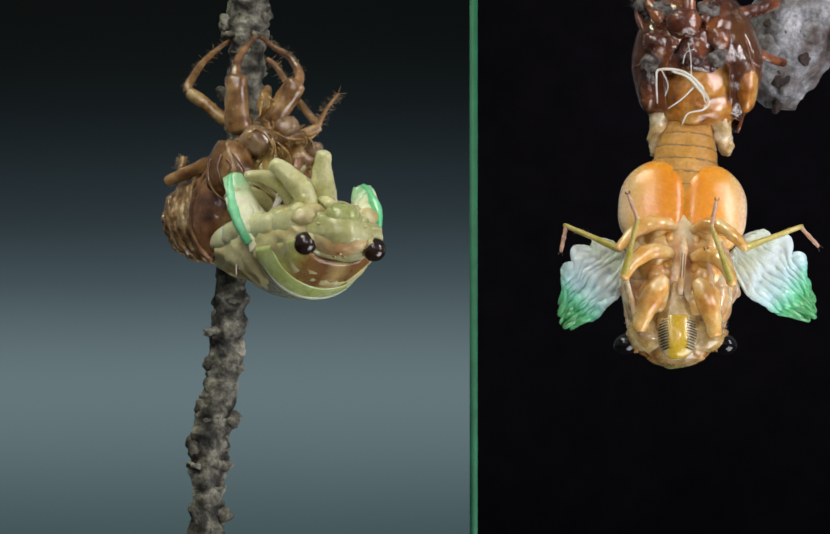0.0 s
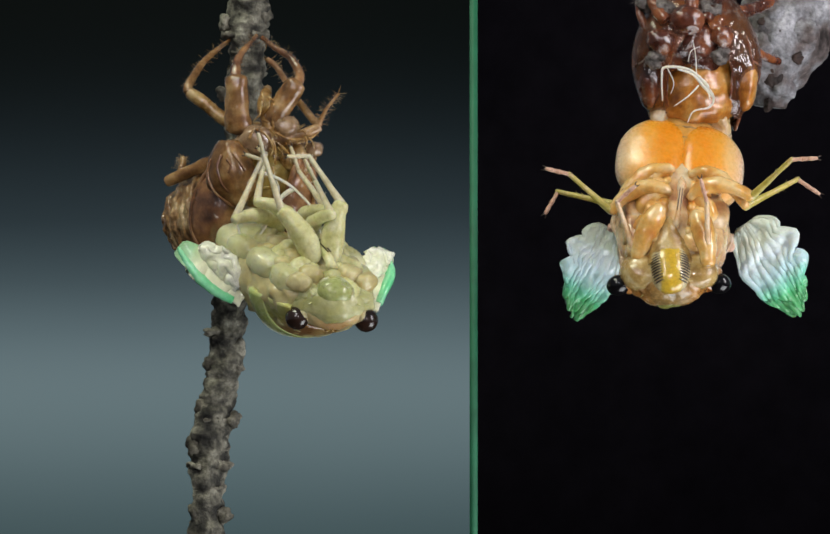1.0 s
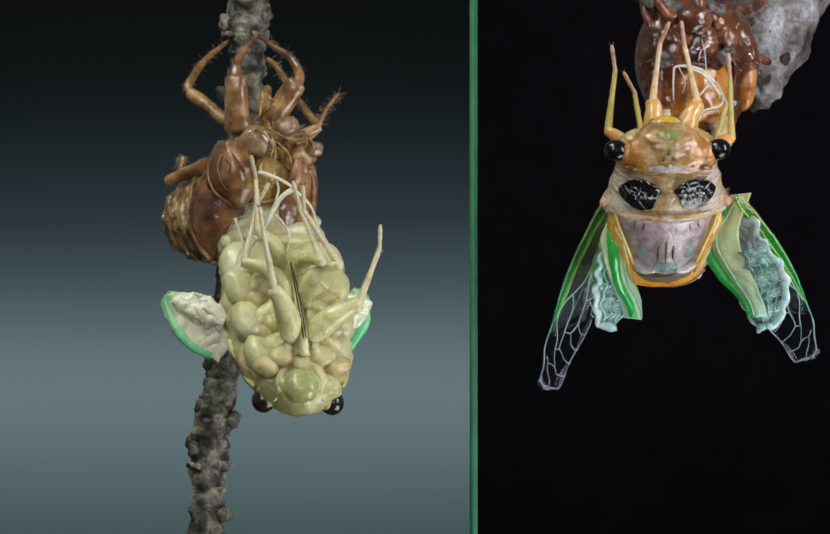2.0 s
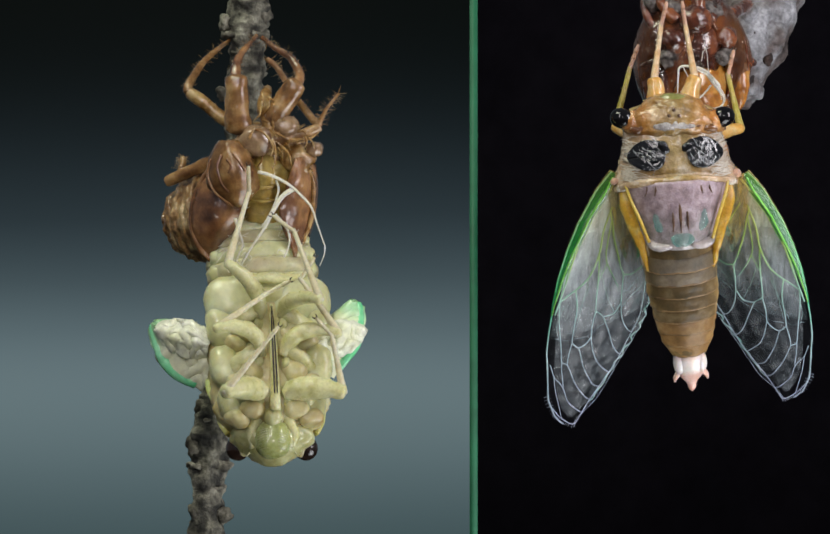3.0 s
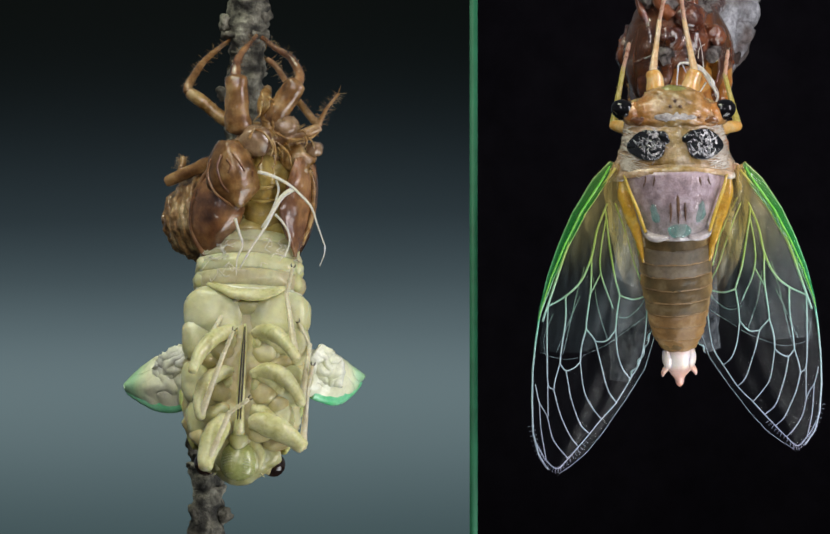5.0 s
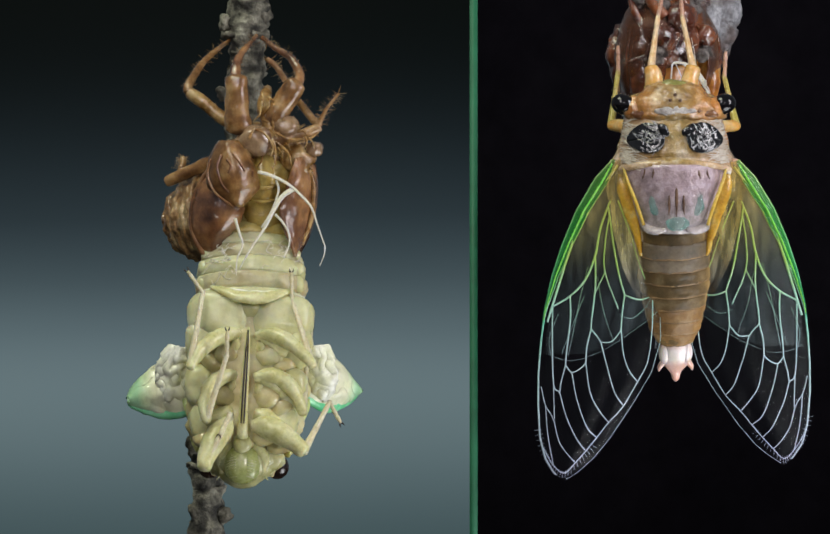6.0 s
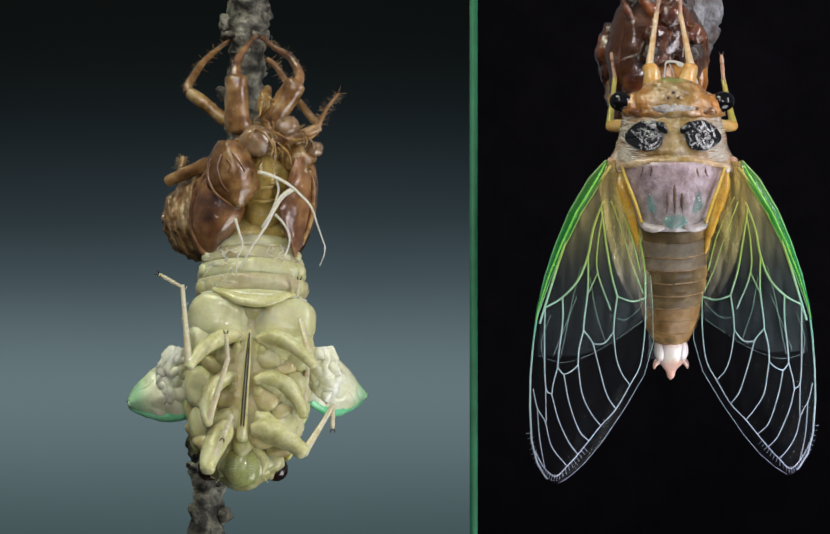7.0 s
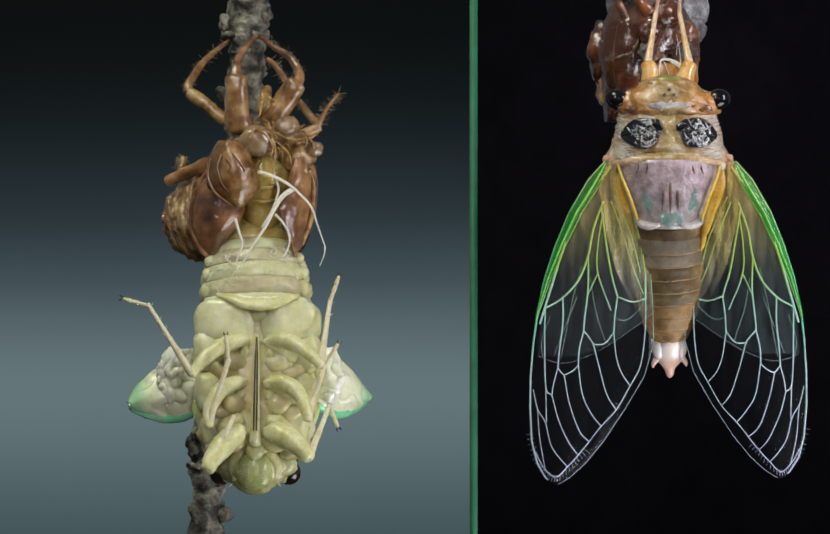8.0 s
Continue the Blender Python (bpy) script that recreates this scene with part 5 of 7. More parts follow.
    for s in (-1, 1):
        bm = bmesh.new()
        tube(bm, [(s * 18, -66, -122, 5), (s * 34, -62, -124, 9), (s * 50, -54, -120, 9), (s * 60, -42, -108, 5)], n=12, k=4, flat=0.6, rough=2)
        part("scutum_lobe", bm, M["pearl"], top)
        bm = bmesh.new()
        tube(bm, [(s * 94, -38, -8, 2.4), (s * 86, -46, -36, 3.2), (s * 72, -52, -72, 3.4), (s * 58, -54, -114, 3.0)], n=9, k=4)
        part("back_edge", bm, M["nose2"], top, "yellow rim of the back plate")
        bm = bmesh.new()
        tube(bm, [(s * 98, -22, -16, 6), (s * 92, -24, -50, 13), (s * 78, -22, -95, 11), (s * 66, -18, -140, 6), (s * 60, -14, -170, 2)], n=14, k=4, flat=0.6, rough=2.5)
        part("wing_hinge", bm, M["amber2"], top, "amber wing hinge")
        bm = bmesh.new()
        blob(bm, (s * 112, -16, 0), (9, 9, 7), 0.9, s * 25, 3, 0.1, 16)
        part("shoulder", bm, M["toe"], top, "rosy shoulder knob")
        bm = bmesh.new()
        blob(bm, (s * 100, -20, -14), (10, 8, 9), 0.9, 0, 3, 0.1, 16)
        part("hinge_plate", bm, M["wrinkle"], top, "pearly hinge plate")
    # head: broad, with the eyes out at its corners
    bm = bmesh.new()
    hull(bm, [(70, 60, 38, 36), (82, 90, 50, 40), (98, 94, 52, 44), (114, 82, 49, 46), (130, 62, 42, 42), (144, 44, 31, 34), (151, 28, 14, 20), (154, 4, 2, 6)], n=48, k=6, rough=6, freq=0.05)
    head = part("head", bm, M["tan"], top, pivot=NECK)

    def hp(name, bm, mat, label=""):
        bmesh.ops.translate(bm, verts=bm.verts, vec=-NECK)
        return part(name, bm, M[mat], head, label)
    for s in (-1, 1):
        bm = bmesh.new()
        egg(bm, (s * 92, -8, 109), (23, 21, 19), turn=Matrix.Rotation(radians(s * -14), 4, "Y"), seg=36)
        hp("eye", bm, "eye_black", "glossy black eye")
        bm = bmesh.new()
        egg(bm, (s * 68, -6, 102), (27, 27, 22), turn=Matrix.Rotation(radians(s * 22), 4, "Y"), seg=30, rough=5, freq=0.06)
        hp("temple", bm, "temple", "orange brown temple")
        bm = bmesh.new()
        tube(bm, [(s * 40, 10, 128, 3.0), (s * 46, 8, 134, 1.5), (s * 53, 6, 141, 0.6)], n=6)
        hp("antenna", bm, "tibia")
        bm = bmesh.new()
        blob(bm, (s * 44, 18, 98), (46, 28, 34), 0.85, s * 6, 3, 0.04, 30)
        hp("cheek", bm, "cheek")
        sb = bmesh.new()
        for i in range(60):
            x, z = s * rng.uniform(36, 90), rng.uniform(58, 100)
            p = Vector((x, 34 - 0.10 * abs(x) + 6, z))
            tube(sb, [(*p, 0.5), (*(p + Vector((rng.uniform(-5, 5), 7, rng.uniform(-7, 3)))), 0.2)], n=4, k=1)
        tagged(hp("hair", sb, "wrinkle", "fine pale hair"), kind="stuff")
    for x, z in ((0, 126), (-9, 116), (9, 116)):
        bm = bmesh.new()
        egg(bm, (x, -45 + (126 - z) * -0.4, z), (3.4, 3.5, 3.4), seg=10)
        hp("ocellus", bm, "stripe")
    bm = bmesh.new()
    blob(bm, (0, 36, 96), (39, 30, 54), 0.95, 0, 2, 0.05, 30)
    hp("clypeus", bm, "nose", "yellow bulging face")
    bm = bmesh.new()
    egg(bm, (0, -12, 138), (30, 20, 17), seg=24, rough=3)
    hp("brow", bm, "brow", "olive brow bump")
    for s in (-1, 1):
        for i in range(12):
            z = 72 + i * 5.2
            r = math.sqrt(max(0.05, 1 - ((z - 96) / 54) ** 2)) ** 0.9
            bm = bmesh.new()
            tube(bm, [(s * 39 * r * math.sin(radians(a)) * 1.02, 36 + 30 * r * math.cos(radians(a)) * 1.03, z + a * 0.10, w) for a, w in ((26, 0.6), (40, 1.4), (54, 1.3), (64, 0.6))], n=5)
            hp("face_stripe", bm, "claw")
    for x, z, rx, rz in ((-64, 90, 18, 6), (64, 90, 18, 6), (-40, 96, 9, 3), (40, 96, 9, 3)):
        bm = bmesh.new()
        egg(bm, (x, -50 + abs(x) * 0.20, z), (rx, 4, rz), rough=4, freq=0.12, seg=14)
        hp("head_spot", bm, "head_dark", "dark brown mark on the head")
    bm = bmesh.new()
    egg(bm, (0, -49, 96), (38, 5, 8), rough=6, freq=0.10, seg=26)
    hp("head_band", bm, "bloom", "whitish bloom behind the head")
    bm = bmesh.new()
    tube(bm, [(0, 34, 92, 44), (0, 42, 66, 36), (0, 50, 42, 24), (0, 58, 20, 12), (0, 62, 6, 6)], n=26, k=5, flat=0.62, rough=2.5, freq=0.06)
    hp("mouth_plate", bm, "cheek", "golden wedge of the lower face")
    # beak
    bm = bmesh.new()
    tube(bm, [(0, 60, 30, 6), (0, 74, 8, 5), (0, 82, -14, 5), (0, 84, -38, 6.5), (0, 84, -48, 8.5), (0, 82, -58, 7.5), (0, 78, -74, 1.8)], n=11)
    part("rostrum", bm, M["shin"], top)
    for x in (-2.4, 2.4):
        bm = bmesh.new()
        tube(bm, [(x, 80, 4, 0.9), (x, 87, -16, 1.1), (x, 90, -40, 0.9)], n=6)
        part("rostrum_groove", bm, M["stripe"], top)
    venter(top, AMBER_HIPS, (92, 96, 80), ("leg", "amber_bulb", "belly"), 20, False)
    for s in (-1, 1):
        for i in range(5):
            bm = bmesh.new()
            blob(bm, (s * (70, 78, 85, 84, 80)[i], 16 + 4 * (i % 2), 66 - 27 * i), (15, 22, 17), 0.8, s * (10 - 14 * (i % 2)), 4, 0.05, 20, i)
            part("flank_fold", bm, M["flank_skin"], top, "wet wrinkled flank skin")
    # swollen belly lobes
    lobes = []
    for s in (-1, 1):
        bm = bmesh.new()
        egg(bm, (0, 0, 0), (1, 1, 1), seg=40)
        for v in bm.verts:
            c = v.co
            e = [math.copysign(abs(q) ** 0.74, q) for q in c]
            v.co = Vector((s * (55 + 66 * e[0]), 6 + 48 * e[1] * (1 - 0.26 * e[0]), -146 + 84 * e[2] * (1 - 0.20 * e[0]) - 8 * (e[2] < 0) * (1 - abs(e[0] - 0.2))))
        lobes.append(part("operculum", bm, M["orange"], top, "orange swollen belly lobe with pearly sides"))
    # abdomen, hinged at the waist
    wide = [(-110, 66), (-150, 66), (-205, 65), (-250, 60), (-290, 52), (-330, 41), (-345, 30), (-350, 20)]
    zs, ws = [a for a, _ in wide][::-1], [b for _, b in wide][::-1]
    bm = bmesh.new()
    hull(bm, [(z, w * 0.93, w * 0.72, w * 0.66) for z, w in wide], n=30)
    ab = part("abdomen", bm, M["band_dark"], top, pivot=HINGE)
    edges = np.linspace(-140, -342, 9)
    for i, (a, b) in enumerate(zip(edges, edges[1:])):
        bm = bmesh.new()
        w0, w1 = np.interp(a, zs, ws), np.interp(b, zs, ws)
        hull(bm, [(a + 3, w0 * 0.95, w0 * 0.72, w0 * 0.66), (a - 2, w0 * 1.0, w0 * 0.76, w0 * 0.70), ((a + b) / 2, (w0 + w1) / 2 * 1.015, (w0 + w1) * 0.39, (w0 + w1) * 0.36), (b + 2, w1 * 1.03, w1 * 0.79, w1 * 0.73), (b - 1, w1 * 0.95, w1 * 0.7, w1 * 0.66)], n=40, k=4, rough=3, freq=0.05)
        bmesh.ops.translate(bm, verts=bm.verts, vec=-HINGE)
        part("abdomen_segment", bm, M[("band_grey", "band_grey", "band_dark", "band_dark", "band_dark", "band", "band", "band")[i]], ab)
        bm = bmesh.new()
        hull(bm, [(b + 4, w1 * 1.02, w1 * 0.77, w1 * 0.71), (b + 2.5, w1 * 1.04, w1 * 0.80, w1 * 0.74), (b, w1 * 1.02, w1 * 0.78, w1 * 0.72)], n=30, k=2, rough=3, freq=0.05)
        bmesh.ops.translate(bm, verts=bm.verts, vec=-HINGE)
        part("segment_edge", bm, M["edge"], ab)
    bm = bmesh.new()
    hull(bm, [(-338, 26, 24, 24), (-350, 31, 28, 24), (-372, 28, 24, 22), (-386, 22, 16, 16), (-402, 10, 9, 9), (-414, 7, 7, 7), (-420, 2, 2, 2)], n=22, rough=2)
    for s in (-1, 1):
        egg(bm, (s * 20, -10, -358), (12, 14, 22))
        tube(bm, [(s * 20, -4, -376, 7), (s * 29, -4, -388, 5), (s * 31, -4, -397, 1.5)], n=8)
    bmesh.ops.translate(bm, verts=bm.verts, vec=-HINGE)
    part("tail_tip", bm, M["tail"], ab, "pink and white tail tip")
    legs = {}
    for i, kind in enumerate(("front", "mid", "hind")):
        for s, side in ((-1, "a"), (1, "b")):
            legs[kind, side] = leg_parts(top, ("leg", "tibia", "toe") if i else ("leg", "shin", "toe"), AMBER_SIZES[i], (1.6, 1.15, 1.05)[i], (-s) * (6, 22, 20)[i])
    return top, head, ab, lobes, legs


pale_cicada, pale_head, pale_ab, pale_legs = pale_insect("soft pale green new cicada hanging out of its cast skin")
amber_cicada, amber_head, amber_ab, amber_lobes, amber_legs = amber_insect("amber new cicada spreading green-edged clear wings")


# ---- wings ----
EDGE = [(305, 1140, 1165), (340, 1108, 1185), (400, 1073, 1210), (460, 1048, 1222), (520, 1028, 1225), (580, 1014, 1229), (640, 1006, 1230), (700, 1001, 1213), (760, 1000, 1178), (820, 1003, 1138), (860, 1013, 1105), (885, 1027, 1078), (895, 1038, 1062), (899, 1047, 1053)]
CUTS = [305, 380, 455, 530, 605, 680, 755, 830, 899]
VEINS = [
    (4.2, [(1150, 315), (1090, 400), (1062, 470), (1040, 540), (1020, 605)]), (3.2, [(1136, 380), (1118, 430), (1108, 480), (1090, 525), (1060, 558), (1030, 576)]),
    (2.8, [(1108, 480), (1108, 540), (1101, 600), (1100, 617)]), (2.8, [(1062, 556), (1062, 600), (1055, 660), (1053, 685)]),
    (2.6, [(1030, 575), (1029, 640), (1031, 720), (1042, 735)]), (2.4, [(1053, 685), (1045, 715), (1042, 735)]),
    (2.6, [(1053, 685), (1064, 697), (1080, 690), (1090, 680)]), (2.8, [(1100, 617), (1092, 650), (1090, 680)]),
    (2.6, [(1100, 617), (1112, 632), (1118, 642)]), (2.6, [(1118, 642), (1138, 640), (1155, 620)]),
    (3.0, [(1132, 390), (1140, 450), (1150, 510), (1162, 555)]), (2.6, [(1162, 555), (1157, 590), (1155, 620)]),
    (3.4, [(1168, 330), (1196, 420), (1212, 500), (1214, 558)]), (2.8, [(1162, 555), (1190, 564), (1214, 558)]),
    (2.2, [(1150, 380), (1172, 440), (1190, 500), (1210, 550)]), (2.2, [(1156, 370), (1186, 440), (1204, 510)]),
    (2.2, [(1135, 400), (1126, 460), (1126, 512), (1150, 580)]), (1.8, [(1126, 512), (1108, 550)]),
    (2.2, [(1214, 558), (1213, 620), (1205, 680), (1186, 718)]), (2.2, [(1155, 620), (1160, 665), (1170, 695), (1186, 718)]),
    (2.2, [(1118, 642), (1130, 690), (1143, 735), (1160, 762)]), (2.2, [(1090, 680), (1098, 735), (1115, 770), (1132, 792)]),
    (2.2, [(1064, 697), (1074, 750), (1092, 800), (1110, 820)]), (2.2, [(1042, 735), (1054, 780), (1072, 820), (1090, 845)]),
    (2.0, [(1008, 725), (1016, 760), (1030, 785), (1042, 830), (1070, 866)]), (2.0, [(1031, 720), (1032, 785)]),
    (1.8, [(1016, 760), (1020, 815), (1030, 872)]),
    (0.8, [(1095, 500), (1080, 560), (1068, 620), (1058, 668)]), (0.8, [(1112, 520), (1122, 580), (1140, 638)]), (0.8, [(1040, 590), (1024, 635), (1026, 668)]), (0.8, [(1088, 555), (1070, 600), (1046, 662)]),
    (0.6, [(1018, 664), (1060, 676), (1105, 664), (1150, 640), (1200, 606), (1230, 582)]), (0.8, [(1150, 590), (1176, 598), (1200, 580), (1212, 560)]),
    (2.0, [(1186, 718), (1160, 762), (1132, 792), (1110, 820), (1090, 845), (1070, 866), (1050, 884), (1030, 872), (1012, 840)]),
]


def wing(s, top):
    """One forewing as rigid cross panels that unfold; s=-1 on the insect's left in the picture at rest."""
    ys = [e[0] for e in EDGE]

    def lo(y):
        return np.interp(y, ys, [e[1] for e in EDGE])

    def hi(y):
        return np.interp(y, ys, [e[2] for e in EDGE])

    def place(x, y, lift=0.0):
        u = (x - 1140) * (1 if s < 0 else -1)
        w = (x - lo(y)) / max(8, hi(y) - lo(y))
        return Vector((u, -lift - 16 * math.sin(math.pi * min(1, max(0, w))) + 2.2 * math.sin(x * 0.13 + y * 0.05) * (y > 400), 305 - y))

    def band(y):
        """Width of the green band along the leading edge."""
        return 27 * min(1.0, (y - 296) / 44) * max(0.06, 1 - max(0.0, (y - 330) / 290) ** 1.5)

    def clip(pts, a, b):
        """The stretches of a vein between two cuts."""
        runs, run = [], []
        for p, q in zip(pts, pts[1:]):
            t0, t1 = 0.0, 1.0
            dy = q[1] - p[1]
            if abs(dy) < 1e-6:
                if not a <= p[1] <= b:
                    t1 = -1
            else:
                u, w = sorted(((a - p[1]) / dy, (b - p[1]) / dy))
                t0, t1 = max(0.0, u), min(1.0, w)
            if t1 - t0 < 1e-6:
                if len(run) > 1:
                    runs.append(run)
                run = []
                continue
            e0 = (p[0] + (q[0] - p[0]) * t0, p[1] + dy * t0)
            e1 = (p[0] + (q[0] - p[0]) * t1, p[1] + dy * t1)
            if not run:
                run = [e0]
            run.append(e1)
            if t1 < 1:
                runs.append(run)
                run = []
        if len(run) > 1:
            runs.append(run)
        return runs
    veins = []
    for r, pts in VEINS:
        veins.append((r, smooth_path(pts, 9), False))
    veins.append((4.0, [(lo(y) + 2.5, y) for y in np.arange(306, 892, 4)], True))
    veins.append((2.4, [(lo(y) + band(y), y) for y in np.arange(316, 606, 4)], False))
    veins.append((1.0, [(hi(y) - 1, y) for y in np.arange(310, 899, 4)], False))
    margin = smooth_path([(1100, 832), (1078, 858), (1052, 882), (1032, 874), (1016, 846), (1006, 806)], 5)
    for q in margin:
        d = Vector((q[0] - 1062, q[1] - 800)).normalized()
        veins.append((0.9, [(q[0] - d.x * 2, q[1] - d.y * 2), (q[0] + d.x * 11, q[1] + d.y * 11)], False))
    panels = []
    for a, b in zip(CUTS, CUTS[1:]):
        bm = bmesh.new()

        def film(u, v):
            y = a + (b - a) * v
            return place(lo(y) + (hi(y) - lo(y)) * u, y)
        sheet(bm, film, 18, 10, 0)
        ob = part("wing_panel", bm, M["film"], top, "clear veined wing panel")
        for mat, flag in (("vein", False), ("costa", True)):
            bm = bmesh.new()
            some = False
            for r, pts, edge in veins:
                if edge != flag:
                    continue
                for run in clip(pts, a, b):
                    some = True
                    tube(bm, [(*place(x, y, 1.5), r * (0.38 if r < 1 else 0.62 if y < 480 else 0.62 - 0.2 * min(1.0, (y - 480) / 160))) for x, y in run], n=6, k=1, flat=0.7)
            if some:
                part("vein" if not flag else "costal_edge", bm, M[mat], ob, "" if not flag else "green thick leading edge")
            else:
                bm.free()
        if a < 680:
            bm = bmesh.new()

            def haze(u, v):
                low = 664 - 84 * max(0.0, u - 0.35) ** 1.4 * 1.8
                y = a + max(0.5, min(b, low) - a) * v
                return place(lo(y) + 12 + (hi(y) - lo(y) - 14) * u, y, -4)
            sheet(bm, haze, 14, 6, 0)
            part("hindwing_film", bm, M["haze"], ob, "faint bluish hindwing under the panel")
        if a < 600:
            bm = bmesh.new()

            def cell(u, v):
                y = a + (min(b, 605) - a) * v
                return place(lo(y) + band(y) * u, y, 2.5 + 2 * math.sin(math.pi * u))
            sheet(bm, cell, 4, 8, 0)
            part("costal_cell", bm, M["cell"], ob, "green band along the leading edge")
            bm = bmesh.new()
            tube(bm, [(*place(lo(y) + band(y) * 0.60, y, 5), 0.7 + 1.3 * band(y) / 27 + 0.35 * math.sin(y * 0.8)) for y in np.linspace(max(a, 312), min(b, 600), 26)], n=7, k=1)
            part("costal_vein", bm, M["bright_vein"], ob, "bright beaded vein in the green band")
            bm = bmesh.new()

            def inner(u, v):
                y = a + (min(b, 605) - a) * v
                return place(hi(y) - min(hi(y) - lo(y) - band(y), 2 + 74 * math.sin(math.pi * min(1, (y - 262) / 345)) ** 0.7) * u, y, 1.0 + 2 * math.sin(14 * u))
            sheet(bm, inner, 10, 10, 0)
            part("anal_cell", bm, M["anal"], ob, "milky yellow inner cell")
        panels.append(ob)
    bm = bmesh.new()
    rim = 50 * (1 if s < 0 else -1)

    def veil(u, v):
        y = 440 + 438 * v
        a, b = lo(y) + 24, hi(y) + 2 + 4 * math.sin(y * 0.22)
        q = place(a + (b - a) * u, y, -6 + 3 * noise.noise(Vector((u * 9, v * 12, s))))
        return (q.x - rim, q.y, q.z)
    sheet(bm, veil, 34, 60, 0)
    hind = part("hindwing", bm, M["veil"], top, "milky damp hindwing under the forewing")
    bm = bmesh.new()

    def cloud(u, v):
        y = 345 + 330 * v
        a, b = lo(y) + 26, hi(y) - 2
        q = place(a + (b - a) * u, y, -9 + 4 * noise.noise(Vector((u * 7, v * 9, s + 3))))
        return (q.x - rim, q.y, q.z)
    sheet(bm, cloud, 24, 40, 0)
    part("milky_film", bm, M["cloud"], hind, "cloudy white part of the hindwing")
    bm = bmesh.new()
    edge = []
    for k in range(56):
        q = veil(1.0, 0.02 + 0.96 * k / 55)
        edge.append((q[0], q[1] - 1, q[2], 1.5 + 0.8 * math.sin(k * 1.7)))
    tube(bm, edge, n=6, k=2)
    part("scalloped_edge", bm, M["pucker"], hind, "puckered white edge")
    return panels, hind


def crumpled_fan(s, top):
    """Damp folded wing: a scalloped fan of radiating wrinkles that opens along its own -z."""
    bm = bmesh.new()
    size = 0.94 if s < 0 else 1.02

    def front(u, v):
        a = 2 * u - 1
        warp = noise.noise(Vector((u * 3, v * 3, s * 5)))
        width = 58 * math.sin(math.pi * (0.07 + 0.82 * v ** 0.85)) ** 0.75
        lobe = 1 + 0.13 * 2.2 * abs(math.sin(v * 10 + 0.6)) ** 0.7 * (a * s > 0) * abs(a) + 0.04 * math.sin(v * 19)
        ridge = abs(math.sin(u * 27 + 5 * warp + 5 * v)) * (1 + 5 * v)
        cross = 5 * abs(math.sin(v * 19 + 5 * warp + 3 * a)) * v
        y = -16 * math.sin(math.pi * min(1, 0.15 + 0.8 * v)) - ridge - cross - 8 * noise.fractal(Vector((u * 4, v * 6, s)), 1.0, 2.0, 4)
        end = 1 - 0.13 * a * a - 0.10 * a * s + 0.05 * abs(math.sin(a * 7 + 1))
        return (size * (a * width * lobe + 3 * warp), y, size * (92 - 184 * v * end))
    sheet(bm, front, 90, 44, 5)
    return part("hindwing", bm, M["crumple"], top, "crumpled white and green hindwing")


def wing_strap(s, top):
    """The half-stretched wing's narrow stalk with its green leading edge."""
    bm = bmesh.new()
    out = 1

    def body(u, v):
        w = 15 + 22 * math.sin(math.pi * min(1, 0.15 + 0.8 * v)) ** 1.2
        bend = 34 * math.sin(5.2 * v - 0.6)
        x = (u - 0.5) * 2 * w - bend
        return (out * x, -14 * math.sin(math.pi * u) + 5 * math.sin(9 * v + 3 * u) + 4 * noise.noise(Vector((u * 4, v * 9, s))), 115 - 230 * v)
    sheet(bm, body, 18, 50, 5)
    ob = part("half_stretched_wing", bm, M["strap"], top, "soft half-stretched wing stalk, green and cream")
    for u0, r, mat in ((0.20, 10, "cell_solid"), (0.55, 1.8, "vein_soft")):
        bm = bmesh.new()
        rows = []
        for i in range(22):
            q = Vector(body(u0 + 0.04 * math.sin(i * 0.7), 0.02 + 0.96 * i / 21))
            rows.append((q.x, q.y - 5, q.z, r * (0.6 + 0.4 * math.sin(math.pi * (i + 2) / 25))))
        tube(bm, rows, n=9, k=2, rough=0.8)
        part("vein", bm, M[mat], ob)
    return ob


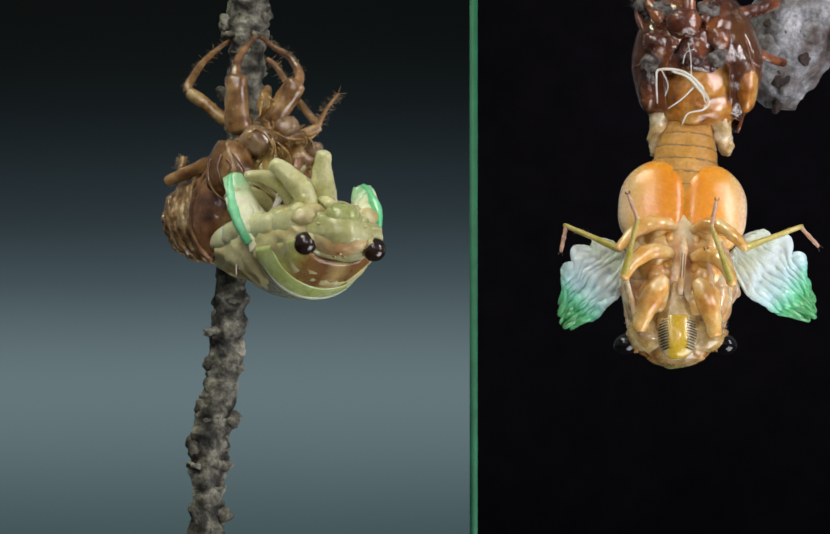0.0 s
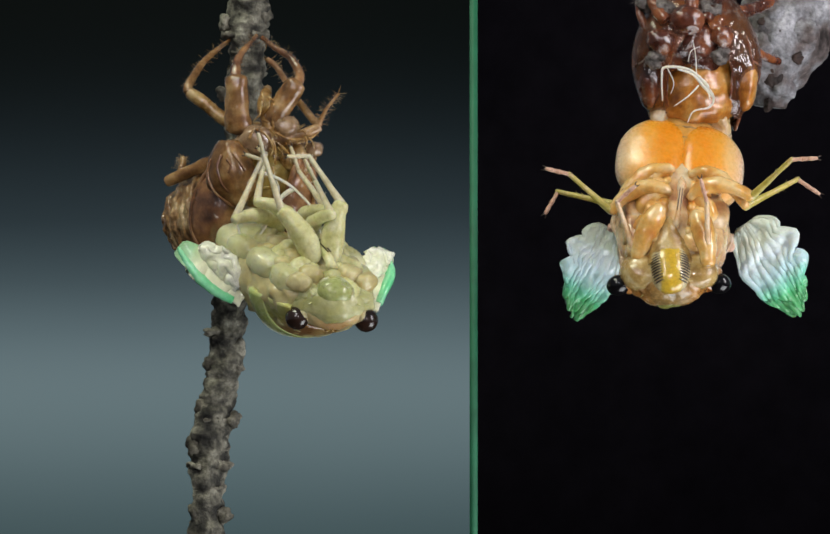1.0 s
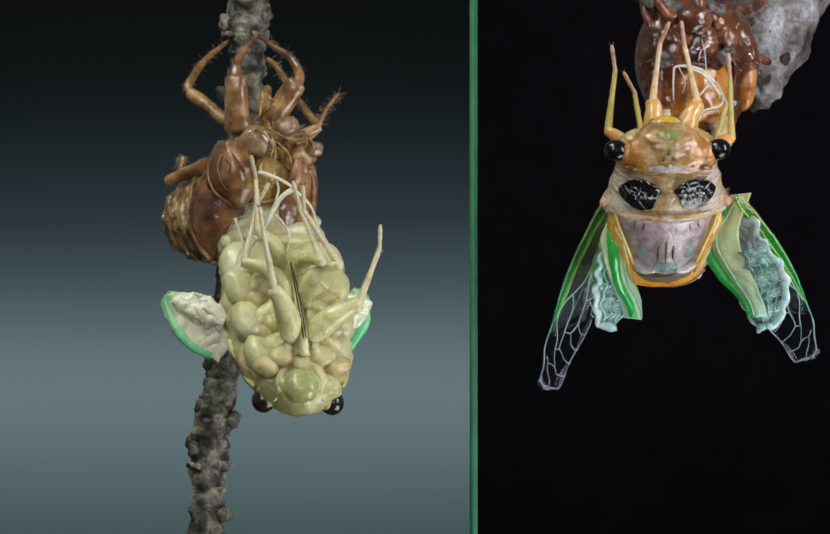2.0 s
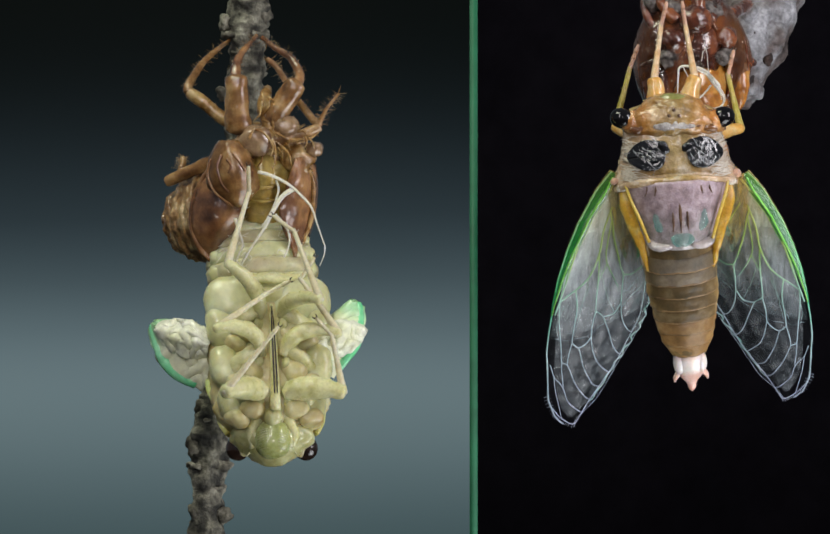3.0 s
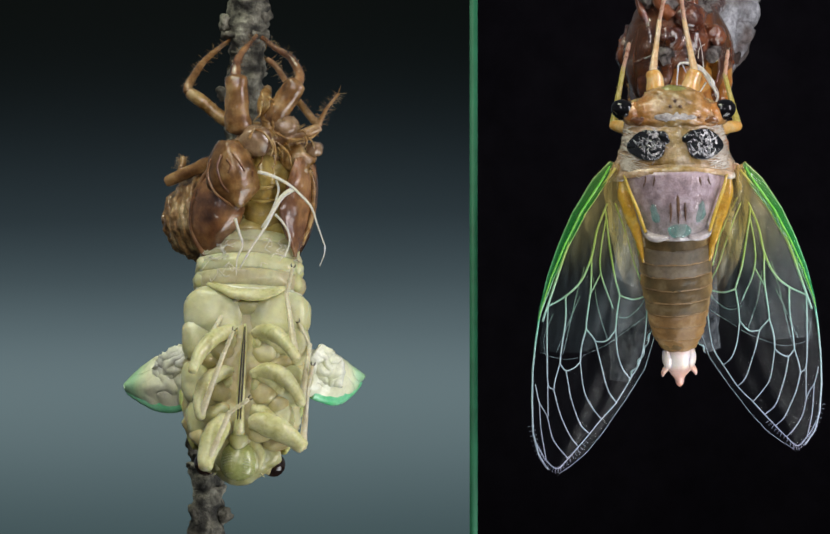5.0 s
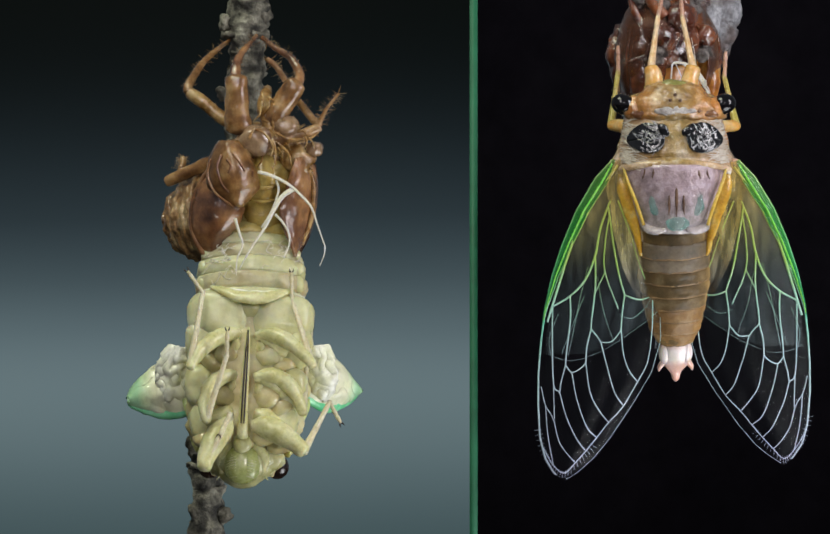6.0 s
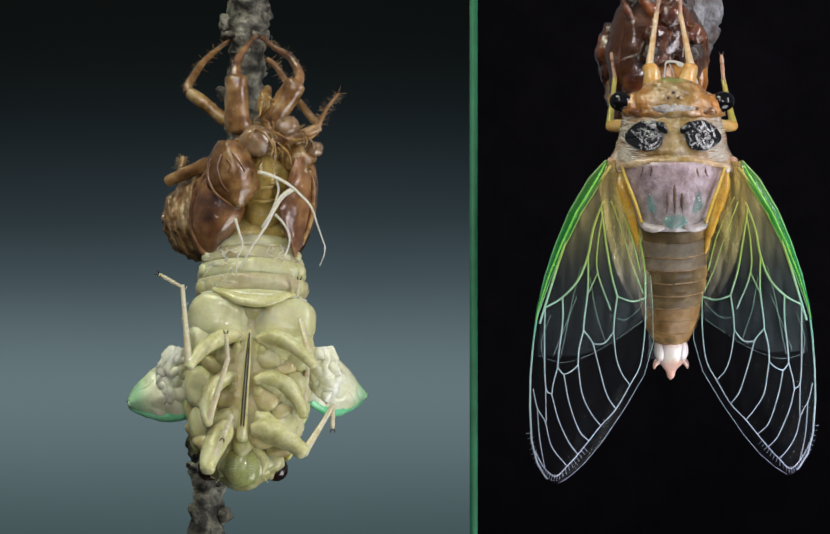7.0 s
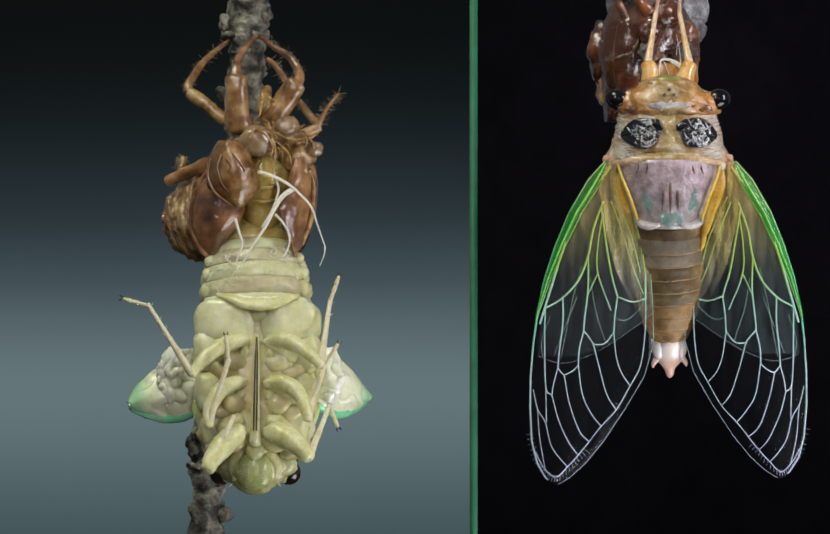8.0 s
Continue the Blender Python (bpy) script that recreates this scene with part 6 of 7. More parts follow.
def wing_paddle(s, top):
    """The crumpled wing tip: a clear rounded blade with a white puckered rim and rows of tiny cells."""
    bm = bmesh.new()

    def blade(u, v):
        w = 58 * max(0.0, math.sin(math.pi * (0.16 + 0.80 * v))) ** 0.6
        x = (u - 0.5) * 2 * w + 14 * math.sin(3 * v)
        crumple = 5 * noise.fractal(Vector((u * 6, v * 8, s)), 1.0, 2.0, 4) + 3 * math.sin(v * 30 + 3 * u)
        return (x, -20 * math.sin(math.pi * u) - crumple, 70 - 146 * v)
    sheet(bm, blade, 40, 54, 0)
    ob = part("wing_tip", bm, M["paddle"], top, "clear puckered wing tip")
    bm = bmesh.new()
    loop = [blade(0.0, v / 30) for v in range(3, 31)] + [blade(u / 8, 1.0) for u in range(1, 8)] + [blade(1.0, v / 30) for v in range(30, 2, -1)]
    tube(bm, [(p[0], p[1] - 2, p[2], 8.5 + 1.6 * math.sin(i * 0.9)) for i, p in enumerate(loop)], n=10, k=2, flat=0.6, rough=3, freq=0.07)
    part("rim", bm, M["pucker"], ob, "white puckered rim")
    for k in range(6):
        bm = bmesh.new()
        rows = []
        for i in range(16):
            q = blade(0.12 + 0.15 * k + 0.03 * math.sin(i), 0.04 + 0.9 * i / 15)
            rows.append((q[0], q[1] - 1, q[2], 0.8 + 1.8 * (k == 0)))
        tube(bm, rows, n=6, k=2)
        part("vein", bm, M["vein_soft"], ob)
    for k in range(9):
        bm = bmesh.new()
        rows = []
        for i in range(14):
            q = blade(0.05 + 0.9 * i / 13, 0.12 + 0.09 * k + 0.012 * math.sin(2.1 * i + k))
            rows.append((q[0], q[1] - 0.5, q[2], 0.55))
        tube(bm, rows, n=5, k=2)
        part("cross_vein", bm, M["pucker"], ob)
    return ob


wings, veils = {}, {}
for side in (-1, 1):
    wings[side], veils[side] = wing(side, amber_cicada)
folds = {(s, i): f(s, amber_cicada) for s in (-1, 1) for i, f in enumerate((crumpled_fan, wing_strap, wing_paddle))}


def wing_bud(s, top, big):
    """A soft wing bud along its own z, full of folds; the large one has a green rim and tip."""
    bm = bmesh.new()
    n = 150 if big else 104

    def f(u, v, smooth=1.0):
        w = (max(0.0, 1 - v ** 5.0) ** 0.5 * (0.66 + 0.44 * math.sin(math.pi * min(1, v * 1.05))) + 0.02) * (45 if big else 30)
        x = (u - 0.5) * 2 * w
        warp = noise.noise(Vector((u * 3, v * 4, 7 + s)))
        fold = (9 * abs(math.sin(u * 5 + 3 * v + 4 * warp)) + 6 * noise.noise(Vector((u * 3, v * 4, 3 + s))) + 6 * abs(math.sin(v * 8 + 4 * warp + 2 * u))) * math.sin(math.pi * min(1, 0.1 + v * 0.9)) * smooth * (0.55 if big else 0.7)
        x += (-16 * v * v if big else 8 * v) + 5 * noise.noise(Vector((u * 2, v * 7, s))) * smooth
        return (-s * x, -26 * math.sin(math.pi * min(1, max(0, u))) * (1 if big else 0.6) - fold, n * v)
    sheet(bm, f, 46, 60, 13 if big else 9)
    ob = part("wing_bud", bm, M["bud_big" if big else "bud"], top, "soft folded cream wing bud" if big else "white folded wing bud")
    if big:
        bm = bmesh.new()
        rows = []
        for i in range(34):
            v = 0.10 + 0.895 * i / 33
            q = f(0.05 + 0.22 * max(0.0, v - 0.5), v, 0.3)
            rows.append((q[0], q[1] - 2, q[2], 4 + 10 * math.sin(math.pi * min(1, 0.2 + 0.66 * v))))
        tube(bm, rows, n=14, k=2, flat=0.7, rough=1.2)
        part("green_rim", bm, M["pad_a"], ob, "green smooth rim of the wing bud")
    return ob


buds = {(s, big): wing_bud(s, pale_cicada, big) for s in (-1, 1) for big in (True, False)}


# ---- movement ----
def glide(rows, t):
    """Smooth values at t through rows (t, ...)."""
    ts = [r[0] for r in rows]
    if t <= ts[0]:
        return np.array(rows[0][1:], float)
    if t >= ts[-1]:
        return np.array(rows[-1][1:], float)
    i = max(k for k in range(len(ts)) if ts[k] <= t)
    v = [np.array(r[1:], float) for r in rows]

    def slope(k):
        if k == 0 or k == len(ts) - 1:
            return np.zeros_like(v[0])
        a, b = (v[k] - v[k - 1]) / (ts[k] - ts[k - 1]), (v[k + 1] - v[k]) / (ts[k + 1] - ts[k])
        with np.errstate(divide="ignore", invalid="ignore"):
            return np.where(a * b > 0, 2 * a * b / (a + b), 0.0)
    h = ts[i + 1] - ts[i]
    u = (t - ts[i]) / h
    return (2 * u ** 3 - 3 * u ** 2 + 1) * v[i] + (u ** 3 - 2 * u ** 2 + u) * h * slope(i) + (-2 * u ** 3 + 3 * u ** 2) * v[i + 1] + (u ** 3 - u ** 2) * h * slope(i + 1)


TIMES = [round(0.1 * i, 1) for i in range(81)]

# t, eyes' middle (across, down), depth of the thorax, pitch, yaw, roll, tail's place
PALE = [
    (0.0, 642, 461, 150, 84, 34, 0, 420, 400, -160), (0.5, 638, 540, 165, 97, 32, 0, 440, 380, -140), (1.0, 627, 598, 165, 112, 29, 0, 465, 365, -100),
    (1.5, 591, 695, 160, 130, 23, 0, 478, 345, -70), (1.7, 578, 722, 155, 138, 19, 0, 482, 345, -55), (2.8, 526, 831, 120, 155, 11, 0, 482, 370, -30),
    (3.5, 484, 870, 105, 160, 4, 0, 478, 385, -20), (4.0, 472, 876, 100, 162, 0, 1, 478, 390, -15), (4.5, 451, 874, 95, 168, 0, 3, 478, 390, -10),
    (5.8, 458, 880, 95, 170, 0, 3, 478, 392, -10), (6.5, 462, 882, 95, 171, 0, 3, 478, 392, -10), (7.0, 458, 885, 95, 171, 0, 4, 478, 394, -10), (8.0, 482, 892, 95, 172, 2, 1, 478, 396, -10)]
# the head on its neck: t, pitch, yaw, roll
PALE_HEAD = [(0.0, 80, 6, 5), (0.5, 88, 8, 1), (1.0, 104, 9, 2), (1.5, 124, 9, 3), (1.7, 132, 8, 3), (2.8, 154, 5, 0), (3.5, 160, 2, 0), (4.5, 168, 0, 1), (8.0, 172, 2, 0)]
AMBER_HEAD = [(0.0, 164, 0, 0), (0.5, 162, 0, 0), (0.8, 158, 0, 0), (1.0, 153, 0, -1), (1.2, 149, 0, 0), (1.5, 148, 0, 0), (1.6, 128, 0, 0), (1.7, 72, 0, 0), (2.2, 25, 0, -1), (2.8, 8, 0, -1), (4.5, 5, 0, 0), (8.0, 1, 0, 0)]
# hips that swing forward with the legs: t, across, depth, along
PALE_SWING = {0: [(0.0, 24, 66, 26), (1.7, 24, 66, 28), (2.8, 24, 68, 36), (4.5, 25, 70, 46), (8.0, 25, 70, 46)]}
AMBER_SWING = {
    0: [(0.0, 32, 72, 10), (1.0, 33, 80, 10), (1.5, 34, 82, 8), (1.7, 30, 56, 40), (2.8, 32, 40, 78), (8.0, 32, 40, 78)],
    1: [(0.0, 24, 68, -40), (1.5, 24, 68, -40), (1.7, 44, 56, -20), (2.8, 70, 20, 24), (8.0, 70, 20, 24)],
}
AMBER = [
    (0.0, 1275, 655, 70, 165, 0, 4.5, 1308, 110, -30), (0.5, 1268, 630, 75, 163, 0, 5.5, 1308, 112, -40), (0.8, 1265, 590, 90, 155, 0, 6, 1306, 115, -60), (1.0, 1263, 543, 120, 146, 0, 9, 1304, 120, -100),
    (1.2, 1246, 480, 145, 138, 0, 12, 1298, 130, -150), (1.5, 1243, 486, 145, 138, 0, 13, 1298, 130, -150), (1.6, 1246, 455, 165, 122, 0, 10, 1298, 150, -170), (1.7, 1255, 354, 205, 76, 0, 3, 1292, 250, -200),
    (2.2, 1264, 260, 185, 25, 0, -2, 1302, 620, -60), (2.8, 1270, 220, 170, 6, 0, -4, 1307, 710, 60), (3.5, 1272, 218, 170, 5, 0, -3, 1297, 715, 70), (4.5, 1273, 209, 170, 4, 0, -2, 1287, 708, 75),
    (6.5, 1273, 190, 170, 0, 0, 0, 1272, 705, 80), (7.0, 1270, 189, 170, 0, 0, 0, 1267, 703, 80), (8.0, 1262, 184, 170, 0, 0, 0, 1265, 715, 80)]

# legs: t, knee, ankle, toe (across, down), and which way they lean in depth
PALE_LEGS = {
    ("front", "a"): [(0.0, 505, 296, 560, 330, 570, 350, 0.6), (0.5, 520, 330, 490, 285, 480, 270, 0.6), (1.0, 515, 370, 500, 298, 495, 280, 0.6), (1.7, 540, 520, 486, 350, 475, 320, 0.6), (2.8, 455, 710, 515, 610, 545, 570, 1), (3.5, 435, 805, 480, 690, 520, 650, 1), (4.0, 415, 840, 465, 745, 500, 700, 1), (4.5, 395, 866, 440, 770, 482, 735, 1), (5.8, 395, 866, 425, 800, 430, 790, 1), (8.0, 405, 872, 425, 820, 436, 800, 1)],
    ("front", "b"): [(0.0, 615, 312, 632, 375, 640, 395, 0.6), (0.5, 630, 345, 600, 310, 580, 300, 0.6), (1.0, 645, 385, 598, 315, 575, 295, 0.6), (1.5, 690, 470, 692, 375, 688, 322, 0.8), (1.7, 690, 508, 727, 412, 741, 360, 0.8), (2.8, 680, 710, 640, 640, 615, 600, 1), (3.5, 642, 800, 616, 690, 612, 650, 1), (4.0, 625, 830, 590, 710, 570, 665, 1), (4.5, 596, 848, 570, 725, 568, 665, 1), (5.8, 570, 850, 600, 800, 630, 772, 1), (8.0, 570, 855, 605, 810, 628, 780, 1)],
    ("mid", "a"): [(0.0, 480, 340, 520, 370, 530, 390, 0.4), (1.0, 480, 375, 500, 300, 500, 290, 0.5), (1.7, 462, 445, 480, 345, 484, 315, 0.7), (2.8, 420, 600, 500, 545, 560, 530, 1), (3.5, 388, 665, 490, 580, 515, 516, 1), (4.5, 375, 780, 425, 650, 470, 575, 1), (5.8, 390, 790, 432, 660, 430, 630, 1), (8.0, 395, 800, 432, 680, 426, 626, 1)],
    ("mid", "b"): [(0.0, 580, 380, 560, 350, 560, 340, 0.4), (1.0, 620, 420, 600, 350, 590, 330, 0.5), (1.7, 636, 468, 582, 372, 570, 350, 0.7), (2.8, 645, 610, 560, 500, 590, 490, 1), (3.5, 622, 665, 575, 560, 581, 500, 1), (4.5, 566, 742, 586, 640, 545, 570, 1), (5.8, 575, 780, 580, 680, 588, 625, 1), (7.0, 575, 785, 582, 680, 590, 620, 1), (7.5, 580, 788, 600, 700, 640, 640, 1), (8.0, 582, 790, 610, 700, 660, 615, 1)],
    ("hind", "a"): [(0.0, 470, 380, 510, 330, 515, 320, 0.3), (1.0, 470, 420, 490, 310, 490, 300, 0.4), (1.7, 500, 440, 486, 352, 482, 325, 0.6), (2.8, 450, 480, 480, 350, 480, 330, 0.8), (3.5, 386, 580, 430, 470, 432, 430, 0.9), (4.5, 370, 700, 430, 620, 472, 572, 1), (5.8, 362, 690, 384, 560, 378, 540, 1), (6.5, 362, 690, 378, 560, 345, 512, 1), (7.0, 360, 690, 345, 545, 308, 522, 1), (7.4, 362, 700, 300, 560, 262, 545, 1), (8.0, 365, 705, 280, 575, 240, 566, 1)],
    ("hind", "b"): [(0.0, 590, 400, 570, 350, 565, 330, 0.3), (1.0, 600, 410, 570, 330, 560, 310, 0.4), (1.7, 602, 470, 572, 380, 562, 340, 0.6), (2.8, 600, 560, 560, 440, 540, 420, 0.9), (3.5, 613, 578, 552, 445, 526, 425, 0.9), (4.5, 545, 660, 540, 560, 552, 500, 1), (5.8, 590, 690, 552, 570, 550, 520, 1), (7.0, 592, 690, 563, 590, 566, 520, 1), (7.4, 600, 690, 605, 580, 612, 520, 1), (8.0, 606, 690, 622, 580, 642, 516, 1)],
}
AMBER_LEGS = {
    ("front", "a"): [(0.0, 1204, 628, 1184, 530, 1186, 480, 0.85), (0.5, 1202, 604, 1182, 510, 1186, 460, 0.85), (1.0, 1202, 494, 1176, 410, 1184, 365, 1.6), (1.5, 1176, 452, 1160, 370, 1166, 326, 1.6), (1.6, 1185, 400, 1195, 320, 1205, 280, 0.6), (1.7, 1230, 242, 1240, 150, 1246, 120, 0), (2.8, 1236, 138, 1248, 58, 1258, 12, -0.6), (4.5, 1234, 126, 1246, 50, 1255, 4, -0.6), (8.0, 1224, 104, 1238, 30, 1245, -10, -0.6)],
    ("front", "b"): [(0.0, 1350, 630, 1344, 532, 1336, 480, 0.85), (0.5, 1340, 608, 1340, 512, 1334, 462, 0.85), (1.0, 1338, 496, 1336, 408, 1330, 362, 1.6), (1.5, 1330, 462, 1322, 372, 1312, 330, 1.6), (1.6, 1320, 400, 1310, 320, 1305, 280, 0.6), (1.7, 1320, 232, 1300, 150, 1290, 100, 0), (2.8, 1314, 140, 1297, 60, 1290, 14, -0.6), (4.5, 1314, 128, 1296, 52, 1289, 6, -0.6), (8.0, 1304, 110, 1286, 36, 1284, -8, -0.6)],
    ("mid", "a"): [(0.0, 1180, 522, 1200, 430, 1188, 370, 0.8), (0.6, 1178, 490, 1192, 398, 1184, 345, 0.8), (0.8, 1150, 420, 1110, 370, 1080, 350, 0.6), (1.0, 1150, 400, 1100, 350, 1060, 325, 0.6), (1.2, 1136, 365, 1150, 270, 1138, 205, 0.6), (1.5, 1130, 340, 1172, 260, 1176, 190, 0.6), (1.7, 1142, 256, 1155, 150, 1146, 102, 0.2), (2.8, 1162, 240, 1190, 130, 1206, 86, -1), (4.5, 1160, 235, 1182, 125, 1195, 84, -1), (7.1, 1152, 238, 1162, 145, 1154, 98, -1), (7.5, 1206, 300, 1214, 230, 1216, 190, -1), (8.0, 1206, 300, 1214, 230, 1216, 190, -1)],
    ("mid", "b"): [(0.0, 1376, 530, 1346, 432, 1356, 366, 0.8), (0.6, 1374, 496, 1350, 402, 1358, 345, 0.8), (0.8, 1405, 400, 1450, 350, 1490, 330, 0.6), (1.0, 1415, 372, 1462, 332, 1516, 300, 0.6), (1.2, 1405, 340, 1450, 270, 1490, 250, 0.6), (1.5, 1386, 370, 1390, 262, 1416, 212, 0.6), (1.7, 1396, 242, 1382, 180, 1376, 150, 0.2), (2.8, 1402, 240, 1376, 140, 1386, 96, -1), (4.5, 1398, 235, 1370, 140, 1378, 92, -1), (7.1, 1388, 236, 1366, 150, 1362, 108, -1), (7.5, 1320, 300, 1312, 230, 1310, 190, -1), (8.0, 1320, 300, 1312, 230, 1310, 190, -1)],
    ("hind", "a"): [(0.0, 1172, 468, 1092, 436, 1062, 464, 0.6), (1.0, 1165, 388, 1074, 366, 1040, 386, 0.6), (1.2, 1150, 345, 1084, 300, 1042, 312, 0.6), (1.5, 1162, 330, 1186, 230, 1180, 192, 0.6), (1.7, 1200, 290, 1190, 200, 1182, 166, 0), (2.8, 1244, 300, 1240, 210, 1236, 170, -1), (8.0, 1236, 280, 1232, 190, 1230, 150, -1)],
    ("hind", "b"): [(0.0, 1390, 462, 1502, 432, 1538, 456, 0.6), (1.0, 1402, 386, 1496, 344, 1536, 358, 0.6), (1.2, 1390, 340, 1380, 260, 1380, 230, 0.6), (1.5, 1386, 372, 1390, 260, 1412, 212, 0.6), (1.7, 1370, 300, 1386, 220, 1390, 182, 0), (2.8, 1306, 300, 1310, 210, 1314, 170, -1), (8.0, 1292, 280, 1296, 190, 1298, 150, -1)],
}

# wings: t, base (across, down, towards), outward angle, lean, twist, spread
WING = {
    -1: [(0.0, 1220, 480, -50, 0, 0, 88, 0.10), (0.8, 1214, 420, -50, 0, 0, 86, 0.12), (1.0, 1210, 390, -50, 0, 0, 86, 0.12), (1.2, 1146, 400, 50, 14, 48, 80, 0.36), (1.5, 1128, 400, 128, 6, 64, 64, 1.0), (1.7, 1140, 385, 128, 6, 62, 60, 1.0), (2.3, 1148, 345, 160, 2, 53, 48, 1.0), (2.8, 1152, 322, 180, -3.0, 43, 28, 1.0), (3.5, 1150, 318, 186, -2.0, 34, 19, 1.0), (4.0, 1150, 313, 186, -2.4, 27, 13, 1.0), (4.5, 1148, 308, 186, 0.5, 18, 8, 1.0), (5.8, 1156, 300, 186, -0.5, 7, 0, 1.0), (6.1, 1156, 300, 186, -0.5, 6, 0, 1.0), (6.5, 1145, 301, 186, 0.2, 3, 0, 1.0), (7.0, 1143, 302, 186, 0, 1, 0, 1.0), (8.0, 1143, 303, 186, 0, 0, 0, 1.0)],
    1: [(0.0, 1330, 480, -50, 0, 0, 88, 0.10), (0.8, 1330, 420, -50, 0, 0, 86, 0.12), (1.0, 1330, 390, -50, 0, 0, 86, 0.12), (1.2, 1390, 400, 50, 20, 48, 80, 0.36), (1.5, 1400, 395, 128, 34, 67, 64, 1.0), (1.7, 1398, 385, 128, 29, 66, 60, 1.0), (2.3, 1400, 345, 160, 11, 55, 48, 1.0), (2.8, 1416, 322, 180, 5, 49, 34, 1.0), (3.5, 1415, 318, 186, 4.4, 42, 24, 1.0), (4.5, 1414, 308, 186, 4.4, 29, 6, 1.0), (5.8, 1396, 300, 186, 1.0, 18, 2, 1.0), (6.1, 1396, 300, 186, 1.0, 17, 2, 1.0), (6.5, 1412, 301, 186, 1.5, 13, 0, 1.0), (7.0, 1403, 302, 186, 0.7, 11, 0, 1.0), (8.0, 1390, 303, 186, 0, 9, 0, 1.0)],
}
# folds of the hindwings: t, middle (across, down, towards), outward angle, twist
LOBE = {
    (-1, 0): [(0.0, 1118, 536, 44, 40, -4), (0.5, 1116, 534, 44, 38, 0), (0.8, 1114, 522, 50, 32, 14), (1.0, 1112, 508, 60, 24, 22), (1.2, 1112, 470, 80, 30, 44), (1.5, 1120, 446, 90, 24, 34), (1.7, 1096, 436, 60, 50, 40), (2.3, 1230, 480, 40, 0, 80), (2.8, 1266, 470, -10, 0, 88), (8.0, 1250, 470, -10, 0, 88)],
    (-1, 1): [(0.0, 1220, 470, -40, 0, 60), (0.8, 1220, 420, -50, 0, 60), (1.0, 1230, 370, -60, 0, 60), (1.2, 1150, 470, 60, 14, 55), (1.3, 1138, 520, 110, 10, 40), (1.5, 1136, 548, 126, 0, 22), (1.7, 1138, 490, 126, 14, 10), (2.3, 1240, 480, 60, 0, 76), (2.8, 1276, 480, 10, 0, 86), (8.0, 1256, 480, 10, 0, 86)],
    (-1, 2): [(0.0, 1226, 470, -40, 0, 60), (0.8, 1226, 420, -50, 0, 60), (1.0, 1230, 370, -60, 0, 60), (1.2, 1110, 510, 70, 30, 55), (1.3, 1072, 590, 110, 44, 20), (1.5, 1066, 644, 118, 52, 0), (1.7, 1068, 620, 118, 30, 20), (2.3, 1250, 480, 50, 0, 76), (2.8, 1284, 480, 0, 0, 88), (8.0, 1260, 480, 0, 0, 88)],
    (1, 0): [(0.0, 1462, 525, 44, 50, -6), (0.5, 1462, 524, 44, 48, 0), (0.8, 1462, 514, 50, 42, 10), (1.0, 1462, 500, 60, 34, 16), (1.2, 1450, 470, 80, 36, 44), (1.5, 1430, 440, 90, 24, 56), (1.7, 1470, 436, 60, 60, 40), (2.3, 1350, 480, 40, 0, 80), (2.8, 1310, 470, -10, 0, 88), (8.0, 1282, 470, -10, 0, 88)],
    (1, 1): [(0.0, 1330, 470, -40, 0, 60), (0.8, 1330, 420, -50, 0, 60), (1.0, 1330, 370, -60, 0, 60), (1.2, 1400, 470, 60, 24, 55), (1.3, 1440, 490, 110, 18, 40), (1.5, 1454, 534, 126, 10, 26), (1.7, 1446, 494, 126, 12, 14), (2.3, 1340, 480, 60, 0, 76), (2.8, 1300, 480, 10, 0, 86), (8.0, 1276, 480, 10, 0, 86)],
    (1, 2): [(0.0, 1324, 470, -40, 0, 60), (0.8, 1324, 420, -50, 0, 60), (1.0, 1330, 370, -60, 0, 60), (1.2, 1440, 500, 70, 40, 55), (1.3, 1470, 520, 110, 44, 30), (1.5, 1506, 566, 118, 58, 5), (1.7, 1514, 600, 118, 40, 15), (2.3, 1330, 480, 50, 0, 76), (2.8, 1294, 480, 0, 0, 88), (8.0, 1270, 480, 0, 0, 88)],
}
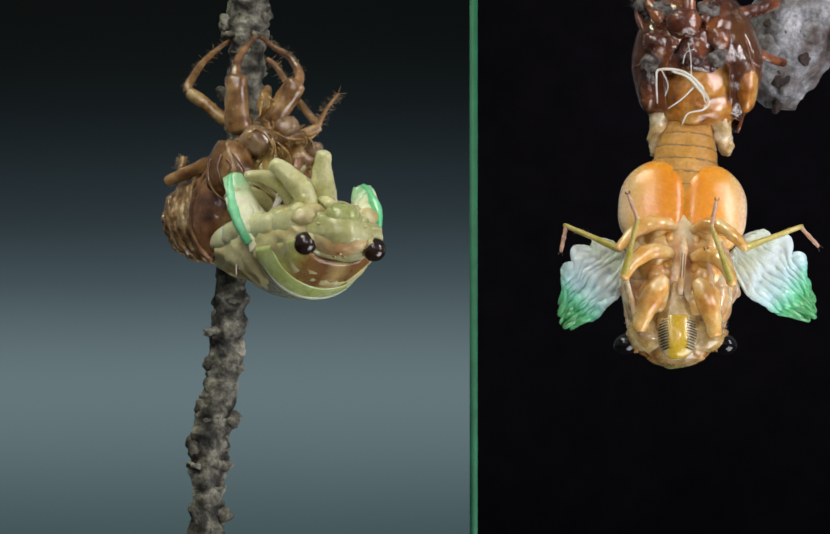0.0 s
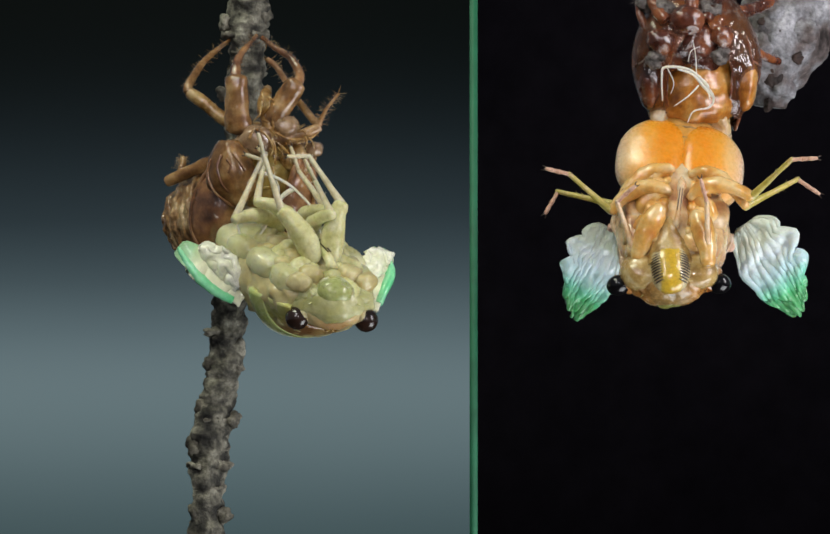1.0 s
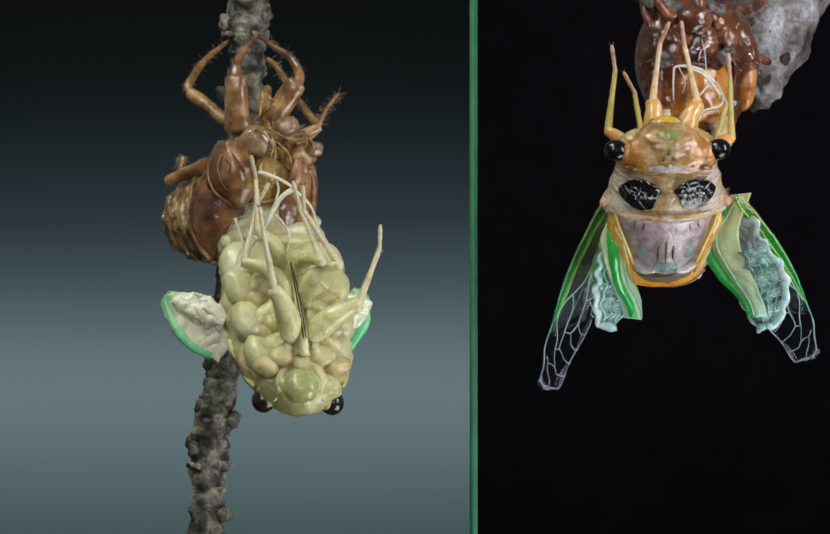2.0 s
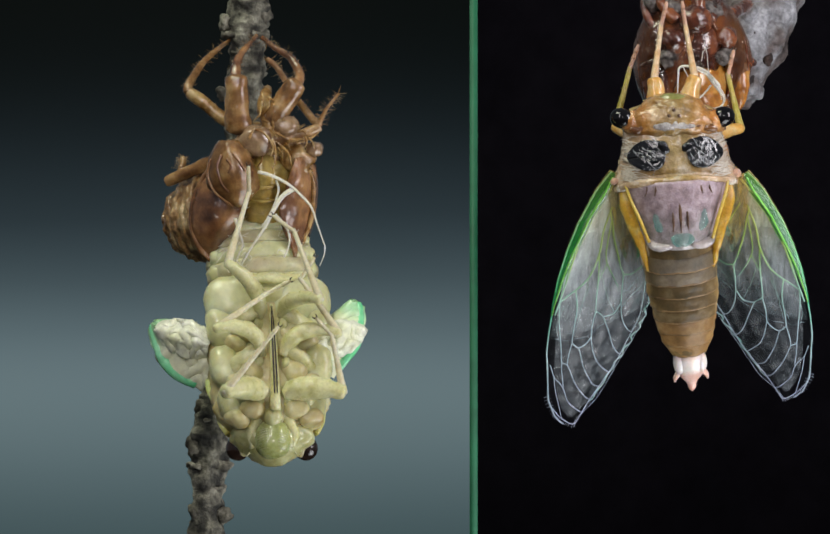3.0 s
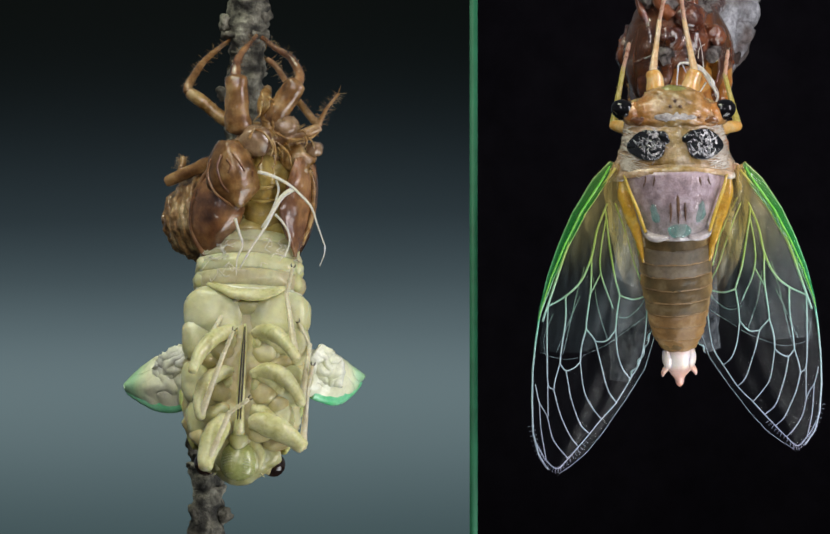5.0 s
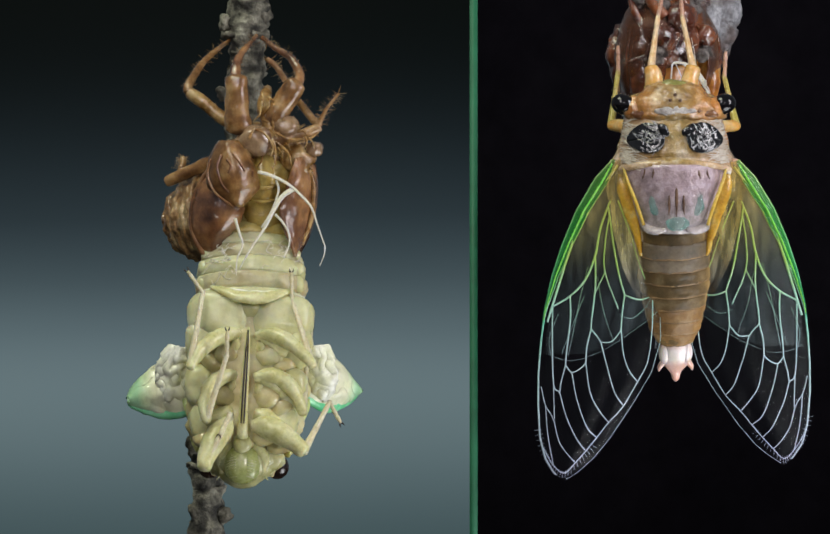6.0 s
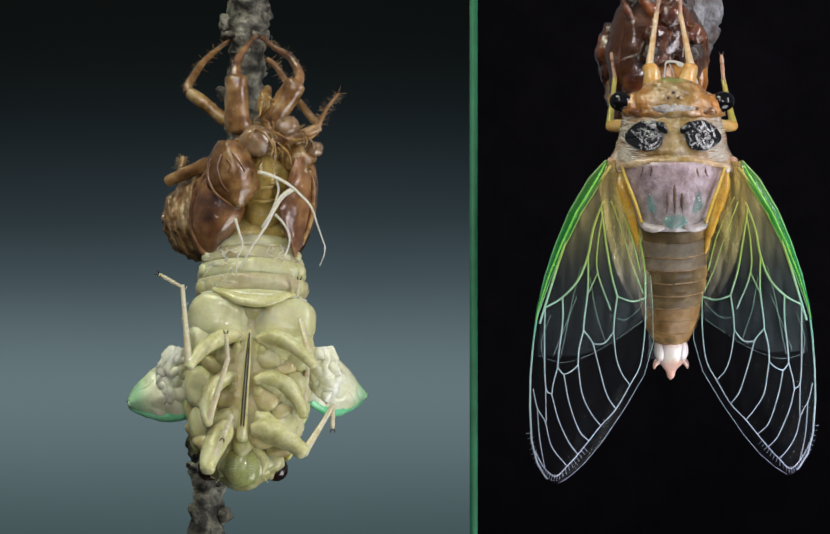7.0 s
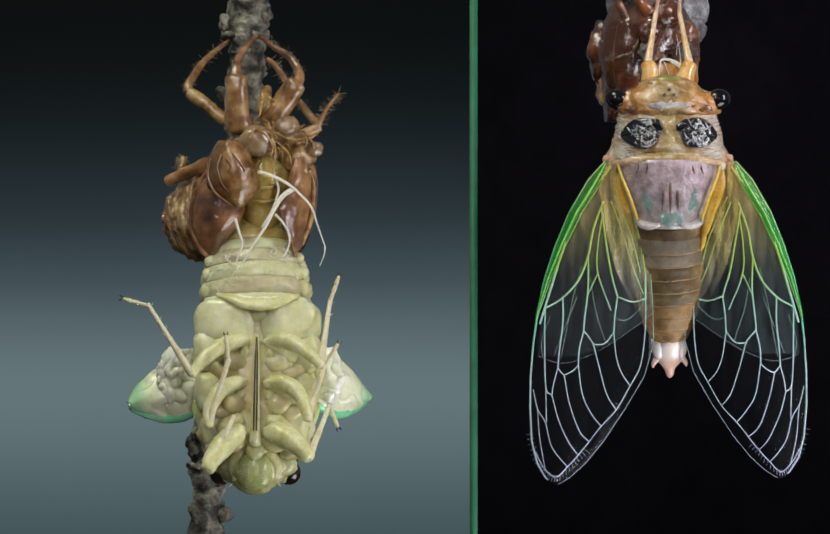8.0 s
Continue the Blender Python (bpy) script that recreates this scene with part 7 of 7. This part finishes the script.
# wing buds of the pale one: t, base, tip (across, down), depth, twist
BUD = {
    (-1, True): [(0.0, 488, 478, 436, 340, 150, -66), (0.5, 474, 524, 346, 414, 130, -66), (1.0, 462, 566, 332, 462, 120, -58), (1.7, 440, 640, 312, 520, 100, -36), (2.8, 412, 706, 296, 580, 80, -20), (3.5, 390, 730, 276, 620, 70, -12), (4.5, 384, 722, 246, 690, 60, -5), (5.8, 394, 722, 244, 736, 60, 0), (8.0, 396, 728, 244, 746, 60, 0)],
    (1, True): [(0.0, 704, 492, 690, 366, 130, -60), (0.5, 706, 545, 684, 440, 120, -56), (1.0, 690, 600, 716, 490, 110, -50), (1.7, 630, 670, 680, 560, 90, -45), (2.8, 610, 700, 666, 570, 70, -40), (3.5, 590, 724, 670, 620, 60, -36), (4.5, 570, 712, 664, 686, 50, -20), (5.8, 564, 712, 660, 722, 50, -10), (8.0, 582, 722, 680, 736, 50, -10)],
    (-1, False): [(0.0, 500, 470, 470, 390, 90, 20), (0.5, 424, 486, 388, 366, 150, 30), (1.0, 456, 540, 346, 440, 140, 20), (1.7, 432, 596, 302, 536, 120, 10), (2.8, 402, 645, 286, 612, 110, 5), (3.5, 384, 665, 284, 660, 100, 0), (4.5, 372, 664, 290, 710, 80, 10), (5.8, 338, 652, 322, 760, 80, 15), (8.0, 340, 656, 326, 764, 80, 15)],
    (1, False): [(0.0, 690, 470, 690, 380, 120, 40), (0.5, 690, 520, 650, 440, 120, 40), (1.0, 668, 530, 734, 488, 120, 20), (1.7, 612, 590, 704, 562, 110, 10), (2.8, 590, 650, 690, 620, 100, 0), (3.5, 596, 668, 690, 660, 90, 0), (4.5, 580, 664, 656, 698, 80, 0), (5.8, 600, 650, 606, 758, 80, 20), (8.0, 612, 656, 618, 762, 80, 20)],
}
# the milky hindwings: t, how far they are turned away, leaned back, and drawn in under the body
VEIL = [(0.0, 0, 90, 0), (1.0, 0, 90, 0), (1.2, 0, 44, 0), (1.5, 0, 26, 0), (1.7, -10, 24, 0), (2.2, -26, 12, 0), (2.8, 0, 0, 0), (3.5, 8, 0, 0), (4.0, 24, 0, 0.03), (4.5, 46, 0, 0.16), (5.0, 70, 0, 0.6), (5.5, 88, 0, 1), (8.0, 88, 0, 1)]
# the turning perch: t, shift across, shift down, shift towards, turn about the upright
TURN = [(0.0, 0, 0, 0, 0), (1.0, -6, -4, 0, 7), (1.7, -8, -6, -10, 15), (2.8, -18, -8, -60, 26), (3.5, -28, -10, -60, 30), (4.5, -42, -14, -60, 37), (6.5, -82, -16, -60, 45), (8.0, -110, -22, -60, 50)]


def body_pose(rows, heads, t, eye):
    """The pose of the trunk and of the head on it, so that the eyes' middle lies where it should."""
    ex, ey, d, pitch, yaw, roll, tx, ty, td = glide(rows, t)

    def turned(p, w, r):
        return Matrix.Rotation(radians(r), 4, "Y") @ Matrix.Rotation(radians(w), 4, "Z") @ Matrix.Rotation(radians(p), 4, "X")
    trunk, head = turned(pitch, yaw, roll), turned(*glide(heads, t))
    e = (trunk @ NECK + head @ (Vector(eye) - NECK)) * U
    p = at(ex, ey, d - e.y / U) - e
    return Matrix.Translation(p) @ trunk, Matrix.Translation(NECK * U) @ trunk.inverted() @ head, at(tx, ty, td)


def aim(p, q, spin=0.0, ref=(0, -1, 0)):
    """A pose at p whose z points to q and whose back turns to ref, turned on by spin degrees."""
    z = (q - p).normalized()
    y = -(Vector(ref) - z * z.dot(Vector(ref)))
    y = y.normalized() if y.length > 1e-6 else z.orthogonal().normalized()
    m = Matrix((y.cross(z), y, z)).transposed().to_4x4()
    return Matrix.Translation(p) @ m @ Matrix.Rotation(radians(spin), 4, "Z")


def reach(p, px, py, length, lean):
    """The end of a limb of that length from p towards (px, py), leaning in depth by what is left over."""
    d = -p.y / U
    q = at(px, py, d)
    flat = (q - p).length
    rest = math.sqrt(max(0.0, (length * U) ** 2 - flat ** 2))
    q = at(px, py, d + lean * rest / U)
    return p + (q - p).normalized() * length * U


def move_cicada(top, head, ab, legs, rows, heads, leg_rows, sizes, hips, swing, tuck):
    poses = {}
    keys = {}
    for t in TIMES:
        m, hm, tail = body_pose(rows, heads, t, (0, -16, 112))
        poses[t] = m
        keys.setdefault(top, []).append((t, m))
        keys.setdefault(head, []).append((t, hm))
        inv = m.inverted()
        h = m @ (HINGE * U)
        back = m.to_3x3() @ Vector((0, -1, 0))
        z = (h - tail).normalized()
        y = -(back - z * z.dot(back)).normalized()
        am = Matrix.Translation(h) @ Matrix((y.cross(z), y, z)).transposed().to_4x4()
        keys.setdefault(ab, []).append((t, inv @ am))
        for (kind, side), (f, ti, ta) in legs.items():
            i = ("front", "mid", "hind").index(kind)
            kx, ky, ax, ay, qx, qy, lean = glide(leg_rows[kind, side], t)
            x, yy, zz = glide(swing[i], t) if i in swing else hips[i]
            # the insect's own sides change places in the picture as it turns over
            s = -1 if side == "a" else 1
            hip = m @ (Vector((s * x, yy, zz)) * U)
            lf, lt, ls = sizes[i]
            knee = reach(hip, kx, ky, lf, lean if lean < 0 else (lean * 0.6 if i == 0 else 0.3 + 0.7 * lean))
            ankle = reach(knee, ax, ay, lt, tuck[i] if lean > 0 else lean)
            toe = reach(ankle, qx, qy, ls, 0.1)
            for ob, p, q in ((f, hip, knee), (ti, knee, ankle), (ta, ankle, toe)):
                keys.setdefault(ob, []).append((t, inv @ aim(p, q)))
    for ob, r in keys.items():
        walk(ob, r)
    return poses


def motions():
    pale_poses = move_cicada(pale_cicada, pale_head, pale_ab, pale_legs, PALE, PALE_HEAD, PALE_LEGS, PALE_SIZES, PALE_HIPS, PALE_SWING, (-0.25, -0.8, -0.8))
    amber_poses = move_cicada(amber_cicada, amber_head, amber_ab, amber_legs, AMBER, AMBER_HEAD, AMBER_LEGS, AMBER_SIZES, AMBER_HIPS, AMBER_SWING, (-0.1, 0.35, -0.6))
    for (s, big), ob in buds.items():
        out = []
        for t in TIMES:
            bx, by, tx, ty, d, spin = glide(BUD[s, big], t)
            p, q, n = at(bx, by, d), at(tx, ty, d), 150 if big else 104
            back = math.sqrt(max(100, n * n - ((q - p).length / U) ** 2))
            out.append((t, pale_poses[t].inverted() @ aim(p, at(tx, ty, d - back), s * spin)))
        walk(ob, out)
    for s in (-1, 1):
        rows = {ob: [] for ob in wings[s]}
        for t in TIMES:
            bx, by, d, ang, lean, twist, g = glide(WING[s], t)
            base = Matrix.Translation(at(bx, by, d)) @ Matrix.Rotation(radians(-s * ang), 4, "Y") @ Matrix.Rotation(radians(lean), 4, "X") @ Matrix.Rotation(radians(-s * twist), 4, "Z")
            tilt = math.acos(min(1.0, max(0.1, g)))
            z = 0.0
            for i, (ob, a, b) in enumerate(zip(wings[s], CUTS, CUTS[1:])):
                c = 0.35 * tilt * (1 if i % 2 else -1)
                mid = Vector((0, 0, 305 - (a + b) / 2)) * U
                down = -((a + b) / 2 - 305) * U * g
                rows[ob].append((t, amber_poses[t].inverted() @ base @ Matrix.Translation((0, 2.5 * (1 - g) * (1 if i % 2 else -1) * U, down)) @ Matrix.Rotation(c, 4, "X") @ Matrix.Translation(-mid)))
        for ob, r in rows.items():
            walk(ob, r)
        # the milky hindwing turns edge-on as it slides away under the forewing
        out = []
        for t in TIMES:
            bx, by, d, ang, lean, twist, g = glide(WING[s], t)
            k, back, slide = glide(VEIL, t)
            base = Matrix.Translation(at(bx, by, d) + Vector((-s * 74, 262, 195)) * slide * U) @ Matrix.Rotation(radians(-s * ang), 4, "Y") @ Matrix.Rotation(radians(lean + back), 4, "X") @ Matrix.Rotation(radians(-s * twist), 4, "Z")
            out.append((t, amber_poses[t].inverted() @ base @ Matrix.Translation(Vector((-s * 50, 0, 0)) * U) @ Matrix.Rotation(radians(s * k), 4, "Z")))
        walk(veils[s], out)
        for i in range(3):
            out = []
            for t in TIMES:
                x, y, d, ang, spin = glide(LOBE[s, i], t)
                out.append((t, amber_poses[t].inverted() @ Matrix.Translation(at(x, y, d)) @ Matrix.Rotation(radians(-s * ang), 4, "Y") @ Matrix.Rotation(radians(-s * spin), 4, "Z")))
            walk(folds[s, i], out)
        # belly lobes draw in once the insect has turned over
        out = []
        for t, k in ((0.0, 0), (1.4, 0), (2.0, 0.5), (2.8, 1.0), (8.0, 1.0)):
            out.append((t, pose(-s * 52 * U * k, 66 * U * k, 14 * U * k)))
        walk(amber_lobes[(s + 1) // 2], out)
    for ob in (branch, skin_right):
        out = []
        for t in TIMES:
            dx, dy, dd, a = glide(TURN, t)
            out.append((t, Matrix.Translation(Vector((dx + (0.5 * a if ob is branch else 0), -dd, -dy)) * U + PIVOT * U) @ Matrix.Rotation(radians(a), 4, "Z")))
        walk(ob, out)


motions()
